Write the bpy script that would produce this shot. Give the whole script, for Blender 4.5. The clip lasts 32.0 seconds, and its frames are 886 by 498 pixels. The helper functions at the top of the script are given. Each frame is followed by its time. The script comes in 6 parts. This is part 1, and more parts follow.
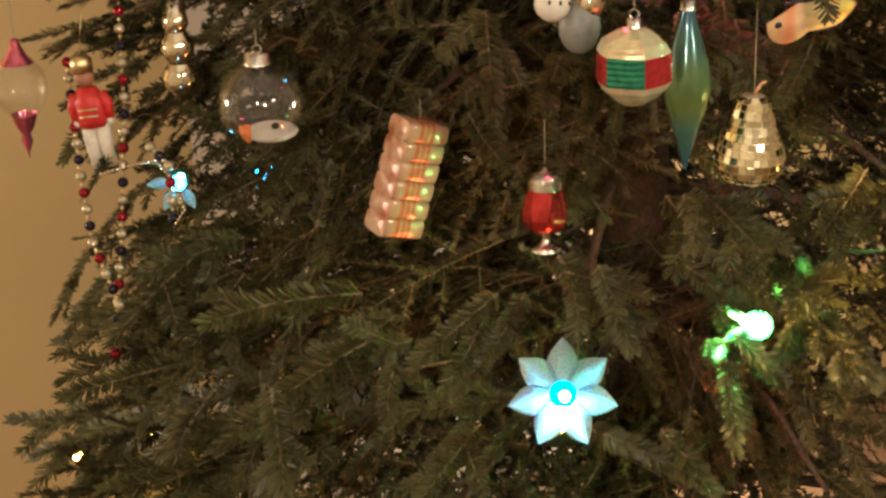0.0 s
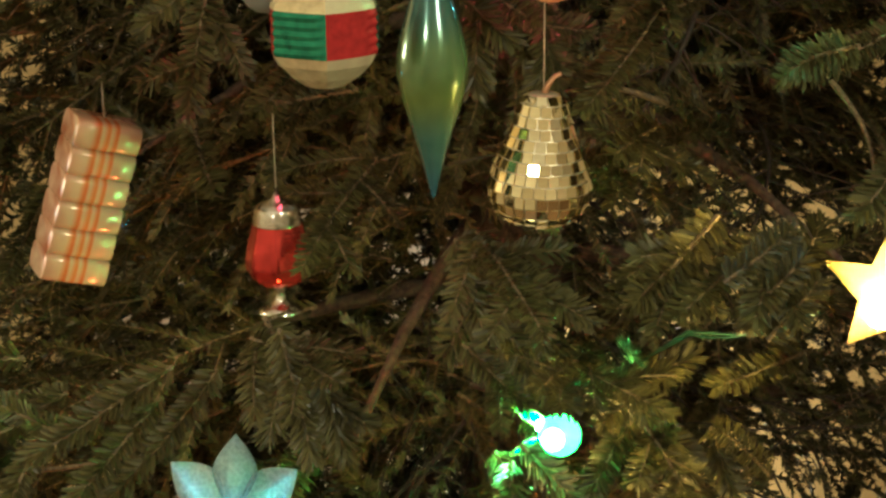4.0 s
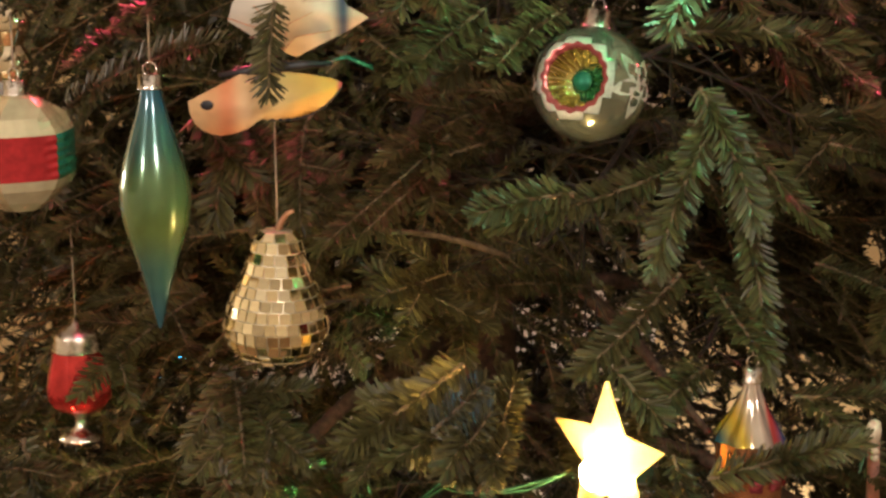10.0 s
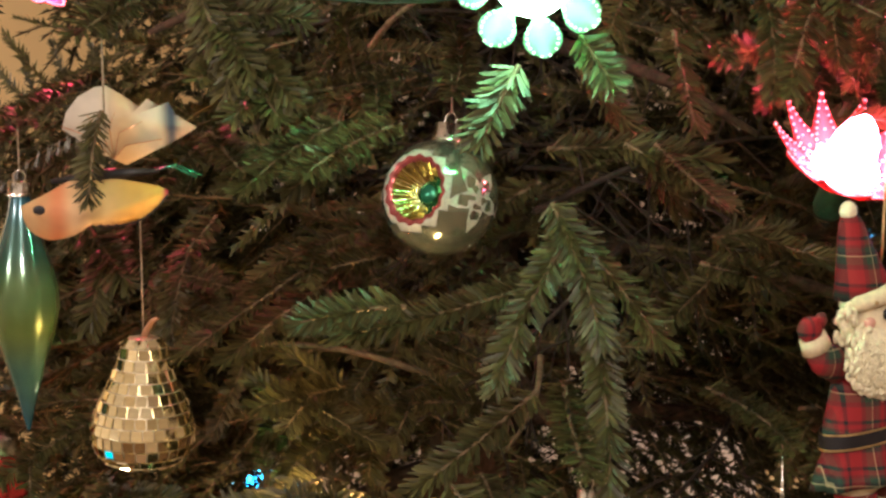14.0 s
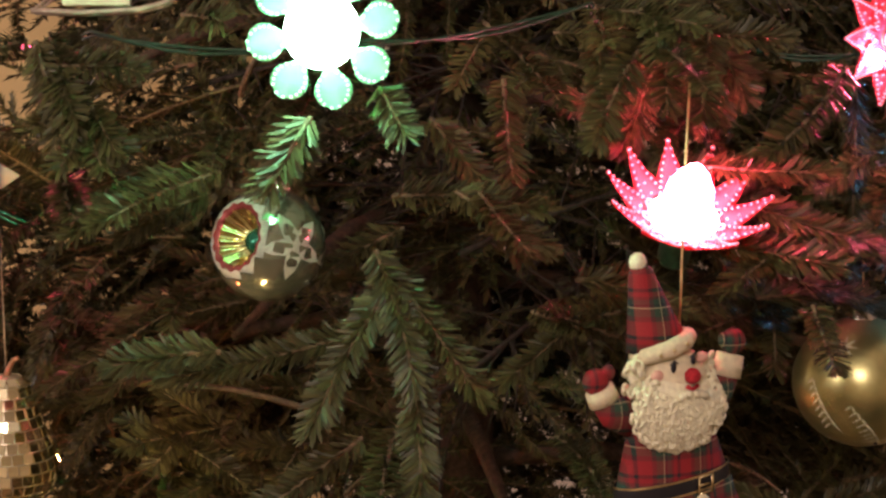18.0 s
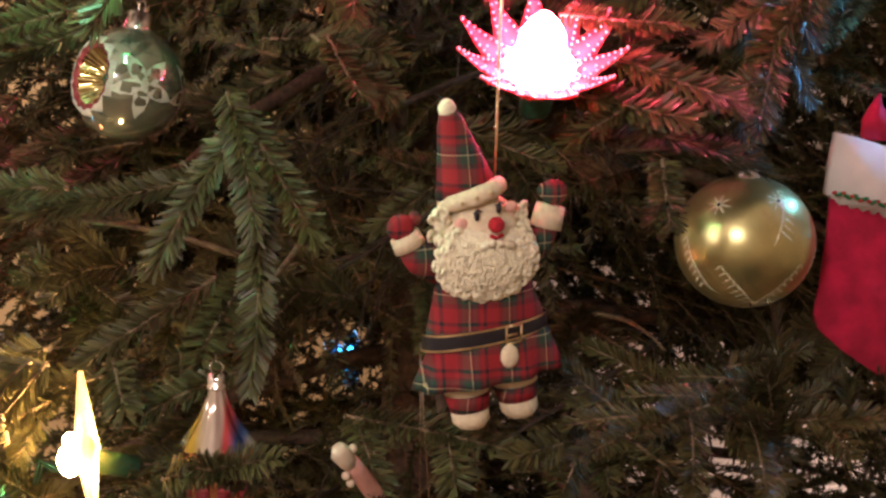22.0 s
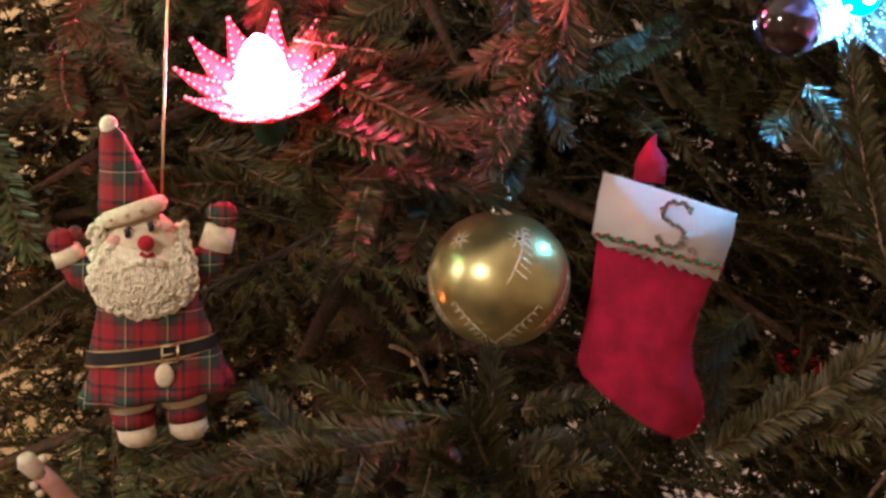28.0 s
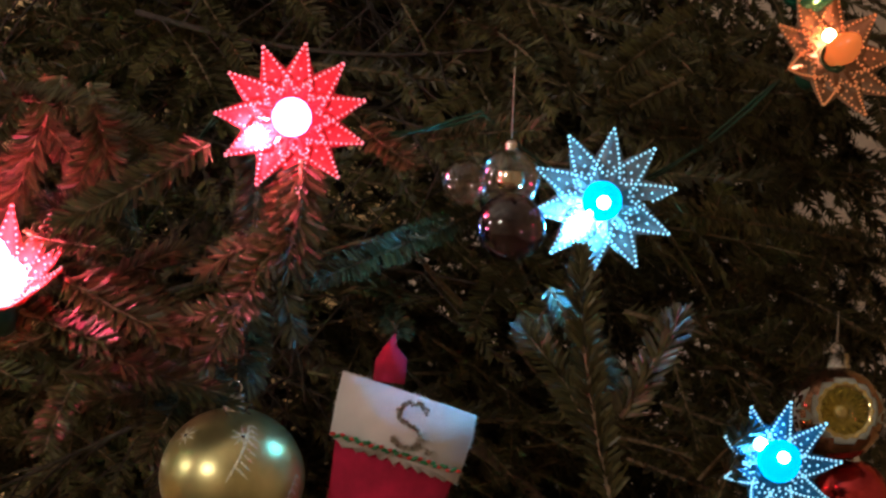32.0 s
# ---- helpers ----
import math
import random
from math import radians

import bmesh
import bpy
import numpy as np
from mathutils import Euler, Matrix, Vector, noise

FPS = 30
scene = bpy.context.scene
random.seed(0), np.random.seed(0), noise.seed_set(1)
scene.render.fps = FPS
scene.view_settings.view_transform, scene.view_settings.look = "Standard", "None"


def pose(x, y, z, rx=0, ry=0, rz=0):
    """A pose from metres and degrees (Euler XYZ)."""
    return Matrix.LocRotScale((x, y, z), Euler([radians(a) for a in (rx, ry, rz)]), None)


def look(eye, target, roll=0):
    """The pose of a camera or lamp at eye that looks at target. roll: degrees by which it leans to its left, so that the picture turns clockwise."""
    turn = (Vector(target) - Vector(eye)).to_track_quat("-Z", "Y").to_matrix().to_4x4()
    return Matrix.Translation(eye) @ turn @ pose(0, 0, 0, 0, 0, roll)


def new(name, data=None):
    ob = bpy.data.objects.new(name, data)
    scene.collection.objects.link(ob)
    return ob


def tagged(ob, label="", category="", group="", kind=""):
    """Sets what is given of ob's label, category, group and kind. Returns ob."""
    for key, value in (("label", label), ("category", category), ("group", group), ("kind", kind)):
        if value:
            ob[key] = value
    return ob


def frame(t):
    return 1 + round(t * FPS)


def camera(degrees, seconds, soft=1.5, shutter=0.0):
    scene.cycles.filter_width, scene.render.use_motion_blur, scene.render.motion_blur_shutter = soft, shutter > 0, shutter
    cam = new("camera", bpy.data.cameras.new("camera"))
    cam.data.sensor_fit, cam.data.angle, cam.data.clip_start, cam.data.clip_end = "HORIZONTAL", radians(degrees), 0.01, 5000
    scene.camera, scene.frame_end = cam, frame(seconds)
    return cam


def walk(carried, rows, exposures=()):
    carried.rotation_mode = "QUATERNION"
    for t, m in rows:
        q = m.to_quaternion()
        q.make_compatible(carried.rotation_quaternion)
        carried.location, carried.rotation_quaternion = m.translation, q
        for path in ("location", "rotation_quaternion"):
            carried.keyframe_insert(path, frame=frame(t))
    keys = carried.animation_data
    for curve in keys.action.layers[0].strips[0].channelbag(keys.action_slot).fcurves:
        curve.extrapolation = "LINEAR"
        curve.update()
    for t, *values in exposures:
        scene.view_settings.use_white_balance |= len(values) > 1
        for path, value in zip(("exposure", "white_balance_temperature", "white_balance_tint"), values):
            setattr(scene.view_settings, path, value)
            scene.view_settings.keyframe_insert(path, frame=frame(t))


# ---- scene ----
cam = camera(30.0, 32.0, soft=2.6)
PATH = [
    (0, (-0.2300, -0.6800, 1.3160), (0.1353, 0.0706, 0.9797), -2.07),
    (0.5, (-0.1545, -0.6377, 1.2794), (0.1987, 0.1222, 0.9513), -2.00),
    (1, (-0.0755, -0.5761, 1.2409), (0.2739, 0.1904, 0.9239), -1.84),
    (1.5, (-0.0036, -0.5263, 1.2079), (0.3472, 0.2432, 0.9000), -1.46),
    (2, (0.0556, -0.4694, 1.1733), (0.4075, 0.3000, 0.8663), -1.10),
    (2.5, (0.1157, -0.4059, 1.1392), (0.4647, 0.3657, 0.8345), -0.73),
    (3, (0.1580, -0.3936, 1.1238), (0.4976, 0.3838, 0.8233), -0.50),
    (3.5, (0.1895, -0.4069, 1.1171), (0.5171, 0.3778, 0.8222), -0.53),
    (5.5, (0.3136, -0.4438, 1.1030), (0.5845, 0.3804, 0.8634), -0.35),
    (6, (0.3374, -0.4515, 1.1025), (0.5978, 0.3786, 0.8722), -0.32),
    (6.5, (0.3619, -0.4611, 1.0994), (0.6119, 0.3743, 0.8768), -0.32),
    (7, (0.3902, -0.4696, 1.0989), (0.6320, 0.3704, 0.8843), -0.26),
    (7.5, (0.4163, -0.4773, 1.0983), (0.6485, 0.3666, 0.8887), -0.22),
    (8, (0.4422, -0.4838, 1.0975), (0.6620, 0.3636, 0.8888), -0.23),
    (8.5, (0.4672, -0.4908, 1.0967), (0.6748, 0.3606, 0.8914), -0.28),
    (9, (0.4934, -0.4975, 1.0942), (0.6889, 0.3571, 0.8907), -0.23),
    (9.5, (0.5201, -0.5041, 1.0927), (0.7020, 0.3543, 0.8925), -0.23),
    (10, (0.5474, -0.5097, 1.0900), (0.7149, 0.3528, 0.8949), -0.17),
    (10.5, (0.5748, -0.5147, 1.0892), (0.7318, 0.3503, 0.8963), -0.13),
    (11, (0.6020, -0.5197, 1.0880), (0.7454, 0.3481, 0.8973), -0.12),
    (11.5, (0.6275, -0.5248, 1.0856), (0.7558, 0.3455, 0.8953), -0.16),
    (12, (0.6549, -0.5283, 1.0851), (0.7687, 0.3441, 0.8956), -0.15),
    (12.5, (0.6810, -0.5309, 1.0821), (0.7796, 0.3439, 0.8953), -0.18),
    (13, (0.7111, -0.5335, 1.0807), (0.7899, 0.3460, 0.9069), -0.24),
    (13.5, (0.7398, -0.5343, 1.0797), (0.7982, 0.3519, 0.9343), -0.21),
    (14, (0.7662, -0.5355, 1.0752), (0.8112, 0.3551, 0.9532), -0.20),
    (14.5, (0.7939, -0.5372, 1.0743), (0.8259, 0.3564, 0.9712), -0.28),
    (15, (0.8225, -0.5373, 1.0814), (0.8400, 0.3574, 0.9859), -0.52),
    (15.5, (0.8492, -0.5387, 1.0918), (0.8532, 0.3565, 0.9994), -0.82),
    (17.5, (0.9583, -0.5391, 1.0865), (0.9068, 0.3546, 0.9941), -0.65),
    (18, (0.9820, -0.5424, 1.0860), (0.9183, 0.3490, 0.9798), -0.61),
    (18.5, (1.0064, -0.5398, 1.0853), (0.9278, 0.3483, 0.9623), -0.61),
    (19, (1.0323, -0.5370, 1.0848), (0.9419, 0.3476, 0.9462), -0.50),
    (19.5, (1.0574, -0.5339, 1.0818), (0.9541, 0.3477, 0.9334), -0.37),
    (20, (1.0775, -0.5285, 1.0780), (0.9638, 0.3511, 0.9248), -0.43),
    (20.5, (1.1089, -0.5286, 1.0764), (0.9757, 0.3465, 0.9136), -0.20),
    (21, (1.1321, -0.5241, 1.0773), (0.9864, 0.3465, 0.9018), -0.03),
    (21.5, (1.1601, -0.5194, 1.0766), (0.9997, 0.3480, 0.8976), 0.03),
    (22, (1.1824, -0.5158, 1.0753), (1.0132, 0.3497, 0.8958), 0.06),
    (22.5, (1.2086, -0.5088, 1.0752), (1.0252, 0.3537, 0.8955), 0.16),
    (23, (1.2369, -0.5033, 1.0747), (1.0372, 0.3555, 0.8943), 0.15),
    (23.5, (1.2624, -0.4963, 1.0735), (1.0471, 0.3585, 0.8922), 0.20),
    (24, (1.2905, -0.4885, 1.0739), (1.0604, 0.3623, 0.8917), 0.25),
    (24.5, (1.3134, -0.4822, 1.0732), (1.0736, 0.3668, 0.8953), 0.29),
    (25, (1.3386, -0.4748, 1.0693), (1.0870, 0.3712, 0.8935), 0.36),
    (25.5, (1.3635, -0.4655, 1.0684), (1.1008, 0.3772, 0.8928), 0.47),
    (27.5, (1.4549, -0.4352, 1.0718), (1.1563, 0.3963, 0.9003), 1.36),
    (28, (1.4783, -0.4246, 1.0704), (1.1738, 0.4071, 0.9102), 1.53),
    (28.5, (1.5037, -0.4167, 1.0716), (1.1946, 0.4140, 0.9150), 1.71),
    (29, (1.5298, -0.4067, 1.0726), (1.2157, 0.4235, 0.9238), 1.79),
    (29.5, (1.5603, -0.3968, 1.0771), (1.2382, 0.4322, 0.9392), 1.91),
    (30, (1.5871, -0.3845, 1.0762), (1.2542, 0.4424, 0.9522), 2.10),
    (30.5, (1.6104, -0.3725, 1.0783), (1.2694, 0.4536, 0.9721), 2.14),
    (31, (1.6287, -0.3639, 1.0807), (1.2846, 0.4631, 0.9937), 2.21),
    (31.5, (1.6441, -0.3554, 1.0826), (1.3004, 0.4733, 1.0116), 2.42),
    (32, (1.6589, -0.3498, 1.0832), (1.3152, 0.4798, 1.0230), 2.50),
]
walk(cam, [(t, look(eye, target, roll)) for t, eye, target, roll in PATH], [(0, 0.14, 6200, 1), (1, 0.08, 6200, -10), (2, 0.02, 6200, -20), (3.5, 0.02, 6200, -20), (6, 0.12, 6150, 2), (12, 0.06, 6000, 8), (15, 0.08, 6050, 12), (18, -0.3, 6100, 18), (21, 0.02, 5950, 21), (25, -0.06, 5900, 21), (28, 0.06, 5850, 18), (31, 0.12, 5850, 14), (32, -0.6, 5850, 10)])

# ---- world and lamps ----
world = bpy.data.worlds.new("dim_room")
scene.world = world
world.use_nodes = True
world.node_tree.nodes["Background"].inputs[0].default_value = (0.02, 0.016, 0.012, 1)
world.node_tree.nodes["Background"].inputs[1].default_value = 0.5

WARM = (1.0, 0.81, 0.69)


def point_lamp(name, at, radius, watts):
    data = bpy.data.lights.new(name, "POINT")
    data.shadow_soft_size, data.energy, data.color = radius, watts, WARM
    ob = new(name, data)
    ob.location = at
    return ob


point_lamp("room_lamp_main", (0.82, -0.95, 1.5), 0.09, 36)
point_lamp("room_lamp_side", (-0.6, -0.75, 1.45), 0.09, 31)
# two unseen fill lights added behind the tree to brighten the north wall
point_lamp("wall_fill_west", (-0.95, 1.5, 0.9), 0.1, 29)
point_lamp("wall_fill_east", (1.5, 1.72, -0.15), 0.08, 12)

# ---- materials ----


def mat(name, base, rough=0.5, metal=0.0, vary=0.25, scale=40.0, bump=0.0, bump_scale=200.0, second=None, coat=0.0, spec=0.5, island=0.0):
    m = bpy.data.materials.new(name)
    m.use_nodes = True
    nt = m.node_tree
    p = nt.nodes["Principled BSDF"]
    p.inputs["Roughness"].default_value, p.inputs["Metallic"].default_value = rough, metal
    p.inputs["Coat Weight"].default_value, p.inputs["Specular IOR Level"].default_value = coat, spec
    tc = nt.nodes.new("ShaderNodeTexCoord")
    n1 = nt.nodes.new("ShaderNodeTexNoise")
    n1.inputs["Scale"].default_value, n1.inputs["Detail"].default_value = scale, 6
    nt.links.new(tc.outputs["Object"], n1.inputs["Vector"])
    ramp = nt.nodes.new("ShaderNodeValToRGB")
    dark = tuple(c * (1 - vary) for c in base)
    light = second or tuple(min(1, c * (1 + vary)) for c in base)
    ramp.color_ramp.elements[0].position, ramp.color_ramp.elements[1].position = 0.32, 0.7
    ramp.color_ramp.elements[0].color, ramp.color_ramp.elements[1].color = (*dark, 1), (*light, 1)
    nt.links.new(n1.outputs["Fac"], ramp.inputs["Fac"])
    col = ramp.outputs["Color"]
    if island:
        geo = nt.nodes.new("ShaderNodeNewGeometry")
        hsv = nt.nodes.new("ShaderNodeHueSaturation")
        mr = nt.nodes.new("ShaderNodeMapRange")
        mr.inputs["To Min"].default_value, mr.inputs["To Max"].default_value = 1 - island, 1 + island
        nt.links.new(geo.outputs["Random Per Island"], mr.inputs["Value"])
        nt.links.new(mr.outputs["Result"], hsv.inputs["Value"])
        nt.links.new(col, hsv.inputs["Color"])
        col = hsv.outputs["Color"]
    nt.links.new(col, p.inputs["Base Color"])
    if bump:
        n2 = nt.nodes.new("ShaderNodeTexNoise")
        n2.inputs["Scale"].default_value, n2.inputs["Detail"].default_value = bump_scale, 4
        nt.links.new(tc.outputs["Object"], n2.inputs["Vector"])
        b = nt.nodes.new("ShaderNodeBump")
        b.inputs["Strength"].default_value, b.inputs["Distance"].default_value = bump, 0.002
        nt.links.new(n2.outputs["Fac"], b.inputs["Height"])
        nt.links.new(b.outputs["Normal"], p.inputs["Normal"])
    return m


def glass(name, tint=(1, 1, 1), gloss=0.05):
    """Thin blown glass: clear, with a mirror gloss that grows towards the rim."""
    m = bpy.data.materials.new(name)
    m.use_nodes = True
    nt = m.node_tree
    nt.nodes.remove(nt.nodes["Principled BSDF"])
    tr, gl, mix, fr, mr = (nt.nodes.new("ShaderNode" + k) for k in ("BsdfTransparent", "BsdfGlossy", "MixShader", "LayerWeight", "MapRange"))
    tr.inputs["Color"].default_value, gl.inputs["Roughness"].default_value = (*tint, 1), gloss
    fr.inputs["Blend"].default_value = 0.28
    mr.inputs["To Min"].default_value, mr.inputs["To Max"].default_value = 0.07, 0.5
    nt.links.new(fr.outputs["Facing"], mr.inputs["Value"])
    nt.links.new(mr.outputs["Result"], mix.inputs[0])
    nt.links.new(tr.outputs[0], mix.inputs[1])
    nt.links.new(gl.outputs[0], mix.inputs[2])
    nt.links.new(mix.outputs[0], nt.nodes["Material Output"].inputs["Surface"])
    return m


def lucent(name, colour, share=0.5, rough=0.25, vary=0.15, scale=120, bump=0.0):
    """Plastic that lets light through."""
    m = mat(name, colour, rough, 0, vary, scale, bump, 900)
    nt = m.node_tree
    t, mix = nt.nodes.new("ShaderNodeBsdfTranslucent"), nt.nodes.new("ShaderNodeMixShader")
    t.inputs["Color"].default_value, mix.inputs[0].default_value = (*colour, 1), share
    nt.links.new(nt.nodes["Principled BSDF"].outputs[0], mix.inputs[1])
    nt.links.new(t.outputs[0], mix.inputs[2])
    nt.links.new(mix.outputs[0], nt.nodes["Material Output"].inputs["Surface"])
    return m


def emissive_dot(name, colour, strength):
    """A raised dot that emits by itself, imitating light carried from the bulb."""
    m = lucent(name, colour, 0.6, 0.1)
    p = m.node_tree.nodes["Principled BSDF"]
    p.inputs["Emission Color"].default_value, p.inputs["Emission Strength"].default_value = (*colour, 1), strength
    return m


def glow(name, colour, strength):
    m = bpy.data.materials.new(name)
    m.use_nodes = True
    p = m.node_tree.nodes["Principled BSDF"]
    p.inputs["Base Color"].default_value = (*colour, 1)
    p.inputs["Roughness"].default_value = 0.2
    p.inputs["Emission Color"].default_value, p.inputs["Emission Strength"].default_value = (*colour, 1), strength
    return m


def bands(name, axis, stops, rough=0.15, metal=0.0, size=1.0, coat=0.0, soft=True):
    """Colours along one axis of the thing: stops of (place, colour) over its size, from -size/2."""
    m = bpy.data.materials.new(name)
    m.use_nodes = True
    nt = m.node_tree
    p = nt.nodes["Principled BSDF"]
    p.inputs["Roughness"].default_value, p.inputs["Metallic"].default_value, p.inputs["Coat Weight"].default_value = rough, metal, coat
    tc, sep, mr, ramp = (nt.nodes.new("ShaderNode" + k) for k in ("TexCoord", "SeparateXYZ", "MapRange", "ValToRGB"))
    nt.links.new(tc.outputs["Object"], sep.inputs[0])
    mr.inputs["From Min"].default_value, mr.inputs["From Max"].default_value = -size / 2, size / 2
    nt.links.new(sep.outputs[axis], mr.inputs["Value"])
    nt.links.new(mr.outputs["Result"], ramp.inputs["Fac"])
    els = ramp.color_ramp.elements
    while len(els) < len(stops):
        els.new(0.5)
    for e, (at, c) in zip(els, stops):
        e.position, e.color = at, (*c, 1)
    ramp.color_ramp.interpolation = "EASE" if soft else "CONSTANT"
    noise_node, mixc = nt.nodes.new("ShaderNodeTexNoise"), nt.nodes.new("ShaderNodeMix")
    noise_node.inputs["Scale"].default_value = 90
    nt.links.new(tc.outputs["Object"], noise_node.inputs["Vector"])
    mixc.data_type, mixc.blend_type = "RGBA", "MULTIPLY"
    mixc.inputs[0].default_value = 0.3
    nt.links.new(ramp.outputs["Color"], mixc.inputs[6])
    nt.links.new(noise_node.outputs["Fac"], mixc.inputs[7])
    nt.links.new(mixc.outputs[2], p.inputs["Base Color"])
    return m


def tartan(name):
    """Red tartan cloth: dark green bands and thin yellow and white lines both ways."""
    m = mat(name, (0.5, 0.03, 0.03), 0.85, 0, 0.2, 300, 0.4, 900)
    nt = m.node_tree
    p = nt.nodes["Principled BSDF"]
    tc, sep = nt.nodes.new("ShaderNodeTexCoord"), nt.nodes.new("ShaderNodeSeparateXYZ")
    nt.links.new(tc.outputs["Object"], sep.inputs[0])
    col = None
    for axis in (0, 2):
        mul, fr, ramp = nt.nodes.new("ShaderNodeMath"), nt.nodes.new("ShaderNodeMath"), nt.nodes.new("ShaderNodeValToRGB")
        mul.operation, fr.operation = "MULTIPLY", "FRACT"
        mul.inputs[1].default_value = 46.0 if axis == 0 else 41.0
        nt.links.new(sep.outputs[axis], mul.inputs[0])
        nt.links.new(mul.outputs[0], fr.inputs[0])
        nt.links.new(fr.outputs[0], ramp.inputs["Fac"])
        ramp.color_ramp.interpolation = "CONSTANT"
        els = ramp.color_ramp.elements
        stops = [(0, (0.30, 0.014, 0.018)), (0.30, (0.09, 0.02, 0.02)), (0.40, (0.025, 0.06, 0.035)), (0.57, (0.50, 0.46, 0.26)), (0.595, (0.012, 0.015, 0.02)), (0.66, (0.02, 0.055, 0.04)), (0.76, (0.10, 0.02, 0.02)), (0.82, (0.27, 0.012, 0.018)), (0.92, (0.012, 0.012, 0.016))]
        while len(els) < len(stops):
            els.new(0.5)
        for e, (at, c) in zip(els, stops):
            e.position, e.color = at, (*c, 1)
        nt.links.new(fr.outputs[0], ramp.inputs["Fac"])
        if col is None:
            col = ramp.outputs["Color"]
        else:
            mx = nt.nodes.new("ShaderNodeMix")
            mx.data_type, mx.inputs[0].default_value = "RGBA", 0.5
            nt.links.new(col, mx.inputs[6])
            nt.links.new(ramp.outputs["Color"], mx.inputs[7])
            col = mx.outputs[2]
    nt.links.new(col, p.inputs["Base Color"])
    return m


BARK = mat("fir_bark", (0.09, 0.055, 0.035), 0.85, 0, 0.5, 150, 0.8, 500)
# bark colour darkened to put the tree's inner shade on the bare branches
SHADED_BARK = mat("shaded_inner_bark", (0.055, 0.042, 0.032), 0.9, 0, 0.5, 160, 0.6, 600)
TWIG_BARK = mat("twig_bark", (0.18, 0.13, 0.07), 0.8, 0, 0.45, 220, 0.5, 700)
NEEDLE = mat("fir_needles", (0.064, 0.060, 0.018), 0.46, 0, 0.5, 9, 0, 0, (0.113, 0.103, 0.032), 0.0, 0.4, island=0.5)
WALL = mat("tan_wall_paint", (0.65, 0.47, 0.22), 0.8, 0, 0.05, 3, 0.15, 300)
CREAM_WALL = mat("cream_wall_paint", (0.66, 0.58, 0.44), 0.8, 0, 0.05, 3, 0.15, 300)
CEIL = mat("ceiling_paint", (0.75, 0.72, 0.66), 0.9, 0, 0.04, 4, 0.1, 200)
FLOOR = mat("oak_floor", (0.22, 0.13, 0.07), 0.4, 0, 0.35, 14, 0.2, 90)
SILVER = mat("silvered_cap", (0.78, 0.75, 0.68), 0.16, 1.0, 0.2, 160, 0.3, 400)
GOLD_CAP = mat("brass_cap", (0.70, 0.56, 0.30), 0.3, 1.0, 0.2, 160, 0.3, 400)
THREAD = mat("hanging_thread", (0.35, 0.28, 0.2), 0.8, 0, 0.3, 300)
GOLD_THREAD = mat("gold_thread", (0.75, 0.5, 0.18), 0.35, 0.8, 0.3, 400, 0.6, 1500)
WHITE_FELT = mat("white_felt", (0.80, 0.76, 0.70), 0.95, 0, 0.06, 60, 0.7, 1400)
RED_FELT = mat("red_felt", (0.56, 0.012, 0.060), 0.95, 0, 0.3, 60, 0.8, 1300)
BLACK = mat("black_trim", (0.012, 0.012, 0.016), 0.4, 0, 0.3, 200)
WIRE = mat("green_wire", (0.02, 0.07, 0.04), 0.4, 0, 0.3, 200)
SOCKET = mat("green_socket", (0.02, 0.08, 0.04), 0.45, 0, 0.3, 200)
CLEAR = glass("clear_glass")

# ---- building helpers ----
AXIS = Vector((0.87, 1.02, 0))


def outward(p):
    v = Vector((p[0] - AXIS.x, p[1] - AXIS.y, 0))
    return v.normalized() if v.length > 1e-4 else Vector((0, -1, 0))


def mesh_of(name, bm, mats, smooth=True):
    me = bpy.data.meshes.new(name)
    bm.to_mesh(me)
    bm.free()
    for m in mats if isinstance(mats, (list, tuple)) else [mats]:
        me.materials.append(m)
    if smooth:
        me.polygons.foreach_set("use_smooth", [True] * len(me.polygons))
    return me


def part(name, bm, material, parent, label="", m=None, smooth=True):
    """Links a bmesh, or a ready mesh, as one part under a thing or a part."""
    me = bm if isinstance(bm, bpy.types.Mesh) else mesh_of(name, bm, material, smooth)
    ob = new(name, me)
    ob.parent = parent
    if m is not None:
        ob.matrix_basis = m
    if label:
        ob["label"] = label
    return ob


def thing(name, label, category, m, group="", kind=""):
    ob = new(name)
    ob.empty_display_size = 0.01
    ob.matrix_basis = m
    return tagged(ob, label, category, group, kind)


def facing(p, degrees, tilt=0.0, lean=0.0):
    """Stands at p with its front (-y) turned by degrees about the upright."""
    return Matrix.Translation(p) @ pose(0, 0, 0, tilt, lean, degrees)


def along(p, axis, roll=0.0):
    """At p with +z along the axis."""
    return Matrix.Translation(p) @ Vector(axis).to_track_quat("Z", "Y").to_matrix().to_4x4() @ pose(0, 0, 0, 0, 0, roll)


def lathe(profile, segs=32, bm=None, mi=0, flute=0.0, lobes=8):
    """A turned form about z: rows of (radius, height)."""
    bm = bm or bmesh.new()
    rings = []
    for r, z in profile:
        if r < 1e-5:
            rings.append([bm.verts.new((0, 0, z))])
        else:
            rings.append([bm.verts.new((r * (1 + flute * math.cos(lobes * a)) * math.cos(a), r * (1 + flute * math.cos(lobes * a)) * math.sin(a), z)) for a in (2 * math.pi * k / segs for k in range(segs))])
    for a, b in zip(rings, rings[1:]):
        for k in range(segs):
            q = [a[k % len(a)], a[(k + 1) % len(a)], b[(k + 1) % len(b)], b[k % len(b)]]
            q = [v for n, v in enumerate(q) if v not in q[:n]]
            if len(q) > 2:
                bm.faces.new(q).material_index = mi
    return bm


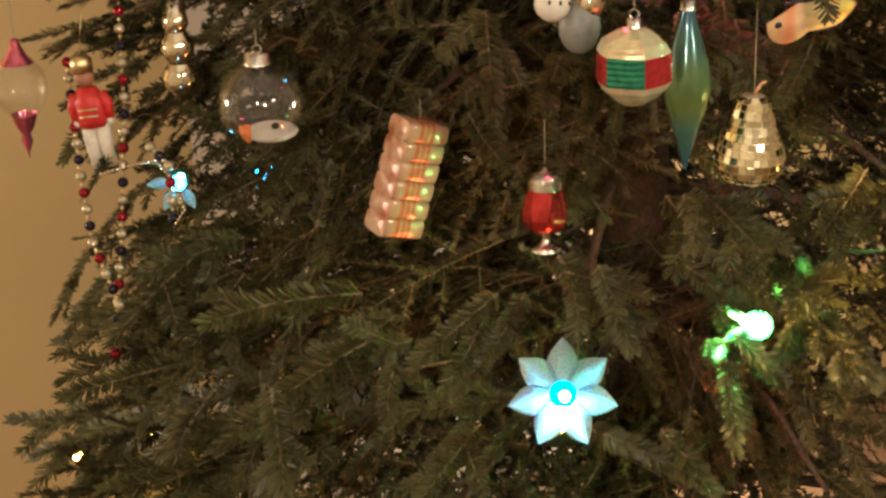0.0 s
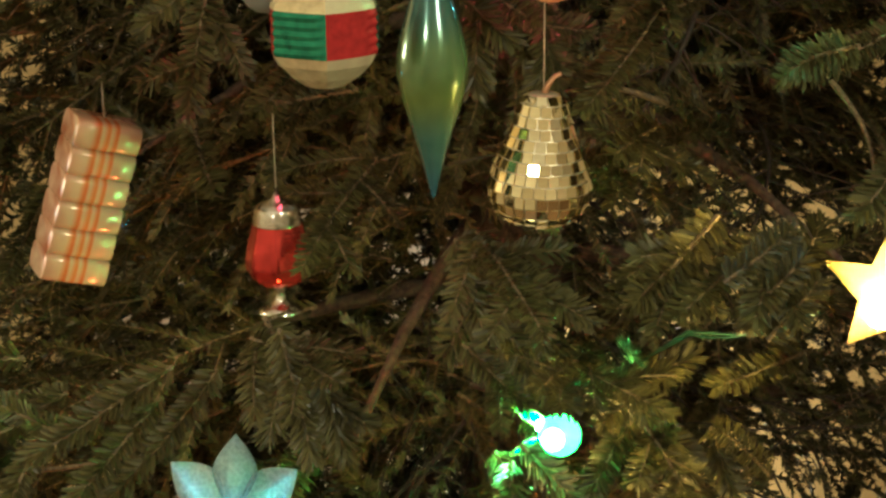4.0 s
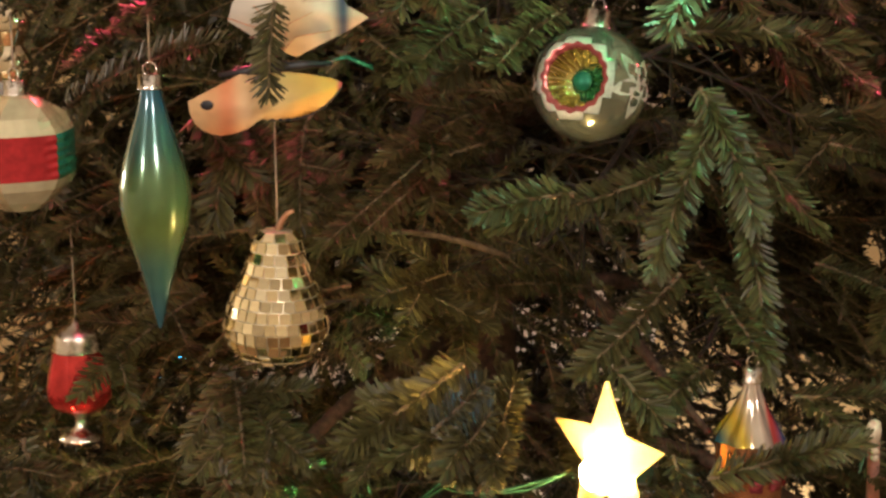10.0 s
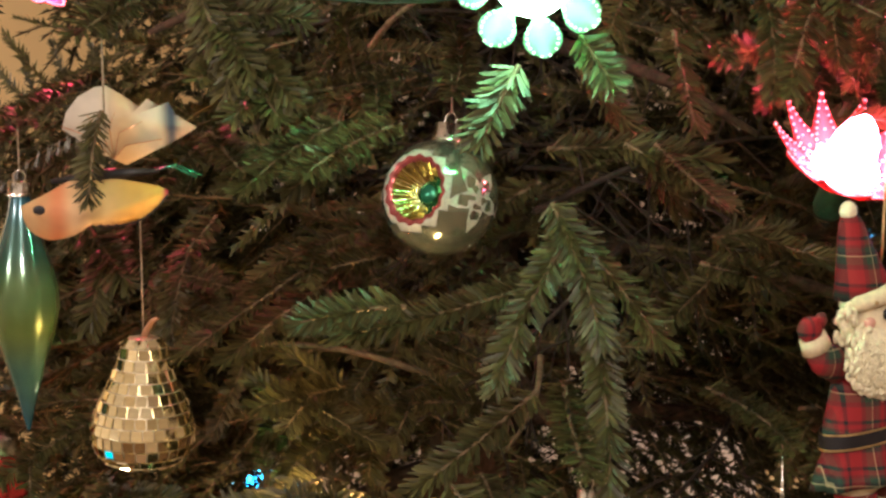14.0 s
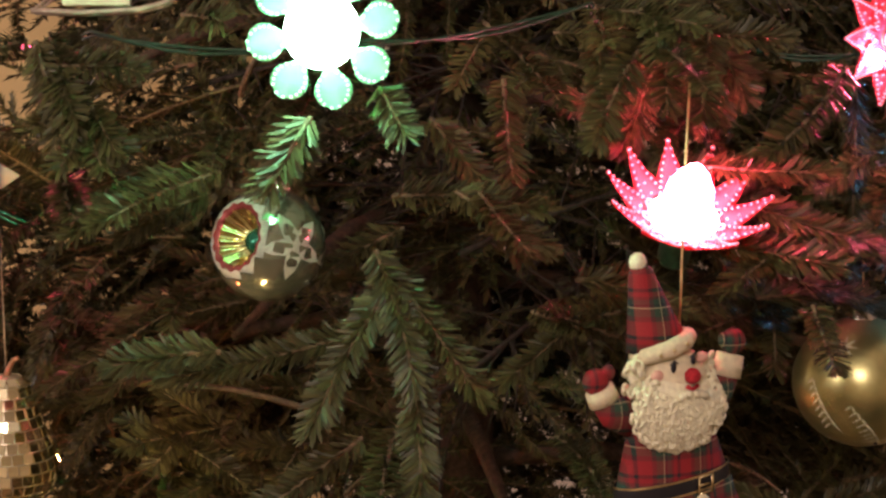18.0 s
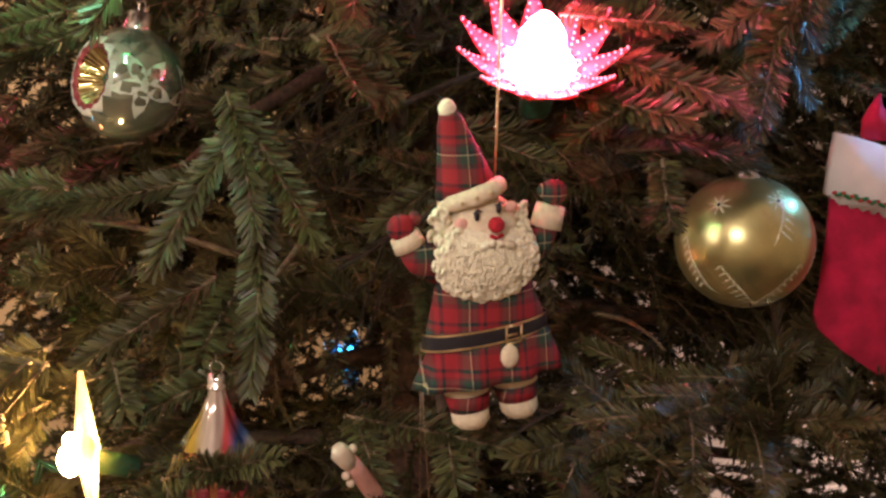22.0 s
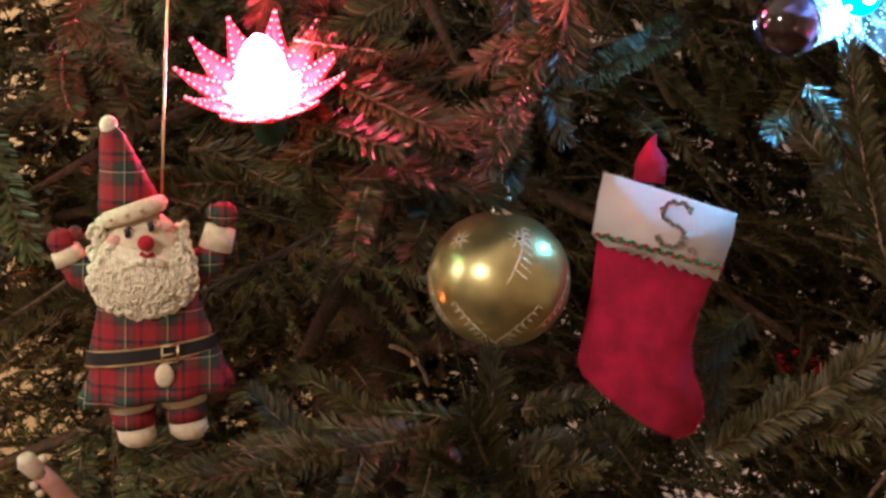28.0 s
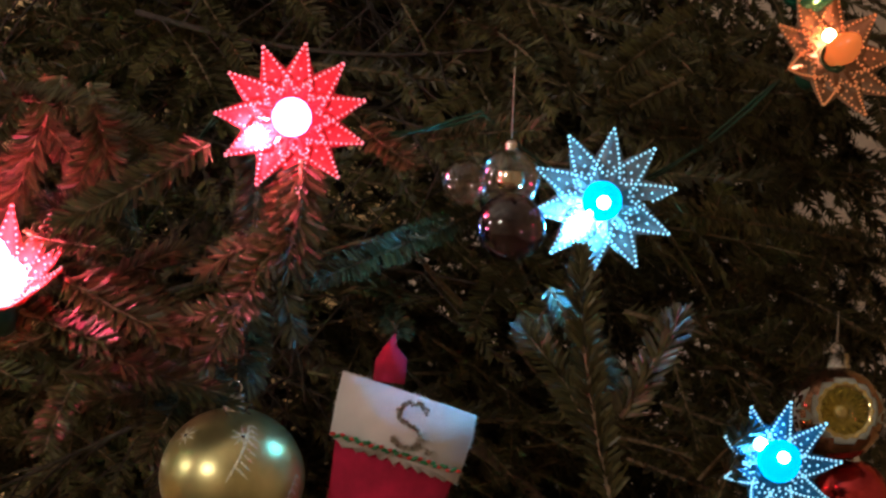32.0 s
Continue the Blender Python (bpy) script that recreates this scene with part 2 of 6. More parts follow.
def ball(r, segs=32, squash=1.0, bm=None, mi=0, centre=(0, 0, 0), stretch=(1, 1, 1)):
    rows = [(r * math.sin(math.pi * k / (segs // 2)), -r * squash * math.cos(math.pi * k / (segs // 2))) for k in range(segs // 2 + 1)]
    bm = bm or bmesh.new()
    old = set(bm.verts)
    lathe([(max(0, a) if 0 < n < segs // 2 else 0, z) for n, (a, z) in enumerate(rows)], segs, bm, mi)
    for v in bm.verts:
        if v not in old:
            v.co = Vector((v.co.x * stretch[0] + centre[0], v.co.y * stretch[1] + centre[1], v.co.z * stretch[2] + centre[2]))
    return bm


def tube(points, radii, segs=8, bm=None, mi=0, flat=1.0, ring=False):
    """A round bar along points, its radius from row to row; flat squeezes it from front to back."""
    bm = bm or bmesh.new()
    pts = [Vector(p) for p in points]
    radii = radii if isinstance(radii, (list, tuple)) else [radii] * len(pts)
    rings, side = [], None
    for n, p in enumerate(pts):
        d = (pts[min(n + 1, len(pts) - 1)] - pts[max(n - 1, 0)]).normalized()
        if ring:
            d = (pts[(n + 1) % len(pts)] - pts[n - 1]).normalized()
        if side is None:
            side = d.cross(Vector((0, 1, 0)) if abs(d.y) < 0.9 else Vector((1, 0, 0))).normalized()
        side = (side - d * side.dot(d)).normalized()
        up = d.cross(side)
        rings.append([bm.verts.new(p + radii[n] * (math.cos(a) * side + flat * math.sin(a) * up)) for a in (2 * math.pi * k / segs for k in range(segs))])
    pairs = list(zip(rings, rings[1:])) + ([(rings[-1], rings[0])] if ring else [])
    for a, b in pairs:
        for k in range(segs):
            bm.faces.new((a[k], a[(k + 1) % segs], b[(k + 1) % segs], b[k])).material_index = mi
    if not ring:
        bm.faces.new(rings[0][::-1]).material_index = mi
        bm.faces.new(rings[-1]).material_index = mi
    return bm


def plate(outline, thick, bm=None, mi=0, y0=0.0, bulge=0.0):
    """A flat piece in the xz plane with real thickness."""
    bm = bm or bmesh.new()
    front = [bm.verts.new((x, y0 - thick / 2, z)) for x, z in outline]
    back = [bm.verts.new((x, y0 + thick / 2, z)) for x, z in outline]
    n = len(outline)
    cx, cz = sum(p[0] for p in outline) / n, sum(p[1] for p in outline) / n
    cf, cb = bm.verts.new((cx, y0 - thick / 2 - bulge, cz)), bm.verts.new((cx, y0 + thick / 2 + bulge, cz))
    for k in range(n):
        j = (k + 1) % n
        for f in ((front[k], front[j], cf), (back[j], back[k], cb), (front[j], front[k], back[k], back[j])):
            bm.faces.new(f).material_index = mi
    bmesh.ops.recalc_face_normals(bm, faces=bm.faces)
    return bm


def box(size, centre=(0, 0, 0), bm=None, mi=0, bevel=0.0):
    bm = bm or bmesh.new()
    made = bmesh.ops.create_cube(bm, size=1, matrix=Matrix.Translation(centre) @ Matrix.Diagonal((*size, 1)))
    faces = {f for v in made["verts"] for f in v.link_faces}
    for f in faces:
        f.material_index = mi
    if bevel:
        bmesh.ops.bevel(bm, geom=[e for e in bm.edges if e.verts[0] in made["verts"]], offset=bevel, segments=2, affect="EDGES")
    return bm


# ---- the room ----
def slab(name, size, centre, material, label):
    ob = new(name, mesh_of(name, box(size, centre), material, False))
    return tagged(ob, label, name.split("_")[0], "", "structure")


slab("floor", (5.4, 4.9, 0.1), (0.9, -0.3, -0.50), FLOOR, "brown wooden floor of a dim living room")
slab("ceiling", (5.4, 4.9, 0.1), (0.9, -0.3, 2.65), CEIL, "plain off-white ceiling above the tree")
# the middle stretch has a paler tone than the tan on either side
PALE_WALL = mat("pale_wall_tone", (0.74, 0.62, 0.50), 0.8, 0, 0.05, 3, 0.15, 300)
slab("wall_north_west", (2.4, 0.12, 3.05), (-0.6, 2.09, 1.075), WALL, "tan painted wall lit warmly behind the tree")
slab("wall_north_middle", (0.8, 0.12, 3.05), (1.0, 2.088, 1.075), PALE_WALL, "pale stretch in line with the wall behind the tree")
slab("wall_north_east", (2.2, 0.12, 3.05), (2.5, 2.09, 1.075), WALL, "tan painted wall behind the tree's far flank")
slab("wall_south", (5.4, 0.12, 3.05), (0.9, -2.69, 1.075), CREAM_WALL, "plain cream painted wall of the room")
slab("wall_west", (0.12, 4.66, 3.05), (-1.74, -0.3, 1.075), CREAM_WALL, "plain cream painted side wall of the room")
slab("wall_east", (0.12, 4.66, 3.05), (3.54, -0.3, 1.075), CREAM_WALL, "plain cream painted side wall of the room")

# ---- the fir tree ----
tree = thing("christmas_tree", "large fresh fir tree with dark green flat needles, decorated", "christmas tree", Matrix.Translation((AXIS.x, AXIS.y, 0)))
trunk = lathe([(0.062, -0.45), (0.055, 0.0), (0.05, 0.5), (0.042, 1.0), (0.03, 1.6), (0.016, 2.1), (0.004, 2.42), (0, 2.43)], 14)
for v in trunk.verts:
    v.co += Vector((0.006 * math.sin(7 * v.co.z), 0.005 * math.cos(5 * v.co.z), 0))
part("trunk", trunk, BARK, tree, "rough brown trunk")


class Needles:
    """Collects stems and needles of one branch into a mesh with two materials."""

    def __init__(self, seed):
        self.v, self.f, self.m, self.r = [], [], [], random.Random(seed)

    def stem(self, pts, r0, r1):
        n0, segs = len(self.v), 5
        for k, p in enumerate(pts):
            r = r0 + (r1 - r0) * k / (len(pts) - 1)
            d = (pts[min(k + 1, len(pts) - 1)] - pts[max(k - 1, 0)]).normalized()
            s = d.cross(Vector((0, 0, 1)))
            s = s.normalized() if s.length > 1e-3 else Vector((0, 1, 0))
            u = s.cross(d)
            self.v += [p + r * (math.cos(2 * math.pi * j / segs) * s + math.sin(2 * math.pi * j / segs) * u) for j in range(segs)]
            if k:
                for j in range(segs):
                    a, b = n0 + (k - 1) * segs + j, n0 + (k - 1) * segs + (j + 1) % segs
                    self.f.append((a, b, b + segs, a + segs))
                    self.m.append(0)

    def comb(self, pts, per_metre, size, start=0.0, broad=1.0, plain=False):
        r = self.r
        total = sum((b - a).length for a, b in zip(pts, pts[1:]))
        count = int(total * per_metre)
        for k in range(count):
            s = start + (1 - start) * (k + r.random()) / count
            at = s * (len(pts) - 1)
            n = min(int(at), len(pts) - 2)
            p = pts[n].lerp(pts[n + 1], at - n)
            t = (pts[n + 1] - pts[n]).normalized()
            side = t.cross(Vector((0, 0, 1)))
            side = side.normalized() if side.length > 1e-3 else Vector((0, 1, 0))
            up = side.cross(t)
            sign = -1 if r.random() < 0.5 else 1
            top = r.random() < 0.24
            lift = r.gauss(1.1, 0.3) if top else r.gauss(0.12, 0.26)
            open_by = math.radians(r.gauss(44 if top else 58, 6) - 30 * max(0, s - 0.8) / 0.2)
            d = math.cos(open_by) * t + math.sin(open_by) * (sign * math.cos(lift) * side + math.sin(lift) * up)
            long = size * r.uniform(0.76, 1.06) * (0.8 if top else 1.0) * (1 - 0.25 * max(0, s - 0.85) / 0.15)
            wide = d.cross(up + 0.22 * Vector((r.gauss(0, 1), r.gauss(0, 1), r.gauss(0, 1))))
            wide = wide.normalized() * 0.00105 * broad * r.uniform(0.85, 1.12)
            bow = up * long * r.uniform(-0.02, 0.10) + t * long * 0.05
            n0 = len(self.v)
            if plain:
                self.v += [p - wide, p + wide, p + d * long]
                self.f.append((n0, n0 + 1, n0 + 2))
                self.m.append(1)
                continue
            a, b = p + d * long * 0.35 + bow * 0.3, p + d * long * 0.82 + bow * 0.8
            tip = p + d * long + bow
            self.v += [p - wide * 0.4, p + wide * 0.4, a + wide, a - wide, b + wide * 0.9, b - wide * 0.9, tip + wide * 0.3, tip - wide * 0.3]
            self.f += [(n0, n0 + 1, n0 + 2, n0 + 3), (n0 + 3, n0 + 2, n0 + 4, n0 + 5), (n0 + 5, n0 + 4, n0 + 6, n0 + 7)]
            self.m += [1, 1, 1]

    def mesh(self, name, bark=None):
        me = bpy.data.meshes.new(name)
        me.from_pydata([tuple(p) for p in self.v], [], self.f)
        me.materials.append(bark or TWIG_BARK)
        me.materials.append(NEEDLE)
        me.polygons.foreach_set("material_index", self.m)
        me.polygons.foreach_set("use_smooth", [True] * len(me.polygons))
        return me


def arc(a, d, length, bend, count=6, sway=0.0, r=random):
    """A stem from a along d that bends down (or up) by bend of its length."""
    return [a + d * length * s + Vector((0, 0, -bend * length * s * s)) + Vector((0, sway * length * math.sin(2.5 * s), 0)) for s in (k / (count - 1) for k in range(count))]


def twig_mesh(length, bend, seed):
    g = Needles(seed)
    pts = arc(Vector(), Vector((1, 0, 0)), length, bend, 7, g.r.uniform(-0.06, 0.06))
    g.stem(pts, 0.0017, 0.0007)
    g.comb(pts, 2900, 0.0146, 0.0, 0.74)
    return g.mesh("twig")


def plume_mesh(length, bend, seed):
    """A sturdy shoot with long flat needles and a few short side shoots."""
    g = Needles(seed)
    pts = arc(Vector(), Vector((1, 0, 0)), length, bend, 8, g.r.uniform(-0.05, 0.05))
    g.stem(pts, 0.0022, 0.0009)
    g.comb(pts, 2700, 0.0178, 0.0, 0.86)
    for k in range(int(length / 0.05)):
        at = g.r.uniform(0.1, 0.75) * 7
        p = pts[int(at)].lerp(pts[int(at) + 1], at - int(at))
        turn = math.radians(g.r.gauss(48, 8)) * (1 if k % 2 else -1)
        d = Vector((math.cos(turn), math.sin(turn), g.r.gauss(-0.1, 0.15))).normalized()
        sub = arc(p, d, g.r.uniform(0.025, 0.06), g.r.uniform(0, 0.3), 5)
        g.stem(sub, 0.0013, 0.0006)
        g.comb(sub, 2700, 0.0150, 0.0, 0.8)
    return g.mesh("plume")


def spray_mesh(length, bend, seed, spacing=0.024, dense=1350, broad=1.0, plain=False):
    g = Needles(seed)
    main = arc(Vector(), Vector((1, 0, 0)), length, bend, 9, g.r.uniform(-0.05, 0.05))
    g.stem(main, 0.0013 + 0.0028 * length, 0.0007)
    g.comb(main, dense * 1.1, 0.0150, 0.0, broad, plain)
    count = max(3, int(length / spacing))
    for k in range(count):
        s = 0.06 + 0.82 * (k + g.r.uniform(-0.3, 0.3)) / count
        at = max(0.0, s) * (len(main) - 1)
        n = min(int(at), len(main) - 2)
        p = main[n].lerp(main[n + 1], at - n)
        turn = math.radians(g.r.gauss(46, 7)) * (1 if k % 2 else -1)
        d = Vector((math.cos(turn), math.sin(turn), g.r.gauss(-0.05, 0.16))).normalized()
        sub = (0.10 + 0.30 * (1 - s)) * length * g.r.uniform(0.75, 1.2) + 0.012
        pts = arc(p, d, sub, g.r.uniform(-0.05, 0.35), 5)
        g.stem(pts, 0.0014, 0.0006)
        g.comb(pts, dense, 0.0134, 0.0, broad, plain)
    return g.mesh("spray")


def bare_mesh(seed):
    g = Needles(seed)
    pts = arc(Vector(), Vector((1, 0, 0)), 0.12, 0.12, 7, 0.08)
    g.stem(pts, 0.0024, 0.0012)
    return g.mesh("bare")


def wood_mesh(seed):
    """A bare, forked inner branch that has shed its needles."""
    g = Needles(seed)
    main = arc(Vector(), Vector((1, 0, 0)), 0.36, g.r.uniform(-0.05, 0.2), 9, g.r.uniform(-0.12, 0.12))
    g.stem(main, 0.0032, 0.0012)
    for k in range(13):
        at = (0.08 + 0.85 * k / 13) * 8
        p = main[int(at)].lerp(main[min(8, int(at) + 1)], at - int(at))
        turn = math.radians(g.r.gauss(50, 12)) * (1 if k % 2 else -1)
        d = Vector((math.cos(turn), math.sin(turn), g.r.gauss(0, 0.35))).normalized()
        pts = arc(p, d, g.r.uniform(0.05, 0.15), g.r.uniform(-0.1, 0.4), 5)
        g.stem(pts, 0.0013, 0.0005)
        if k % 3 == 0:
            g.comb(pts, 320, 0.013, 0.55, 0.8)
        for j in (2, 3):
            e = Vector((math.cos(turn * 0.2), math.sin(turn * (0.2 + j * 0.4)), g.r.gauss(0, 0.5))).normalized()
            g.stem(arc(pts[j], e, g.r.uniform(0.02, 0.06), 0.2, 4), 0.0008, 0.0004)
    return g.mesh("wood", SHADED_BARK)


TWIGS = [(n, [twig_mesh(n, b, 11 + k + int(n * 1000)) for k, b in enumerate((0.0, 0.04, 0.09))]) for n in (0.035, 0.06, 0.09, 0.14, 0.22)]
SPRAYS = [(n, [spray_mesh(n, b, 71 + k + int(n * 1000), 0.036, 2500, 0.74) for k, b in enumerate((0.06, 0.2))]) for n in (0.07, 0.11, 0.16, 0.23)]
PLUMES = [(n, [plume_mesh(n, b, 900 + k + int(n * 1000)) for k, b in enumerate((0.03, 0.1, 0.16))]) for n in (0.06, 0.10, 0.15, 0.22)]
FRONDS = [spray_mesh(0.36, b, 300 + k, 0.042, 1900, 0.78) for k, b in enumerate((0.1, 0.2, 0.28, 0.02))]
INNER = [spray_mesh(0.36, b, 400 + k, 0.034, 640, 2.1, True) for k, b in enumerate((0.1, 0.25))]
BARE = [bare_mesh(k) for k in (1, 2)]
WOOD = [wood_mesh(500 + k) for k in range(4)]
pick = random.Random(5)


def lay(name, mesh, own, base, tip, roll):
    base, tip = Vector(base), Vector(tip)
    x = tip - base
    scale = x.length / own
    x.normalize()
    up = (Vector((0, 0, 0.75)) + 0.65 * outward(base)).normalized()
    y = up.cross(x)
    y = y.normalized() if y.length > 0.05 else Vector((0, 1, 0))
    z = x.cross(y)
    turn = Matrix((x, y, z)).transposed().to_4x4() @ Matrix.Rotation(radians(roll), 4, "X")
    ob = new(name, mesh)
    ob.parent = tree
    thick = 0.5 + 0.5 * scale
    ob.matrix_basis = Matrix.Translation(base - Vector((AXIS.x, AXIS.y, 0))) @ turn @ Matrix.Diagonal((scale, thick, thick, 1))
    return ob


def nearest(kinds, length):
    own, meshes = min(kinds, key=lambda k: abs(math.log(k[0] / length)))
    return own, pick.choice(meshes)


def fir_twig(base, tip):
    own, me = nearest(TWIGS, (Vector(tip) - Vector(base)).length)
    return lay("twig", me, own, base, tip, pick.uniform(-25, 25))


def fir_spray(base, tip):
    own, me = nearest(SPRAYS, (Vector(tip) - Vector(base)).length)
    return lay("spray", me, own, base, tip, pick.uniform(-30, 30))


def fir_plume(base, tip):
    own, me = nearest(PLUMES, (Vector(tip) - Vector(base)).length)
    return lay("shoot", me, own, base, tip, pick.uniform(-20, 20))


def fir_bare(base, tip):
    return lay("bare_twig", pick.choice(BARE), 0.12, base, tip, pick.uniform(0, 360))



# ---- ornaments ----
KEEP = []


def clear_of(p, r):
    KEEP.append((Vector(p), r))


def hook_up(ob, top, length, material=None, lean=0.0, bough=True):
    """A thread from the top of an ornament (local height) to a twig of the tree above it."""
    head = ob.matrix_basis @ Vector((0, 0, top))
    end = head + Vector((lean, 0, length))
    inv = ob.matrix_basis.inverted()
    part("thread", tube([inv @ head, inv @ head.lerp(end, 0.5), inv @ end], 0.0006, 5), material or THREAD, ob, "thin hanging thread")
    if bough:
        out = outward(end)
        fir_twig(end - out * 0.085 + Vector((0, 0, 0.022)), end + out * 0.022 - Vector((0, 0, 0.002)))


def cap(ob, z, r=0.007, h=0.011, material=None):
    """Crimped metal cap with a wire loop, its foot at height z."""
    c = part("cap", lathe([(r * 1.12, z), (r * 1.12, z + h * 0.15), (r, z + h * 0.25), (r, z + h), (0, z + h)], 20, None, 0, 0.05, 10), material or SILVER, ob, "crimped metal cap")
    ring = [(0.004 * math.cos(a), 0, z + h + 0.003 + 0.004 * math.sin(a)) for a in (2 * math.pi * k / 12 for k in range(12))]
    part("loop", tube(ring, 0.0006, 5, None, 0, 1.0, True), SILVER, c, "thin wire loop")
    return z + h + 0.007


# pearly gold ball with leaf marks
GOLD = mat("pearl_gold", (0.62, 0.58, 0.25), 0.31, 0.9, 0.2, 38, 0.05, 900, (0.74, 0.68, 0.30))
LEAF = mat("matt_gold_leaf", (0.84, 0.78, 0.50), 0.5, 0.45, 0.3, 600, 0.5, 2000)
p = (1.173, 0.509, 0.8755)
gold = thing("gold_bauble", "large pearly gold glass ball with etched leaf sprays", "bauble", facing(p, 14))
part("ball", ball(0.0435, 48, 0.95), GOLD, gold)


def leaf_at(lon, lat, turn, length, width, r=0.0437, squash=0.95):
    """One slender leaf lying on a ball."""
    n = Vector((math.cos(lat) * math.sin(lon), -math.cos(lat) * math.cos(lon), math.sin(lat)))
    e = Vector((math.cos(lon), math.sin(lon), 0))
    u = n.cross(e) * -1
    d = math.cos(turn) * u + math.sin(turn) * e
    s = n.cross(d)
    rows = []
    for k, w in ((0, 0.15), (0.3, 1), (0.65, 0.8), (1, 0.05)):
        for q in (-1, 1):
            v = (n * r + d * length * k + s * width * w * q).normalized() * r
            rows.append(Vector((v.x, v.y, v.z * squash)))
    return rows


for lon0, lat0, lean in ((-0.05, -0.85, -0.55), (0.1, -0.85, 0.6), (0.85, -0.5, 0.5), (-0.9, -0.5, -0.3), (0.3, 0.35, 0.4)):
    bm = bmesh.new()
    for k in range(8):
        lon, lat = lon0 + lean * k * 0.13, lat0 + 0.095 * k
        for side in (-1, 1):
            rows = [bm.verts.new(v) for v in leaf_at(lon, lat, 0.4 * lean + side * 0.65, 0.0115 - 0.0008 * k, 0.0009)]
            for a in (0, 2, 4):
                bm.faces.new((rows[a], rows[a + 1], rows[a + 3], rows[a + 2]))
    part("leaf_spray", bm, LEAF, gold, "matt engraved leaf spray")
for lon0, lat0 in ((-0.75, 0.72), (0.45, 0.8)):
    bm = bmesh.new()
    for k in range(8):
        rows = [bm.verts.new(v) for v in leaf_at(lon0, lat0, k * math.pi / 4, 0.009, 0.0008)]
        for a in (0, 2, 4):
            bm.faces.new((rows[a], rows[a + 1], rows[a + 3], rows[a + 2]))
    part("star_mark", bm, LEAF, gold, "matt engraved star")
for lon, lat in ((-0.75, 0.72), (0.45, 0.8), (-0.02, -1.0)):
    n = Vector((math.cos(lat) * math.sin(lon), -math.cos(lat) * math.cos(lon), math.sin(lat) * 0.95)) * 0.0436
    part("dimple", ball(0.0011, 8, 1, None, 0, n), BLACK, gold, "small dark dot")
hook_up(gold, cap(gold, 0.040), 0.02, GOLD_THREAD)
clear_of(p, 0.045)

# tartan stuffed doll
PLAID = tartan("red_tartan")
CREAM = mat("cream_cloth", (0.78, 0.68, 0.45), 0.9, 0, 0.12, 300, 0.5, 1200)
BEARD = mat("looped_white_yarn", (0.90, 0.83, 0.58), 0.9, 0, 0.15, 500, 0.5, 1500)
NOSE = mat("red_pompon", (0.55, 0.02, 0.03), 0.9, 0, 0.3, 600, 0.8, 2000)
CHEEK = mat("pink_cloth", (0.80, 0.45, 0.35), 0.9, 0, 0.1, 300)
S = 0.000297


def q(x, y, depth=0.0):
    return Vector(((x - 560) * S * 1.05, depth, (470 - y) * S * 1.02))


bm = bmesh.new()
MATS = [PLAID, CREAM, BEARD, NOSE, BLACK, GOLD_CAP, CHEEK]
rows = [(395, 40, 28), (430, 66, 36), (470, 82, 44), (520, 96, 50), (570, 112, 52), (590, 114, 54)]
rings = []
for y, rx, ry in rows:
    c = q(560 + (y - 400) * 0.07, y)
    rings.append([bm.verts.new(c + Vector((rx * S * math.cos(a), ry * S * math.sin(a), (rx * S * math.cos(a)) * 0.14))) for a in (2 * math.pi * k / 28 for k in range(28))])
for a, b in zip(rings, rings[1:]):
    for k in range(28):
        bm.faces.new((b[k], b[(k + 1) % 28], a[(k + 1) % 28], a[k])).material_index = 0
bm.faces.new(rings[0]).material_index = 0
# pleated skirt
rings = []
for y, rx, ry in ((585, 112, 54), (618, 122, 60), (645, 133, 66), (660, 137, 68), (658, 128, 60)):
    c = q(580, y)
    rings.append([bm.verts.new(c + Vector(((rx + (y - 585) * 0.1 * math.sin(9 * a)) * S * math.cos(a), (ry + (y - 585) * 0.1 * math.sin(9 * a)) * S * math.sin(a), rx * S * math.cos(a) * 0.13))) for a in (2 * math.pi * k / 72 for k in range(72))])
for a, b in zip(rings, rings[1:]):
    for k in range(72):
        bm.faces.new((b[k], b[(k + 1) % 72], a[(k + 1) % 72], a[k])).material_index = 0
# belt, edging and buckle
for y, dy, rx, mi, proud in ((575, 12, 114, 4, 2), (562, 2, 113, 5, 2.6), (588, 2, 116, 5, 2.6)):
    rings = [[bm.verts.new(q(572, y + s * dy) + Vector(((rx + proud) * S * math.cos(a), (54 + proud) * S * math.sin(a), rx * S * math.cos(a) * 0.14))) for a in (2 * math.pi * k / 40 for k in range(40))] for s in (1, -1)]
    for k in range(40):
        bm.faces.new((rings[0][k], rings[0][(k + 1) % 40], rings[1][(k + 1) % 40], rings[1][k])).material_index = mi
for a, b in (((592, 560), (618, 556)), ((592, 590), (618, 586)), ((592, 560), (592, 590)), ((618, 556), (618, 586)), ((592, 575), (612, 572))):
    tube([q(*a, -59 * S), q(*b, -59 * S)], 2.2 * S, 6, bm, 5)
ball(20 * S, 16, 1, bm, 1, q(596, 610, -64 * S), (0.85, 0.5, 1.1))
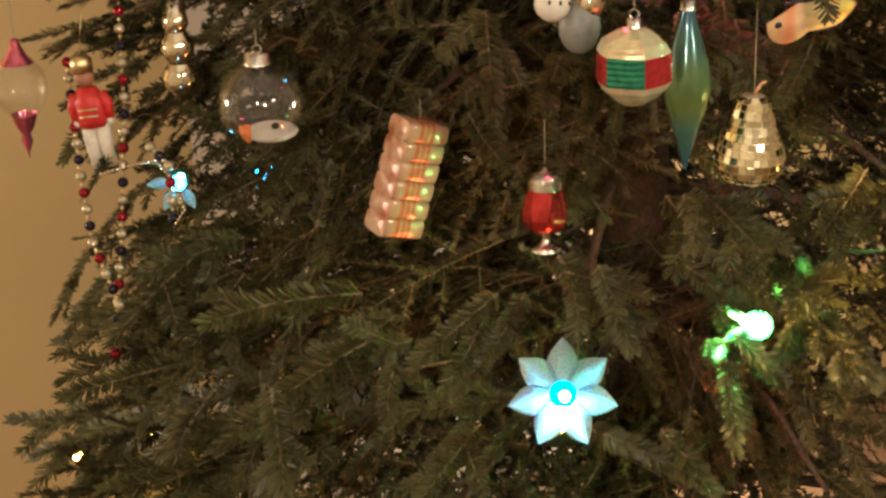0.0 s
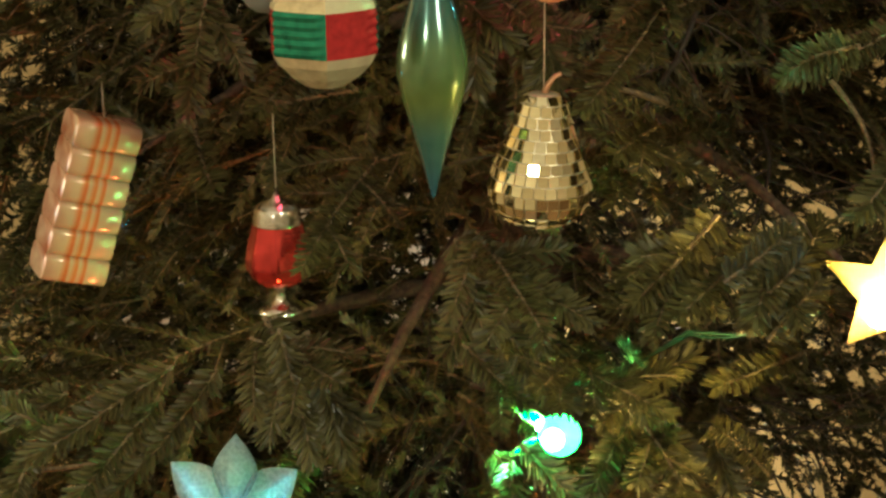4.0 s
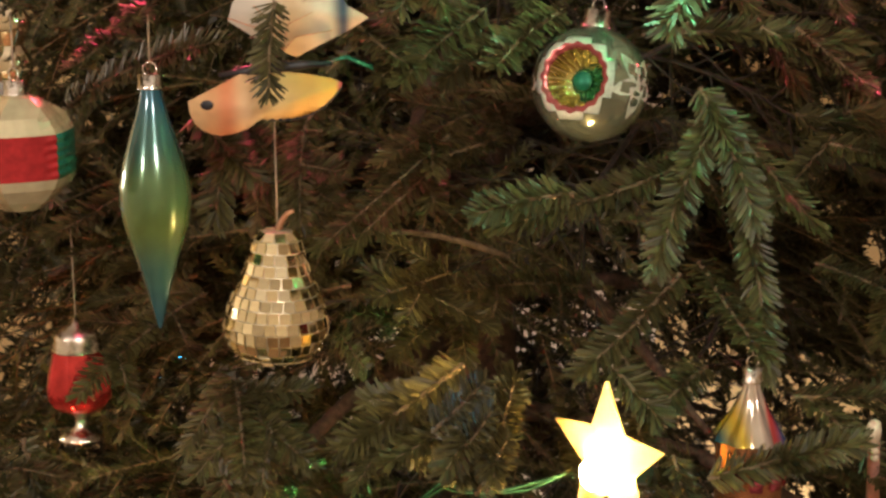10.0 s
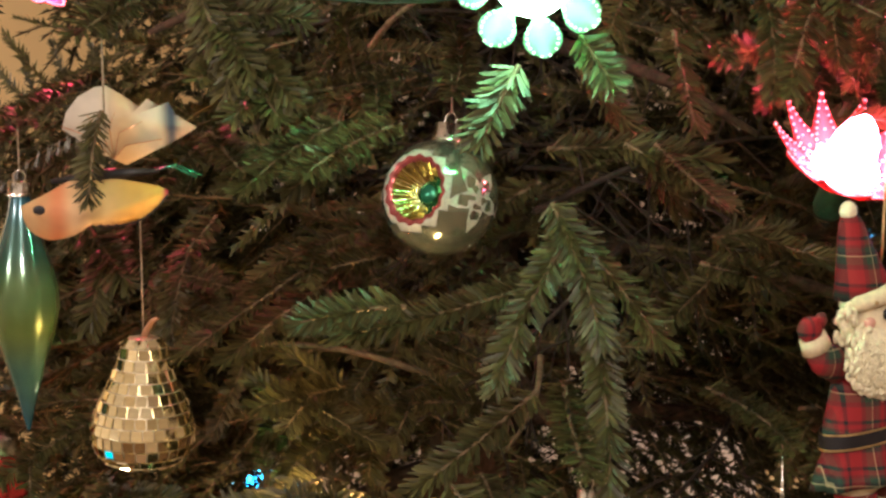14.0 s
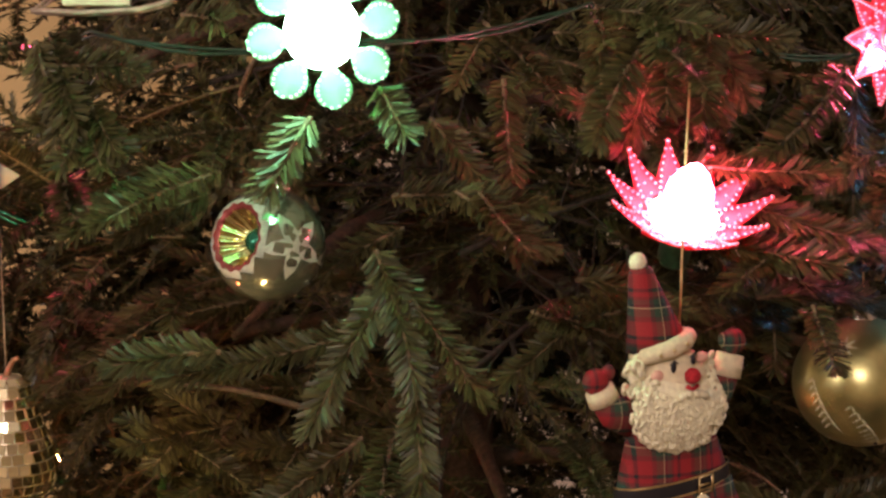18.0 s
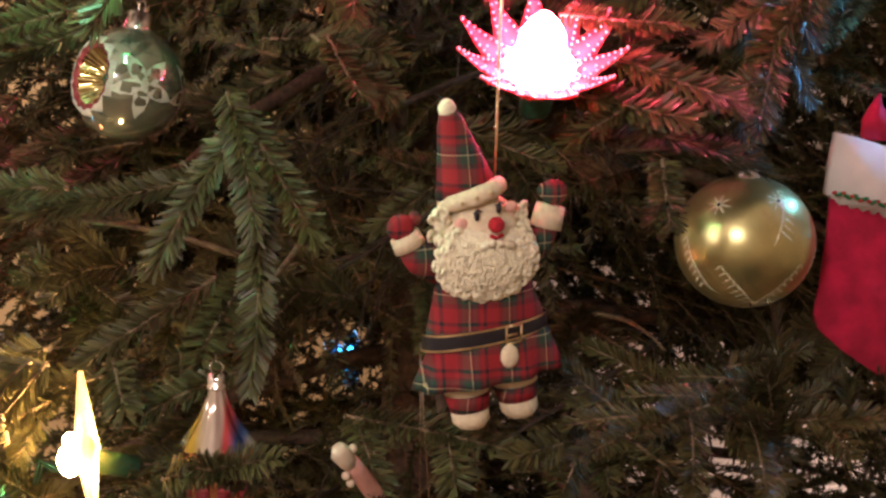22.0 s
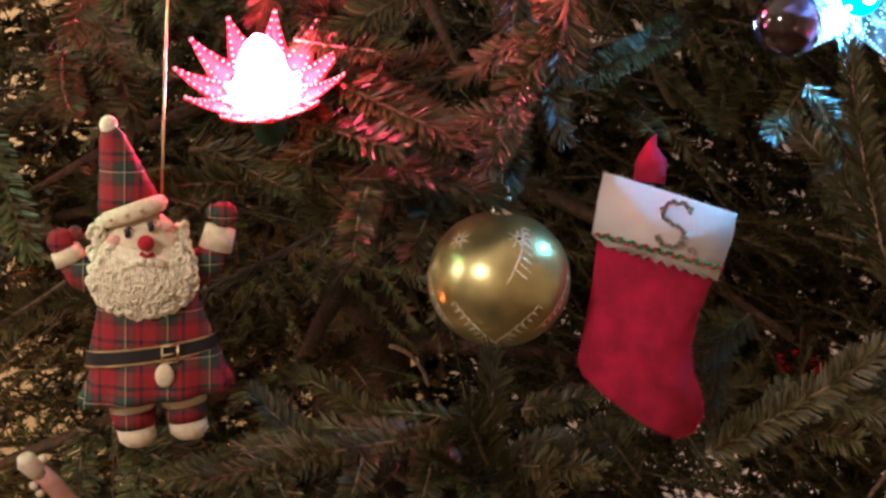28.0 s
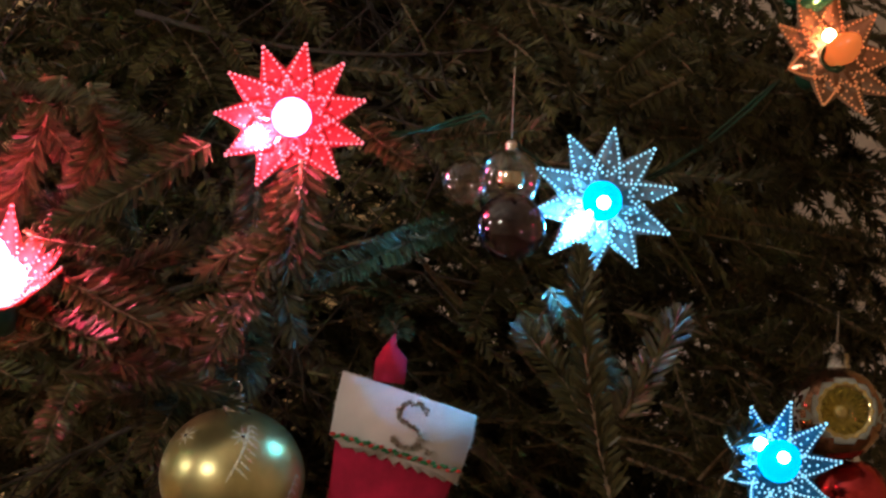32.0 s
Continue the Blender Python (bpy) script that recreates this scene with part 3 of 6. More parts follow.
# legs: cloth, tartan band, cream foot
for x0, y0, x1, y1 in ((535, 650, 548, 738), (622, 640, 636, 725)):
    tube([q(x0, y0), q(x0 * 0.6 + x1 * 0.4, y0 * 0.6 + y1 * 0.4), ], [42 * S, 41 * S], 18, bm, 1)
    tube([q(x0 * 0.6 + x1 * 0.4, y0 * 0.6 + y1 * 0.4), q(x0 * 0.25 + x1 * 0.75, y0 * 0.25 + y1 * 0.75)], [42 * S, 36 * S], 18, bm, 0)
    tube([q(x0 * 0.25 + x1 * 0.75, y0 * 0.25 + y1 * 0.75), q(x1, y1), q(x1 + 1, y1 + 12), q(x1 + 1, y1 + 17)], [35 * S, 34 * S, 24 * S, 6 * S], 18, bm, 1)
# arms: sleeve, cuff, mitten with thumb
for pts in (((492, 455), (455, 440), (440, 420), (424, 386), (448, 372)), ((636, 440), (668, 420), (680, 396), (694, 338), (676, 334))):
    (ax, ay), (bx, by), (cx, cy), (hx, hy), (tx, ty) = pts
    tube([q(ax, ay), q(bx, by), q(cx, cy)], [36 * S, 30 * S, 25 * S], 16, bm, 0, 0.8)
    dx, dy = (hx - cx) * 0.62, (hy - cy) * 0.62
    tube([q(cx - dx * 0.1, cy - dy * 0.1), q(cx + dx, cy + dy)], [30 * S, 27 * S], 16, bm, 1, 0.8)
    ball(25 * S, 16, 1, bm, 0, q(hx, hy), (1, 0.75, 0.95))
    ball(13 * S, 12, 1, bm, 0, q(tx, ty), (1, 0.8, 1.1))
# head, hat with band and pompon
ball(70 * S, 28, 1, bm, 1, q(562, 395, -14 * S), (0.98, 0.75, 0.95))
tube([q(538, 328, -4 * S), q(531, 300, -4 * S), q(520, 250), q(509, 205), q(505, 188)], [58 * S, 49 * S, 35 * S, 23 * S, 14 * S], 24, bm, 0, 0.8)
tube([q(494, 348, 0), q(502, 343, -36 * S), q(532, 331, -57 * S), q(566, 319, -54 * S), q(588, 314, -30 * S), q(592, 315, 4 * S)], [11 * S, 15 * S, 16 * S, 16 * S, 15 * S, 11 * S], 12, bm, 1, 0.8)
for x, y in ((510, 338), (535, 330), (560, 321)):
    ball(4 * S, 8, 1, bm, 5, q(x, y, -70 * S))
ball(17 * S, 18, 1, bm, 2, q(504, 186), (0.95, 0.9, 1.1))
# face
for x, y in ((537, 361), (575, 350)):
    ball(7 * S, 10, 1, bm, 4, q(x, y, -64 * S), (0.8, 0.5, 1.4))
    tube([q(x - 6, y - 4, -64 * S), q(x + 2, y - 11, -64 * S), q(x + 8, y - 6, -64 * S)], 1.8 * S, 5, bm, 4)
ball(14.5 * S, 16, 1, bm, 3, q(567, 376, -76 * S))
tube([q(558, 394, -72 * S), q(568, 400, -74 * S), q(580, 394, -72 * S)], 4 * S, 6, bm, 3)
for x, y in ((514, 376), (600, 350)):
    ball(13 * S, 10, 1, bm, 6, q(x, y, -50 * S), (1, 0.5, 0.8))
# beard of yarn loops over a soft form, and curls beside the face
ball(84 * S, 24, 1, bm, 2, q(560, 436, -34 * S), (1.0, 0.5, 0.86))
beard = random.Random(8)


def curl(x, y, depth, size):
    n = Vector((beard.gauss(0, 0.4), -1, beard.gauss(0, 0.4))).normalized()
    e = n.cross(Vector((0, 0, 1))).normalized()
    u = e.cross(n)
    c = q(x, y, depth)
    tube([c + size * (math.cos(a) * e + 1.25 * math.sin(a) * u) for a in (2 * math.pi * k / 9 for k in range(9))], size * 0.62, 6, bm, 2, 1.0, True)


for k in range(560):
    a, rr = beard.uniform(0, 2 * math.pi), math.sqrt(beard.random())
    x, y = 560 + 88 * rr * math.cos(a), 440 + 70 * rr * math.sin(a)
    if y < 408 and abs(x - 566) < 52:
        continue
    curl(x, y, (-34 - 42 * math.sqrt(max(0, 1 - rr * rr))) * S, beard.uniform(3.4, 4.8) * S if rr < 0.82 else beard.uniform(5, 7) * S)
for k in range(44):
    a = beard.uniform(0, 1)
    curl(*((490 + beard.gauss(0, 6), 350 + 60 * a) if k % 2 else (622 + beard.gauss(0, 6), 352 + 55 * a)), beard.uniform(-36, -10) * S, 7 * S)
for x in (540, 556, 580, 596):
    tube([q(568, 404, -72 * S), q(x, 408 + abs(x - 568) * 0.2, -76 * S)], [5 * S, 8 * S], 6, bm, 2)
# gold cord from the hat
tube([q(590, 312, 8 * S), q(592, 250, 6 * S), q(597, 60, 6 * S), q(606, -120, 4 * S)], 2.6 * S, 6, bm, 5)
doll_at = Vector((1.0375, 0.3225, 0.8905))
doll = new("stuffed_doll", mesh_of("stuffed_doll", bm, MATS))
doll.matrix_basis = facing(doll_at, 28)
tagged(doll, "stuffed red tartan doll with white looped beard and pointed hat", "doll")
end = doll.matrix_basis @ q(606, -120, 4 * S)
fir_twig(end - outward(end) * 0.12 + Vector((0, 0, 0.03)), end + outward(end) * 0.012)
for dz in (0.06, 0.02, -0.02, -0.06):
    clear_of(doll_at + Vector((0, 0, dz)), 0.045)

# red felt stocking with a white cuff
T = 0.000348


def st(x, y):
    return ((x - 1150) * T, (500 - y) * T * 1.02)


stock = thing("felt_stocking", "small red felt stocking with white cuff and glitter letter", "stocking", facing((1.257, 0.553, 0.872), 23, -4))
leg = [st(1052, 425), st(1046, 500), st(1036, 570), st(1024, 632), st(1034, 660), st(1080, 700), st(1130, 735), st(1170, 757), st(1205, 768), st(1235, 758), st(1250, 725), st(1246, 690), st(1228, 650), st(1222, 610), st(1234, 550), st(1258, 485)]
part("foot", plate(leg, 0.004, None, 0, 0, 0.007), RED_FELT, stock, "fuzzy red felt leg and toe")
cuff = [st(1060, 308), st(1100, 318), st(1200, 347), st(1294, 374), st(1290, 410), st(1276, 455), st(1264, 492)]
cuff += [st(1264 - 11 * k, 494 - 3.2 * k - (9 if k % 2 else 0)) for k in range(1, 20)] + [st(1042, 415), st(1050, 360)]
part("cuff", plate(cuff, 0.008, None, 0, 0, 0.004), WHITE_FELT, stock, "white felt cuff with a scalloped edge")


def fuzz(outline, count, seed, material, parent, y):
    """Short loose fibres that stand out along the edge of felt."""
    r = random.Random(seed)
    cx, cz = sum(p[0] for p in outline) / len(outline), sum(p[1] for p in outline) / len(outline)
    bm = bmesh.new()
    for k in range(count):
        n = r.randrange(len(outline))
        a, b, s = outline[n], outline[(n + 1) % len(outline)], r.random()
        p = Vector((a[0] + (b[0] - a[0]) * s, y + r.uniform(-0.002, 0.002), a[1] + (b[1] - a[1]) * s))
        d = Vector((p.x - cx, 0, p.z - cz)).normalized() + Vector((r.gauss(0, 0.6), r.gauss(0, 0.7), r.gauss(0, 0.6)))
        d = d.normalized() * r.uniform(0.0012, 0.0032)
        w = d.cross(Vector((0, 1, 0))).normalized() * 0.00016 + Vector((0, 0.0001, 0))
        q0, q1, q2 = bm.verts.new(p - d * 0.4 - w), bm.verts.new(p - d * 0.4 + w), bm.verts.new(p + d)
        bm.faces.new((q0, q1, q2))
    part("felt_fuzz", bm, material, parent, "loose felt fibres")["kind"] = "stuff"


fuzz(leg, 900, 31, RED_FELT, stock, -0.001)
fuzz(cuff, 600, 32, WHITE_FELT, stock, -0.001)
part("hanging_loop", plate([st(1112, 322), st(1116, 285), st(1130, 262), st(1148, 240), st(1152, 262), st(1170, 285), st(1168, 326)], 0.003, None, 0, 0.002, 0.002), RED_FELT, stock, "red felt hanging loop")
SEQ = [mat("green_bead", (0.03, 0.18, 0.06), 0.3, 0.3), mat("red_bead", (0.5, 0.04, 0.03), 0.3, 0.3)]
trim_a, trim_b = bmesh.new(), bmesh.new()
for k in range(40):
    x, z = st(1048 + 5.6 * k, 412 + 1.42 * k + 3 * math.sin(k * 1.6))
    ball(0.0016, 8, 1, trim_a if k % 3 else trim_b, 0, (x, -0.0094, z), (1.3, 0.6, 0.8))
trim = part("braid", trim_a, SEQ[0], stock, "thin green and red braid")
trim["kind"] = "stuff"
part("red_beads", trim_b, SEQ[1], trim)
GLIT = mat("silver_glitter", (0.62, 0.52, 0.42), 0.3, 0.9, 0.7, 900, 1.0, 2500)
glint = random.Random(12)
bm = bmesh.new()
x0, z0 = st(1180, 392)
for k in range(150):
    if k < 134:
        s = k / 133
        if s < 0.5:
            a = radians(25 + 245 * s / 0.5)
            cx, cz = 0.0085 * math.cos(a), 0.0068 + 0.0068 * math.sin(a)
        else:
            a = radians(90 - 245 * (s - 0.5) / 0.5)
            cx, cz = 0.0085 * math.cos(a), -0.0068 + 0.0068 * math.sin(a)
    else:
        cx, cz = 0.0155, -0.0125
    lean = radians(-15)
    cx, cz = cx + glint.gauss(0, 0.0007), cz + glint.gauss(0, 0.0007)
    at = Vector((x0 + cx * math.cos(lean) - cz * math.sin(lean), -0.0094 - glint.uniform(0, 0.0012), z0 + cx * math.sin(lean) + cz * math.cos(lean)))
    g = bmesh.ops.create_cube(bm, size=glint.uniform(0.0011, 0.0019))
    turn = pose(0, 0, 0, glint.uniform(0, 90), glint.uniform(0, 90), glint.uniform(0, 90)).to_3x3()
    for v in g["verts"]:
        v.co = at + turn @ v.co
part("letter", bm, GLIT, stock, "glittering silver letter", None, False)
top = stock.matrix_basis @ Vector((*[st(1150, 240)[0], 0.002], st(1150, 240)[1]))
fir_twig(top - outward(top) * 0.08 + Vector((0, 0, 0.01)), top - outward(top) * 0.004 + Vector((0, 0, 0.004)))
for dx, dz in ((-0.01, 0.04), (-0.02, -0.01), (0.01, -0.06)):
    clear_of(Vector((1.257 + dx, 0.553, 0.872 + dz)), 0.04)
clear_of((1.276, 0.553, 0.782), 0.03)

# mirrored pear
MIRROR = mat("mirror_tile", (0.96, 0.86, 0.58), 0.06, 1.0, 0.1, 200)
GROUT = mat("pear_grout", (0.62, 0.55, 0.38), 0.4, 0.5, 0.2, 300)
prof = [(0.0, -0.036), (0.012, -0.0355), (0.021, -0.032), (0.0275, -0.026), (0.0305, -0.018), (0.0308, -0.010), (0.0285, -0.001), (0.0245, 0.009), (0.0205, 0.018), (0.0172, 0.027), (0.0152, 0.035), (0.0135, 0.041), (0.009, 0.045), (0.0, 0.046)]
p = (0.633, 0.458, 0.842)
pear = thing("mirror_pear", "glass pear covered with small square mirror tiles", "ornament", facing(p, -14, 0, 2))
part("body", lathe([(r * 0.985, z) for r, z in prof], 32), GROUT, pear, "silvery grouted body")
tile = mesh_of("mirror_tile", box((0.0062, 0.0008, 0.0062), (0, 0, 0), None, 0, 0.0002), MIRROR, False)
path = [Vector((r, 0, z)) for r, z in prof]
walked, marks = 0.0, []
for a, b in zip(path, path[1:]):
    d = (b - a).length
    s = 0.0
    while walked + d - s >= 0.0069:
        s += 0.0069 - walked
        walked = 0.0
        marks.append((a.lerp(b, s / d), (b - a).normalized()))
    walked += d - s
jig = random.Random(3)
for c, d in marks:
    if c.x < 0.006:
        continue
    count = max(6, round(2 * math.pi * c.x / 0.0068))
    shift = jig.random()
    for k in range(count):
        turn = 360 * (k + shift) / count
        lean = math.degrees(math.atan2(d.x, d.z))
        m = pose(0, 0, 0, 0, 0, turn) @ Matrix.Translation((0, -c.x - 0.0003, c.z)) @ pose(0, 0, 0, lean + jig.gauss(0, 5), jig.gauss(0, 1.5), jig.gauss(0, 5))
        part("mirror_tile", tile, MIRROR, pear, "", m @ Matrix.Diagonal((min(1.0, 2 * math.pi * c.x / count / 0.0066), 1, 1, 1)))
STALK = mat("copper_stalk", (0.6, 0.33, 0.2), 0.35, 0.7, 0.3, 200)
part("stalk", tube([(0, 0, 0.044), (0.002, 0, 0.050), (0.006, -0.001, 0.056), (0.010, -0.002, 0.058)], [0.0024, 0.002, 0.0016, 0.0013], 8), STALK, pear, "curved copper stalk")
part("leaf", plate([(0.012, 0.040), (0.016, 0.030), (0.021, 0.016), (0.022, 0.010), (0.017, 0.018), (0.012, 0.030)], 0.0012, None, 0, -0.006), STALK, pear, "slim copper leaf")
hook_up(pear, 0.046, 0.092)
clear_of(p, 0.034)
clear_of((0.633, 0.458, 0.875), 0.03)

# green spindle
SPIN = bands("green_blue_glass", 2, [(0.0, (0.04, 0.15, 0.20)), (0.22, (0.07, 0.20, 0.16)), (0.42, (0.16, 0.25, 0.07)), (0.58, (0.13, 0.23, 0.09)), (0.76, (0.07, 0.18, 0.15)), (0.95, (0.04, 0.14, 0.19))], 0.2, 0.4, 0.15, 0.7)
p = (0.5635, 0.459, 0.906)
spin = thing("spindle_bauble", "long green and blue glass spindle with a crimped cap", "bauble", facing(p, -10))
prof = [(0.0, -0.078), (0.0016, -0.074), (0.004, -0.064), (0.008, -0.048), (0.0135, -0.03), (0.0185, -0.014), (0.0212, 0.0), (0.0208, 0.012), (0.0178, 0.026), (0.0135, 0.04), (0.0095, 0.052), (0.0068, 0.062), (0.0058, 0.069)]
part("glass_body", lathe(prof, 32), SPIN, spin)
hook_up(spin, cap(spin, 0.068, 0.0068, 0.008), 0.03)
clear_of(p, 0.03)
clear_of((0.5635, 0.459, 0.86), 0.02)
clear_of((0.5635, 0.459, 0.96), 0.02)

# banded ball with facets
IVORY = mat("ivory_lacquer", (0.66, 0.60, 0.38), 0.2, 0.35, 0.1, 120, 0.05, 600)
REDL = mat("red_lacquer", (0.46, 0.03, 0.035), 0.2, 0.4, 0.2, 200, 0.05, 600)
GREENL = mat("green_lacquer", (0.05, 0.30, 0.18), 0.12, 0.7, 0.3, 150)
SILV = mat("silvered_glass", (0.78, 0.70, 0.50), 0.1, 1.0, 0.15, 120)
p = (0.489, 0.428, 0.944)
drum = thing("banded_bauble", "faceted ivory glass ball with red and green ribbed panels", "bauble", facing(p, -46))
GILT = mat("gilded_glass", (0.74, 0.62, 0.36), 0.18, 0.5, 0.2, 150, 0.2, 500)
bm = bmesh.new()
rowsz = [(-1.06, 0.06), (-0.98, 0.34), (-0.8, 0.62), (-0.56, 0.86), (-0.38, 0.96)] + [(-0.38 + 0.76 * k / 10, 0.975 + (0.022 if k % 2 else -0.016)) for k in range(1, 10)] + [(0.38, 0.96), (0.47, 0.93), (0.53, 0.86), (0.6, 0.83), (0.66, 0.75), (0.8, 0.62), (0.95, 0.36), (1.0, 0.16)]
rings = []
for z, r in rowsz:
    ring = []
    for k in range(24):
        a = 2 * math.pi * k / 24 - math.pi / 6
        off = (a + math.pi / 6) % (math.pi / 3) - math.pi / 6
        flat = 0.35 + 0.65 * (math.cos(math.pi / 6) / math.cos(off)) if abs(z) < 0.9 else 1.0
        rib = (r if int((a + math.pi / 6 + 0.01) // (math.pi / 3)) % 2 == 0 or abs(z) > 0.7 else 0.98 - 0.5 * max(0, abs(z) - 0.38)) if abs(z) < 0.7 else r
        ring.append(bm.verts.new((0.0325 * rib * flat * math.sin(a), -0.0325 * rib * flat * math.cos(a), 0.0325 * z)))
    rings.append(ring)
for n, (a, b) in enumerate(zip(rings, rings[1:])):
    for k in range(24):
        f = bm.faces.new((a[k], a[(k + 1) % 24], b[(k + 1) % 24], b[k]))
        panel = (k // 4) % 2
        ribbed = 4 <= n <= 13
        f.material_index = (1 if panel else 2) if ribbed else (0 if panel else 3)
bm.faces.new(rings[0][::-1])
bm.faces.new(rings[-1])
bmesh.ops.recalc_face_normals(bm, faces=bm.faces)
part("glass_ball", bm, [IVORY, REDL, GREENL, GILT], drum, "", None, False)
hook_up(drum, cap(drum, 0.031, 0.006, 0.009), 0.03)
clear_of(p, 0.036)

# red lantern
RUBY = mat("ruby_glass", (0.62, 0.06, 0.06), 0.16, 0.85, 0.25, 90)
p = (0.509, 0.611, 0.754)
lantern = thing("lantern_bauble", "ruby red glass lantern with silver collar and foot", "ornament", facing(p, -18))
part("ruby_globe", lathe([(0.005, -0.0215), (0.0125, -0.0195), (0.0190, -0.0145), (0.0222, -0.0085), (0.0224, -0.003), (0.0205, 0.008), (0.0182, 0.0165), (0.0168, 0.0235)], 64, None, 0, 0.03, 8), RUBY, lantern, "ribbed ruby red globe")
part("collar", lathe([(0.0155, 0.022), (0.0172, 0.0242), (0.0158, 0.0262), (0.0168, 0.0285), (0.0150, 0.031), (0.0158, 0.0335), (0.0135, 0.0365), (0.009, 0.039), (0.0035, 0.041), (0, 0.049)], 28), SILVER, lantern, "ringed silver collar")
part("foot", lathe([(0.0, -0.0405), (0.0150, -0.0405), (0.0155, -0.039), (0.0085, -0.0355), (0.0040, -0.031), (0.0034, -0.026), (0.007, -0.0195)], 28), SILVER, lantern, "flared silver foot")
hook_up(lantern, 0.048, 0.06)
clear_of(p, 0.03)

# ribbon candy
CANDY = bands("striped_candy", 0, [(0.0, (0.60, 0.34, 0.20)), (0.22, (0.62, 0.42, 0.26)), (0.34, (0.64, 0.17, 0.05)), (0.39, (0.62, 0.40, 0.25)), (0.48, (0.66, 0.20, 0.06)), (0.53, (0.62, 0.40, 0.25)), (0.61, (0.64, 0.17, 0.05)), (0.66, (0.60, 0.40, 0.26)), (0.9, (0.56, 0.38, 0.26)), (1.0, (0.6, 0.42, 0.28))], 0.22, 0.18, 0.044, 0.6)
CANDY_SIDE = mat("candy_fold_edge", (0.68, 0.20, 0.09), 0.3, 0.1, 0.35, 70, 0, 0, (0.74, 0.52, 0.34))
candy_at = (0.392, 0.672, 0.792)
candy = thing("ribbon_candy", "folded ribbon candy ornament, cream with orange red stripes", "ornament", facing(candy_at, 6, 4, 17) @ Matrix.Diagonal((1.04, 1.1, 1.2, 1)))
for k in range(6):
    bm = bmesh.new()
    zc = 0.0395 - 0.0158 * k
    loop = []
    for j in range(24):
        a = 2 * math.pi * j / 24
        loop.append((0.017 * math.copysign(abs(math.cos(a)) ** 0.36, math.cos(a)), zc + 0.0087 * math.copysign(abs(math.sin(a)) ** 0.55, math.sin(a))))
    ends = []
    for x in (-0.0215, -0.0208, -0.007, 0.007, 0.0208, 0.0215):
        inset = 0.955 if abs(x) > 0.021 else 1.0
        ends.append([bm.verts.new((x, y * inset, zc + (z - zc) * inset)) for y, z in loop])
    for a, b in zip(ends, ends[1:]):
        for j in range(24):
            bm.faces.new((a[j], a[(j + 1) % 24], b[(j + 1) % 24], b[j]))
    for ring in (ends[0], ends[-1]):
        hub = bm.verts.new((ring[0].co.x * 0.9, 0, zc))
        for j in range(24):
            bm.faces.new((ring[j], ring[(j + 1) % 24], hub)).material_index = 1
    bmesh.ops.recalc_face_normals(bm, faces=bm.faces)
    part("fold", bm, [CANDY, CANDY_SIDE], candy)
hook_up(candy, 0.046, 0.03)
clear_of(candy_at, 0.045)
clear_of(Vector(candy_at) + Vector((0.01, 0, 0.04)), 0.03)
clear_of(Vector(candy_at) + Vector((-0.015, 0, -0.035)), 0.03)

# clear ball with a melted snowman inside
ORANGE = mat("carrot_orange", (0.75, 0.22, 0.06), 0.6, 0, 0.2, 300)
SNOW = mat("white_grains", (0.75, 0.70, 0.60), 0.9, 0, 0.15, 500, 0.8, 900)
p = (0.274, 0.735, 0.868)
clearb = thing("clear_bauble", "clear glass ball holding white grains and a small carrot", "bauble", facing(p, -20))
part("glass_ball", ball(0.0405, 40), CLEAR, clearb, "clear thin glass")
part("snow", ball(0.0255, 24, 0.3, None, 0, (0.008, 0.0, -0.0275)), SNOW, clearb, "heap of white grains")
part("carrot", tube([(-0.017, -0.012, -0.016), (-0.016, -0.014, -0.024), (-0.013, -0.016, -0.032)], [0.0055, 0.005, 0.002], 10), ORANGE, clearb, "small orange carrot")
for x, z in ((-0.008, -0.032), (0.012, -0.018)):
    part("coal", ball(0.004, 8, 0.8, None, 0, (x, -0.014, z)), BLACK, clearb, "black bit of coal")
hook_up(clearb, cap(clearb, 0.039, 0.012, 0.011), 0.02)
clear_of(p, 0.042)

# round reflector ornament with a fluted recess
MILK = mat("green_silvered_glass", (0.30, 0.40, 0.30), 0.12, 0.8, 0.3, 60, 0, 0, (0.44, 0.47, 0.36))
RECESS = mat("gold_recess", (0.62, 0.56, 0.25), 0.1, 1.0, 0.25, 150)
PINK = mat("pink_glaze", (0.44, 0.10, 0.10), 0.2, 0.6, 0.25, 150)
TEAL = mat("green_glaze", (0.03, 0.22, 0.13), 0.15, 0.7, 0.3, 150)
FROST = mat("white_frosting", (0.52, 0.56, 0.46), 0.55, 0, 0.15, 500, 0.6, 1500)


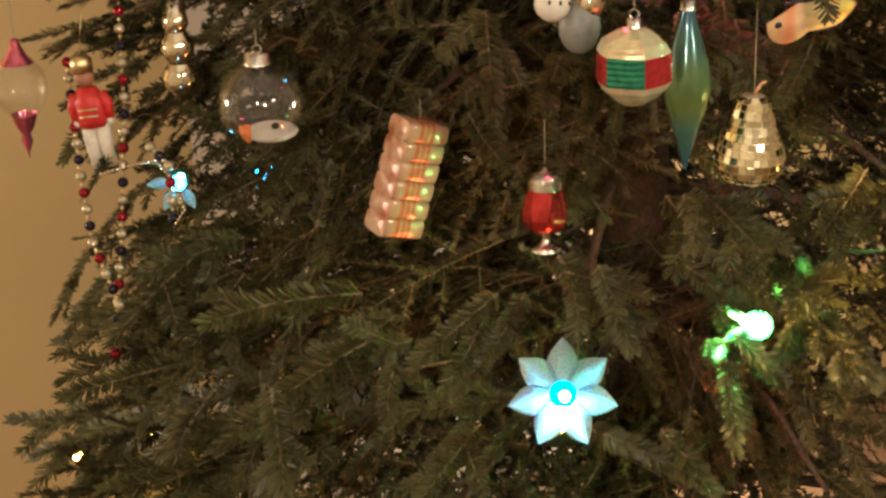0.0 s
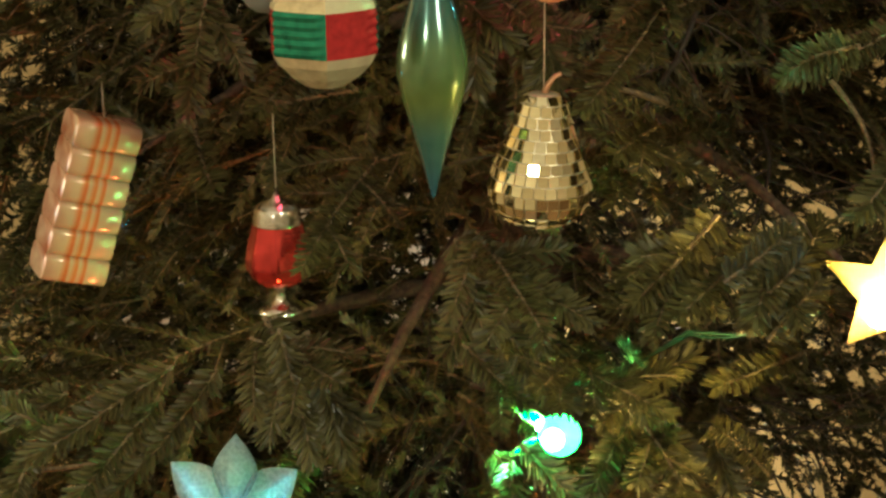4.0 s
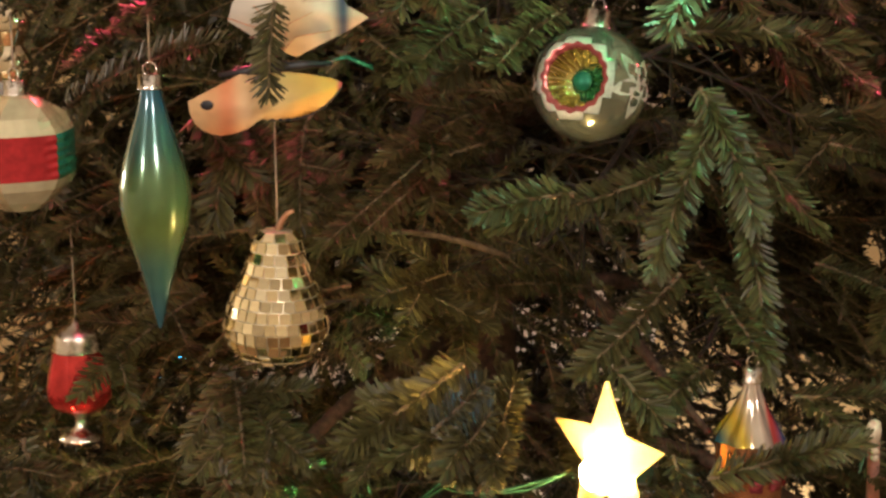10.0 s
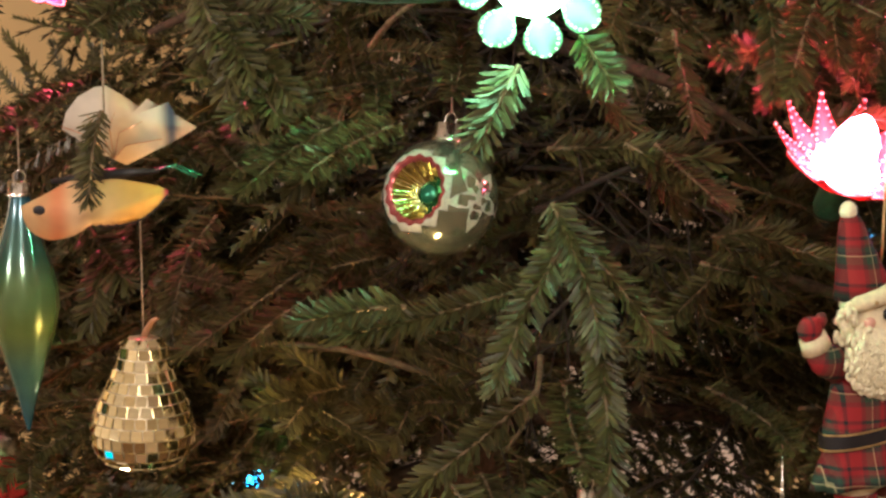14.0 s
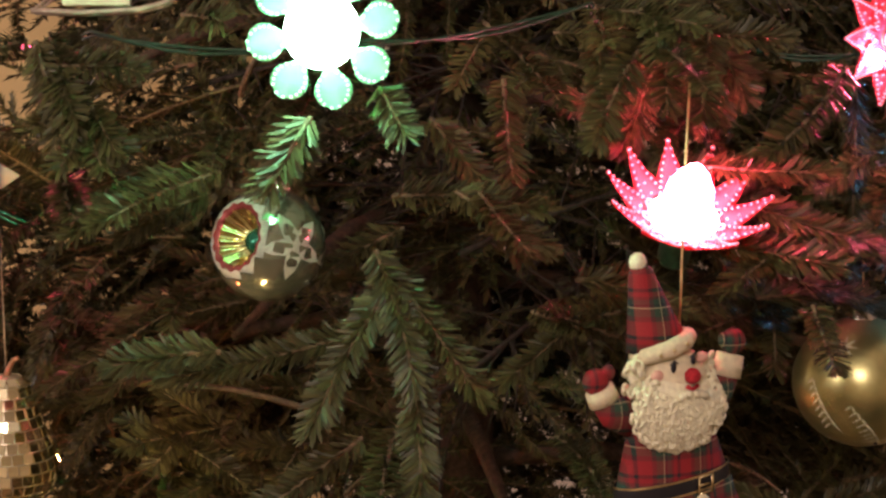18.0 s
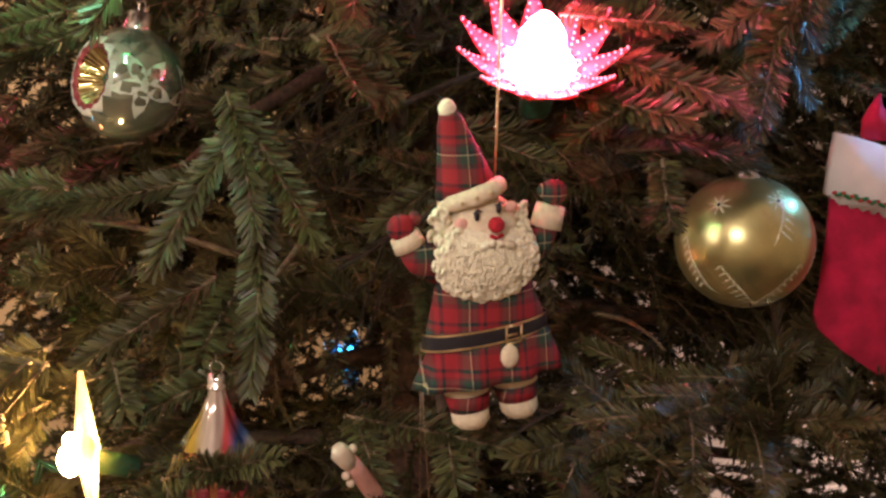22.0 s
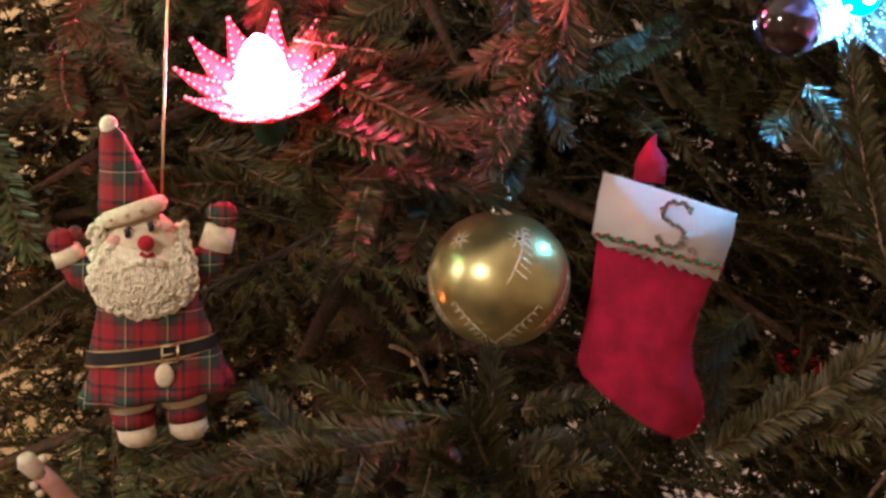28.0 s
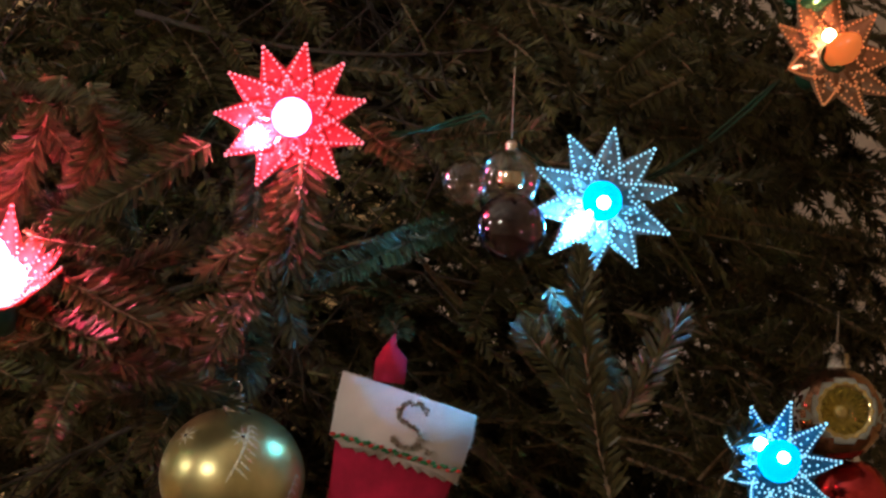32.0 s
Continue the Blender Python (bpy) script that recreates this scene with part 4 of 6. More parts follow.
def reflector(at, turn, size, name, label, shell, ring_mat, well, heart):
    ob = thing(name, label, "bauble", facing(at, turn, -15))
    bm = ball(size, 40, 1.0)
    cut = [f for f in bm.faces if f.calc_center_median().y < -0.72 * size]
    bmesh.ops.delete(bm, geom=cut, context="FACES")
    part("shell", bm, shell, ob)
    face = Matrix.Translation((0, -0.72 * size, 0)) @ pose(0, 0, 0, 90, 0, 0)
    rim = lathe([(0.58 * size, 0.03 * size), (0.66 * size, 0.02 * size), (0.74 * size, -0.10 * size)][::-1], 40)
    part("rim", rim, FROST, ob, "white frosted rim", face)
    scal = lathe([(0.49 * size, -0.03 * size), (0.54 * size, 0.03 * size), (0.60 * size, 0.03 * size)], 80, None, 0, 0.035, 16)
    part("glazed_ring", scal, ring_mat, ob, "scalloped glazed ring", face)
    part("fluted_well", lathe([(0.02 * size, -0.42 * size), (0.18 * size, -0.40 * size), (0.34 * size, -0.22 * size), (0.52 * size, 0.0)], 96, None, 0, 0.1, 16), well, ob, "fluted shiny well", face)
    part("heart", ball(0.19 * size, 16, 0.5, None, 0, (0, 0, -0.36 * size)), heart, ob, "dark glazed centre", face)
    for lon in (1.32, -1.32, 2.5, -2.5):
        star = bmesh.new()
        for k in range(5):
            w = [star.verts.new(v) for v in leaf_at(lon, 0.0, 2 * k * math.pi / 5, 0.72 * size, 0.15 * size, size * 1.006, 1.0)]
            for a in (0, 2, 4):
                star.faces.new((w[a], w[a + 1], w[a + 3], w[a + 2]))
        part("frost_star", star, FROST, ob, "frosted star")
    hook_up(ob, cap(ob, 0.97 * size, 0.008, 0.010), 0.022)
    clear_of(at, size + 0.002)
    return ob


reflector((0.812, 0.407, 0.976), -38, 0.0335, "reflector_bauble", "silver green glass ball with a fluted gold recess", MILK, PINK, RECESS, TEAL)
GOLDRING = mat("gold_ring", (0.65, 0.55, 0.22), 0.2, 0.9, 0.2, 150)
reflector((1.487, 0.765, 0.911), 22, 0.031, "reflector_bauble", "gold glass ball with a fluted shiny recess", mat("amber_glass", (0.35, 0.2, 0.12), 0.1, 0.9, 0.3, 90), GOLDRING, RECESS, GOLDRING)
rb = thing("red_bauble", "dark red shiny glass ball partly behind branches", "bauble", facing((1.497, 0.78, 0.853), 0))
part("ball", ball(0.026, 28), RUBY, rb)
hook_up(rb, cap(rb, 0.0255, 0.005, 0.007), 0.012)
clear_of((1.497, 0.78, 0.853), 0.026)

# ---- string lights with reflector flowers ----


def petal_mesh(name, length, width, shape, cup, material, inner=0.010):
    """One thin cupped petal along +x from the inner edge."""
    bm = bmesh.new()
    rows = []
    for k in range(10):
        u = k / 9
        if shape == "round":
            w = max(width * math.sqrt(max(0.0, 1 - ((u - 0.69) / 0.31) ** 2)), width * 0.34 * (u < 0.69))
        elif shape == "leaf":
            w = width * (0.42 + 0.58 * math.sin(min(1, u / 0.5) * math.pi / 2)) * (1 - max(0, (u - 0.42) / 0.58) ** 1.7)
        else:
            w = width * (0.8 + 0.2 * math.sin(min(1, u / 0.35) * math.pi / 2)) * (1 - max(0, (u - 0.2) / 0.8) ** 1.25)
        w = max(w, 0.0004)
        x, z = inner + (length - inner) * u, cup * length * u * u
        ring = []
        for side in (-1, 0, 1):
            dip = -0.10 * width if side == 0 else 0
            ring.append((bm.verts.new((x, side * w, z + dip + 0.0005)), bm.verts.new((x, side * w, z + dip - 0.0005))))
        rows.append(ring)
    for a, b in zip(rows, rows[1:]):
        for k in range(2):
            bm.faces.new((a[k][0], b[k][0], b[k + 1][0], a[k + 1][0]))
            bm.faces.new((a[k][1], a[k + 1][1], b[k + 1][1], b[k][1]))
        bm.faces.new((a[0][1], b[0][1], b[0][0], a[0][0]))
        bm.faces.new((a[2][0], b[2][0], b[2][1], a[2][1]))
    return mesh_of(name, bm, material)


def bead_mesh(name, length, width, shape, cup, material, inner=0.010):
    bm = bmesh.new()
    for k in range(11):
        u = 0.16 + 0.80 * k / 10
        if shape == "round":
            w = width * 0.8 * math.sqrt(max(0.0, 1 - ((u - 0.67) / 0.3) ** 2))
        elif shape == "leaf":
            w = width * 0.82 * (0.42 + 0.58 * math.sin(min(1, u / 0.5) * math.pi / 2)) * (1 - max(0, (u - 0.42) / 0.58) ** 1.7)
        else:
            w = width * 0.66 * (1 - max(0, (u - 0.2) / 0.8) ** 1.25)
        x, z = inner + (length - inner) * u, cup * length * u * u
        for side in (-1, 1):
            ball(0.00098, 6, 1, bm, 0, (x, side * w, z + 0.0009))
        if k in (0, 1, 3, 5) and shape == "point":
            ball(0.00095, 6, 1, bm, 0, (x, 0, z))
        if k == 2 and shape == "point":
            for side in (-0.5, 0.5):
                ball(0.00085, 6, 1, bm, 0, (x, side * w, z + 0.0005))
    return mesh_of(name, bm, material)


def string_light(label, at, axis, radius, count, colour, power, petal, bead, shape="point", width=0.010, cup=0.25, bulb=0.0145, hot=0.0, hot_at=(0, 0), roll=0.0, skip=(), clear=False, base=0.0, hot_z=0.005, core=0.0):
    """A coloured bulb in its socket with a plastic flower behind it."""
    ob = thing("string_light", label, "christmas light", along(at, axis, roll), "coloured string lights on the tree")
    b = bulb / 0.0145
    glass_mat = glow("bulb_glow", colour, power)
    part("bulb", lathe([(0.007 * b, -0.004), (0.009 * b, 0.0), (0.0125 * b, 0.006 * b), (0.0145 * b, 0.014 * b), (0.0132 * b, 0.023 * b), (0.009 * b, 0.032 * b), (0.004 * b, 0.038 * b), (0, 0.040 * b)], 24), glass_mat, ob, "glowing coloured bulb")
    part("socket", lathe([(0, -0.034), (0.008, -0.034), (0.0098, -0.030), (0.0098, -0.010), (0.0112, -0.008), (0.0112, -0.003), (0.0085, -0.002)], 20), SOCKET, ob, "dark green plastic socket")
    # added glowing ball outside the bulb, to brighten petals and needles
    if hot:
        part("glow_ball", ball(0.0042, 12, 1, None, 0, (hot_at[0], hot_at[1], hot_z)), glow("glow_ball_light", tuple(0.9 * c + 0.1 for c in colour), hot), ob, "added glowing ball that brightens the petals")
    # added glowing ball on the opaque bulb's tip, painting its white hot spot
    if core:
        part("glow_ball", ball(core, 12, 0.6, None, 0, (-0.0015, -0.0015, 0.0385 * b)), glow("glow_ball_light", tuple(0.6 * c + 0.4 for c in colour), 14), ob, "added white glow on the tip as the bulb's hot spot")
    # emissive collar that imitates the white bloom at the bulb's foot
    if base:
        part("bloom_collar", lathe([(0.019, -0.001), (0.0205, 0.002), (0.0165, 0.008), (0.013, 0.012)], 24), glow("bloom_glow", tuple(0.7 * c + 0.3 for c in colour), base), ob, "glowing collar standing in for bloom around the bulb")
    if count:
        pm = petal_mesh("petal", radius, width, shape, cup, petal)
        bm_ = bead_mesh("dotting", radius, width, shape, cup, bead) if bead else None
        for k in range(count):
            if k in skip:
                continue
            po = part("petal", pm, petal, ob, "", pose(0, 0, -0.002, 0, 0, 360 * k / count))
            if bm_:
                part("dotting", bm_, bead, po, "raised dots with a glow of their own")["kind"] = "stuff"
    if count or clear:
        clear_of(at, radius * 0.85)
    inward = -outward(at)
    fir_twig(Vector(at) + inward * 0.13 + Vector((0, 0, -0.02)), Vector(at) + inward * 0.02 + Vector((0, 0, -0.025)))
    return ob


# the dots glow on their own in place of the bulb's light
PINK_P, PINK_D = lucent("pink_petal", (0.80, 0.10, 0.12), 0.5), emissive_dot("pink_dot", (1.0, 0.5, 0.56), 1.8)
BLUE_P, BLUE_D = lucent("smoky_blue_petal", (0.26, 0.31, 0.31), 0.4), emissive_dot("blue_dot", (0.55, 0.9, 1.0), 2.2)
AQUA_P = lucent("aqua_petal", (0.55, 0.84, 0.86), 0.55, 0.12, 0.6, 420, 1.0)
MINT_P, MINT_D = lucent("mint_petal", (0.46, 0.95, 0.62), 0.6), emissive_dot("mint_dot", (0.75, 1.0, 0.8), 3.0)
AMBER_P, AMBER_D = lucent("smoky_amber_petal", (0.42, 0.27, 0.16), 0.4), emissive_dot("amber_dot", (1.0, 0.5, 0.2), 0.6)
GREEN_P, GREEN_D = lucent("green_petal", (0.03, 0.09, 0.05), 0.4), emissive_dot("gold_dot", (0.75, 0.8, 0.3), 0.5)
DEEP_P = lucent("deep_blue_petal", (0.05, 0.12, 0.17), 0.35)
STAR_P = lucent("yellow_star_plastic", (1.0, 0.76, 0.34), 0.6, 0.3)

RED, GREEN, AMBER = (1.0, 0.055, 0.13), (0.10, 1.0, 0.13), (1.0, 0.22, 0.04)

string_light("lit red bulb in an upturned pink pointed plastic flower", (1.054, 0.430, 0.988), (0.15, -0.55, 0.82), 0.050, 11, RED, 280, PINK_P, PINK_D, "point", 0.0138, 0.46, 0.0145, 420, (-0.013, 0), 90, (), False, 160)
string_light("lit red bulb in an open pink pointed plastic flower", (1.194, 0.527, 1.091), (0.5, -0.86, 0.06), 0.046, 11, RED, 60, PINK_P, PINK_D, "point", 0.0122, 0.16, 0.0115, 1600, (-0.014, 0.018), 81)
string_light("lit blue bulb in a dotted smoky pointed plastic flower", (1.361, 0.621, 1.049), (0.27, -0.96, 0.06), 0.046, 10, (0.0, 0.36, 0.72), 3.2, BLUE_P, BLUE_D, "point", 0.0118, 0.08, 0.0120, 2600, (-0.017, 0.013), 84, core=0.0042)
string_light("lit blue bulb in a clear aqua seven-petal flower", (0.425, 0.437, 0.656), (-0.46, -0.78, 0.42), 0.049, 7, (0.0, 0.40, 0.80), 3.0, AQUA_P, None, "leaf", 0.0140, 0.10, 0.0118, 2600, (-0.0145, 0.0), 90, (), False, 0.0, 0.006, 0.0052)
string_light("lit green bulb in a frosted mint flower with round petals", (0.857, 0.331, 1.098), (-0.06, -0.98, 0.05), 0.042, 8, (0.3, 1.0, 0.48), 60, MINT_P, MINT_D, "round", 0.0104, 0.06, 0.0145, 900, (0.004, 0.002), 100, (), False, 40, 0.044)
string_light("lit green bulb with gold dotted leaves behind it", (0.654, 0.466, 0.657), (-0.5, -0.78, 0.35), 0.036, 7, (0.145, 1.0, 0.20), 8, GREEN_P, GREEN_D, "leaf", 0.0048, 0.25, 0.0140, 4500, (-0.012, 0.004), 0, (0, 1, 2, 5, 6), core=0.0075)
string_light("lit amber bulb in a smoky dotted plastic flower", (1.478, 0.724, 1.146), (0.62, -0.62, 0.42), 0.046, 9, AMBER, 0.7, AMBER_P, AMBER_D, "point", 0.0145, 0.2, 0.0100, 200, (-0.004, 0.012))
string_light("lit blue bulb in a dotted blue flower among needles", (1.462, 0.69, 0.886), (0.34, -0.86, 0.35), 0.038, 9, (0.0, 0.40, 0.85), 2.6, DEEP_P, BLUE_D, "point", 0.0105, 0.62, 0.0135, 250, (-0.010, 0.012), core=0.004)
string_light("lit red bulb in a small pink dotted cup", (0.556, 0.611, 1.108), (0.35, -0.9, 0.3), 0.028, 9, RED, 80, PINK_P, PINK_D, "leaf", 0.007, 0.75, 0.0190, 0)
string_light("lit blue bulb with bright blue plastic petals", (0.209, 0.809, 0.780), (-0.35, -0.9, 0.2), 0.030, 6, (0.12, 0.6, 1.0), 8, AQUA_P, None, "leaf", 0.006, 0.3, 0.008, 30, (0.006, 0), 60, (0, 1, 5))
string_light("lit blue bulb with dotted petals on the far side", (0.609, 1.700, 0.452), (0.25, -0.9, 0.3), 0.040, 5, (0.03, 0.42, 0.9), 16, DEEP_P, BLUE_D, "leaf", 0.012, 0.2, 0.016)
string_light("bare lit yellow bulb low among the branches", (0.227, 1.080, 0.377), (-0.4, -0.7, 0.4), 0.03, 0, (1.0, 0.55, 0.06), 260, BLUE_P, None, bulb=0.007)
string_light("bare lit yellow bulb low among the branches", (0.152, 1.153, 0.325), (-0.4, -0.7, 0.4), 0.03, 0, (1.0, 0.55, 0.06), 260, BLUE_P, None, bulb=0.007)
string_light("bare lit red bulb low among the branches", (0.49, 0.56, 0.552), (-0.2, -0.5, 0.8), 0.03, 0, (1.0, 0.15, 0.05), 140, BLUE_P, None)

# yellow star light
star_at = Vector((0.8065, 0.338, 0.7730))
star = thing("star_light", "glowing yellow plastic star on the light string", "christmas light", facing(star_at, -63, 2), "coloured string lights on the tree")
pts = []
for k in range(10):
    a, r = radians(90 + 36 * k + 1), 0.0457 if k % 2 == 0 else 0.0210
    pts.append((r * math.cos(a), r * math.sin(a)))
part("star_plate", plate(pts, 0.003, None, 0, 0, 0.006), STAR_P, star, "frosted yellow star")
part("bulb", ball(0.0078, 20, 1.2, None, 0, (-0.002, -0.010, -0.007), (1.0, 0.9, 1.0)), glow("warm_bulb", (1.0, 0.58, 0.20), 1300), star, "hot yellow bulb")
# glowing ball added for the star's second hot spot
part("glow_ball", ball(0.0045, 14, 1, None, 0, (0.008, -0.009, 0.008)), glow("warm_spot_glow", (1.0, 0.62, 0.26), 700), star, "added glowing ball as the star's second hot spot")
part("socket", tube([(0, 0.004, -0.008), (0, 0.028, -0.016)], 0.0070, 14), SOCKET, star, "dark green plastic socket")
fir_twig(star_at + Vector((0.02, 0.16, -0.02)), star_at + Vector((0.0, 0.05, -0.03)))
clear_of(star_at, 0.042)
fir_twig(star_at + Vector((0.075, 0.06, -0.03)), star_at + Vector((0.030, 0.010, -0.012)))
fir_twig(star_at + Vector((0.075, 0.05, 0.035)), star_at + Vector((0.028, 0.012, 0.020)))
fir_twig(star_at + Vector((0.06, 0.06, 0.09)), star_at + Vector((-0.015, 0.02, 0.052)))


def cord(points):
    """A double green flex that sags from clip to clip."""
    pts = [Vector(p) for p in points]
    run = []
    for n in range(len(pts) - 1):
        for k in range(6):
            s = k / 6
            run.append(pts[n].lerp(pts[n + 1], s) - Vector((0, 0, 0.008 * math.sin(math.pi * s))))
    run.append(pts[-1])
    base = run[0].copy()
    ob = thing("light_cord", "thin twisted green wire of the string lights", "wire", Matrix.Translation(base))
    for sh in (0, math.pi):
        part("flex", tube([v - base + 0.0016 * Vector((math.cos(n * 0.9 + sh), 0, math.sin(n * 0.9 + sh))) for n, v in enumerate(run)], 0.0011, 6), WIRE, ob)


cord([(0.80, 0.395, 0.745), (0.73, 0.44, 0.725), (0.67, 0.53, 0.66)])
cord([(0.565, 0.64, 1.10), (0.70, 0.45, 1.10), (0.857, 0.365, 1.092), (1.0, 0.50, 1.115), (1.06, 0.54, 1.03), (1.10, 0.60, 1.09), (1.19, 0.565, 1.085)])
cord([(1.19, 0.565, 1.085), (1.28, 0.62, 1.10), (1.355, 0.655, 1.05), (1.44, 0.74, 1.13)])

# ---- smaller ornaments ----
# butterfly
B = 0.00031
butter = thing("butterfly_ornament", "paper butterfly with orange and white painted wings", "ornament", facing((0.628, 0.372, 0.994), -8))
WING_LOW = bands("orange_wing", 0, [(0.0, (0.78, 0.50, 0.24)), (0.08, (0.74, 0.40, 0.18)), (0.18, (0.74, 0.28, 0.12)), (0.30, (0.78, 0.50, 0.26)), (0.5, (0.80, 0.52, 0.20)), (0.72, (0.78, 0.44, 0.10)), (0.88, (0.78, 0.46, 0.08)), (0.93, (0.55, 0.05, 0.10)), (1.0, (0.5, 0.03, 0.09))], 0.6, 0, 0.082)
WING_UP = bands("white_wing", 0, [(0.0, (0.55, 0.06, 0.04)), (0.12, (0.72, 0.66, 0.56)), (0.42, (0.74, 0.68, 0.56)), (0.6, (0.72, 0.52, 0.30)), (0.82, (0.74, 0.62, 0.48)), (0.93, (0.04, 0.05, 0.10)), (1.0, (0.6, 0.4, 0.3))], 0.6, 0, 0.085)
low = [(-150, -56), (-148, -76), (-140, -94), (-128, -106), (-113, -113), (-96, -116), (-80, -114), (-66, -111), (-53, -106), (-42, -100), (-33, -93), (-23, -88)] + [(-14 + 7 * k, -89 + 0.006 * k ** 3.15 + (2.2 if k % 2 else -2.2)) for k in range(17)] + [(112, -36), (114, -26), (97, -19), (60, -12), (17, -6), (-53, -6), (-76, -18), (-100, -31), (-126, -44)]
up = [(-80, 78), (-72, 108), (-50, 135), (-20, 152), (0, 155), (30, 138), (62, 116), (74, 132), (96, 118), (112, 126), (124, 104), (162, 82), (126, 60), (85, 40), (35, 15), (-20, 40)]
wing = part("lower_wing", plate([(x * B, z * B) for x, z in low], 0.0014, None, 0, -0.004, 0.0008), WING_LOW, butter, "orange wing with a dark scalloped edge")
part("wing_spot", ball(0.0036, 14, 1, None, 0, (-0.0365, -0.0048, -0.0195), (1, 0.2, 0.75)), BLACK, wing, "black eye spot")
edge = [(-14 + 7 * k, -90 + 0.006 * k ** 3.15) for k in range(17)] + [(113, -34)]
part("wing_edge", tube([(x * B, -0.0042, z * B) for x, z in edge], 0.0007, 5), BLACK, wing, "dark painted edge")
part("upper_wing", plate([(x * B, z * B) for x, z in up], 0.0014, None, 0, 0.004, 0.0008), WING_UP, butter, "white wing with red and black edges")
for k in range(5):
    a = radians(25 + 28 * k)
    part("wing_vein", tube([(0.004, 0.0028, 0.008), (0.012 * math.cos(a), 0.0026, 0.008 + 0.018 * math.sin(a)), (0.034 * math.cos(a), 0.0028, 0.008 + 0.026 * math.sin(a))], 0.0003, 4), STALK, butter)
part("body", tube([(-0.030, -0.002, -0.004), (-0.01, -0.003, -0.001), (0.012, -0.003, 0.001), (0.030, -0.002, 0.002)], [0.0012, 0.0032, 0.003, 0.001], 10), BLACK, butter, "slim dark body")
for k in (-1, 1):
    part("antenna", tube([(0.026, -0.002, 0.002), (0.038, -0.004 * k, 0.005), (0.052, -0.006 * k, -0.001)], 0.0006, 5), GREENL, butter, "thin shiny feeler")
hook_up(butter, 0.03, 0.05)
clear_of((0.622, 0.372, 0.985), 0.035)
clear_of((0.628, 0.372, 1.02), 0.035)

# white sleigh
CREAMG = mat("cream_enamel", (0.78, 0.70, 0.50), 0.3, 0, 0.06, 40, 0.05, 500)
RUNNER = mat("worn_runner", (0.42, 0.34, 0.26), 0.4, 0.3, 0.3, 160)
sled = thing("toy_sleigh", "small cream sleigh on thin curved runners with red tips", "ornament", facing((0.684, 0.386, 1.1115), 13))
part("box", lathe([(0.026, 0.003), (0.0275, 0.012), (0.0295, 0.03), (0.031, 0.046), (0.029, 0.047), (0.0275, 0.03), (0.024, 0.006)], 4), CREAMG, sled, "plain cream body", Matrix.Translation((0.036, 0, 0)) @ pose(0, 0, 0, 0, 0, 45) @ Matrix.Diagonal((1, 1, 1, 1)), False)
for y in (-0.016, 0.016):
    r = part("runner", tube([(0, y, 0), (0.03, y, -0.001), (0.06, y, 0.0005), (0.074, y, 0.004), (0.083, y, 0.010), (0.086, y, 0.015)], 0.0017, 6, None, 0, 1.0), RUNNER, sled, "thin curved runner")
    part("tip", tube([(0.083, y, 0.010), (0.0875, y, 0.0165)], 0.0021, 6), REDL, r, "red tip")
    part("brace", tube([(0.002, y, 0.001), (0.03, y, 0.022)], 0.0009, 5), RUNNER, sled, "thin diagonal brace")
    part("brace", tube([(0.001, y, 0.014), (0.022, y, 0.026)], 0.0009, 5), RUNNER, sled, "thin diagonal brace")
hook_up(sled, 0.045, 0.05)
clear_of((0.72, 0.39, 1.13), 0.04)

# pair of snowman heads on a grey body, one plain figurine
bm = bmesh.new()
ball(0.0155, 20, 1, bm, 0, (0, 0, 0))
ball(0.0165, 20, 1, bm, 0, (0.021, -0.012, 0.026))
ball(0.018, 20, 1, bm, 1, (0.024, 0.012, -0.024), (1.0, 0.8, 1.3))
for x, y, z in ((-0.004, -0.0148, 0.004), (0.005, -0.0148, 0.003), (0.013, -0.0085, 0.001), (0.017, -0.028, 0.031), (0.025, -0.028, 0.030)):
    ball(0.0018, 8, 1, bm, 2, (x, y, z), (0.8, 0.6, 1.2))
snow = new("snowman_figurine", mesh_of("snowman_figurine", bm, [mat("white_porcelain", (0.72, 0.66, 0.55), 0.35, 0, 0.06, 90), mat("grey_porcelain", (0.22, 0.22, 0.19), 0.4, 0, 0.2, 90), BLACK]))
snow.matrix_basis = facing((0.447, 0.487, 0.990), -24)
tagged(snow, "white porcelain figurine with two round heads, black eyes", "figurine")
fir_twig((0.52, 0.56, 1.04), (0.462, 0.47, 1.037))
clear_of((0.455, 0.48, 1.0), 0.03)

# silvered glass tower ornaments


def tower(at, turn, label, colours, h=1.0):
    ob = thing("tower_bauble", label, "bauble", facing(at, turn))
    rows = [(0.0, -0.042), (0.004, -0.038), (0.012, -0.028), (0.0145, -0.02), (0.011, -0.012), (0.0085, -0.008), (0.0125, 0.0), (0.0135, 0.008), (0.0095, 0.014), (0.0075, 0.018), (0.0105, 0.024), (0.0095, 0.031), (0.0055, 0.036)]
    part("lower_lobe", lathe([(r * h, z * h) for r, z in rows[:6]], 28, None, 0, 0.03, 8), colours[0], ob)
    part("middle_lobe", lathe([(r * h, z * h) for r, z in rows[5:10]], 28, None, 0, 0.03, 8), colours[1], ob)
    part("upper_lobe", lathe([(r * h, z * h) for r, z in rows[9:]], 28), colours[0], ob)
    hook_up(ob, cap(ob, 0.035 * h, 0.0055 * h, 0.007), 0.02)
    clear_of(at, 0.02)


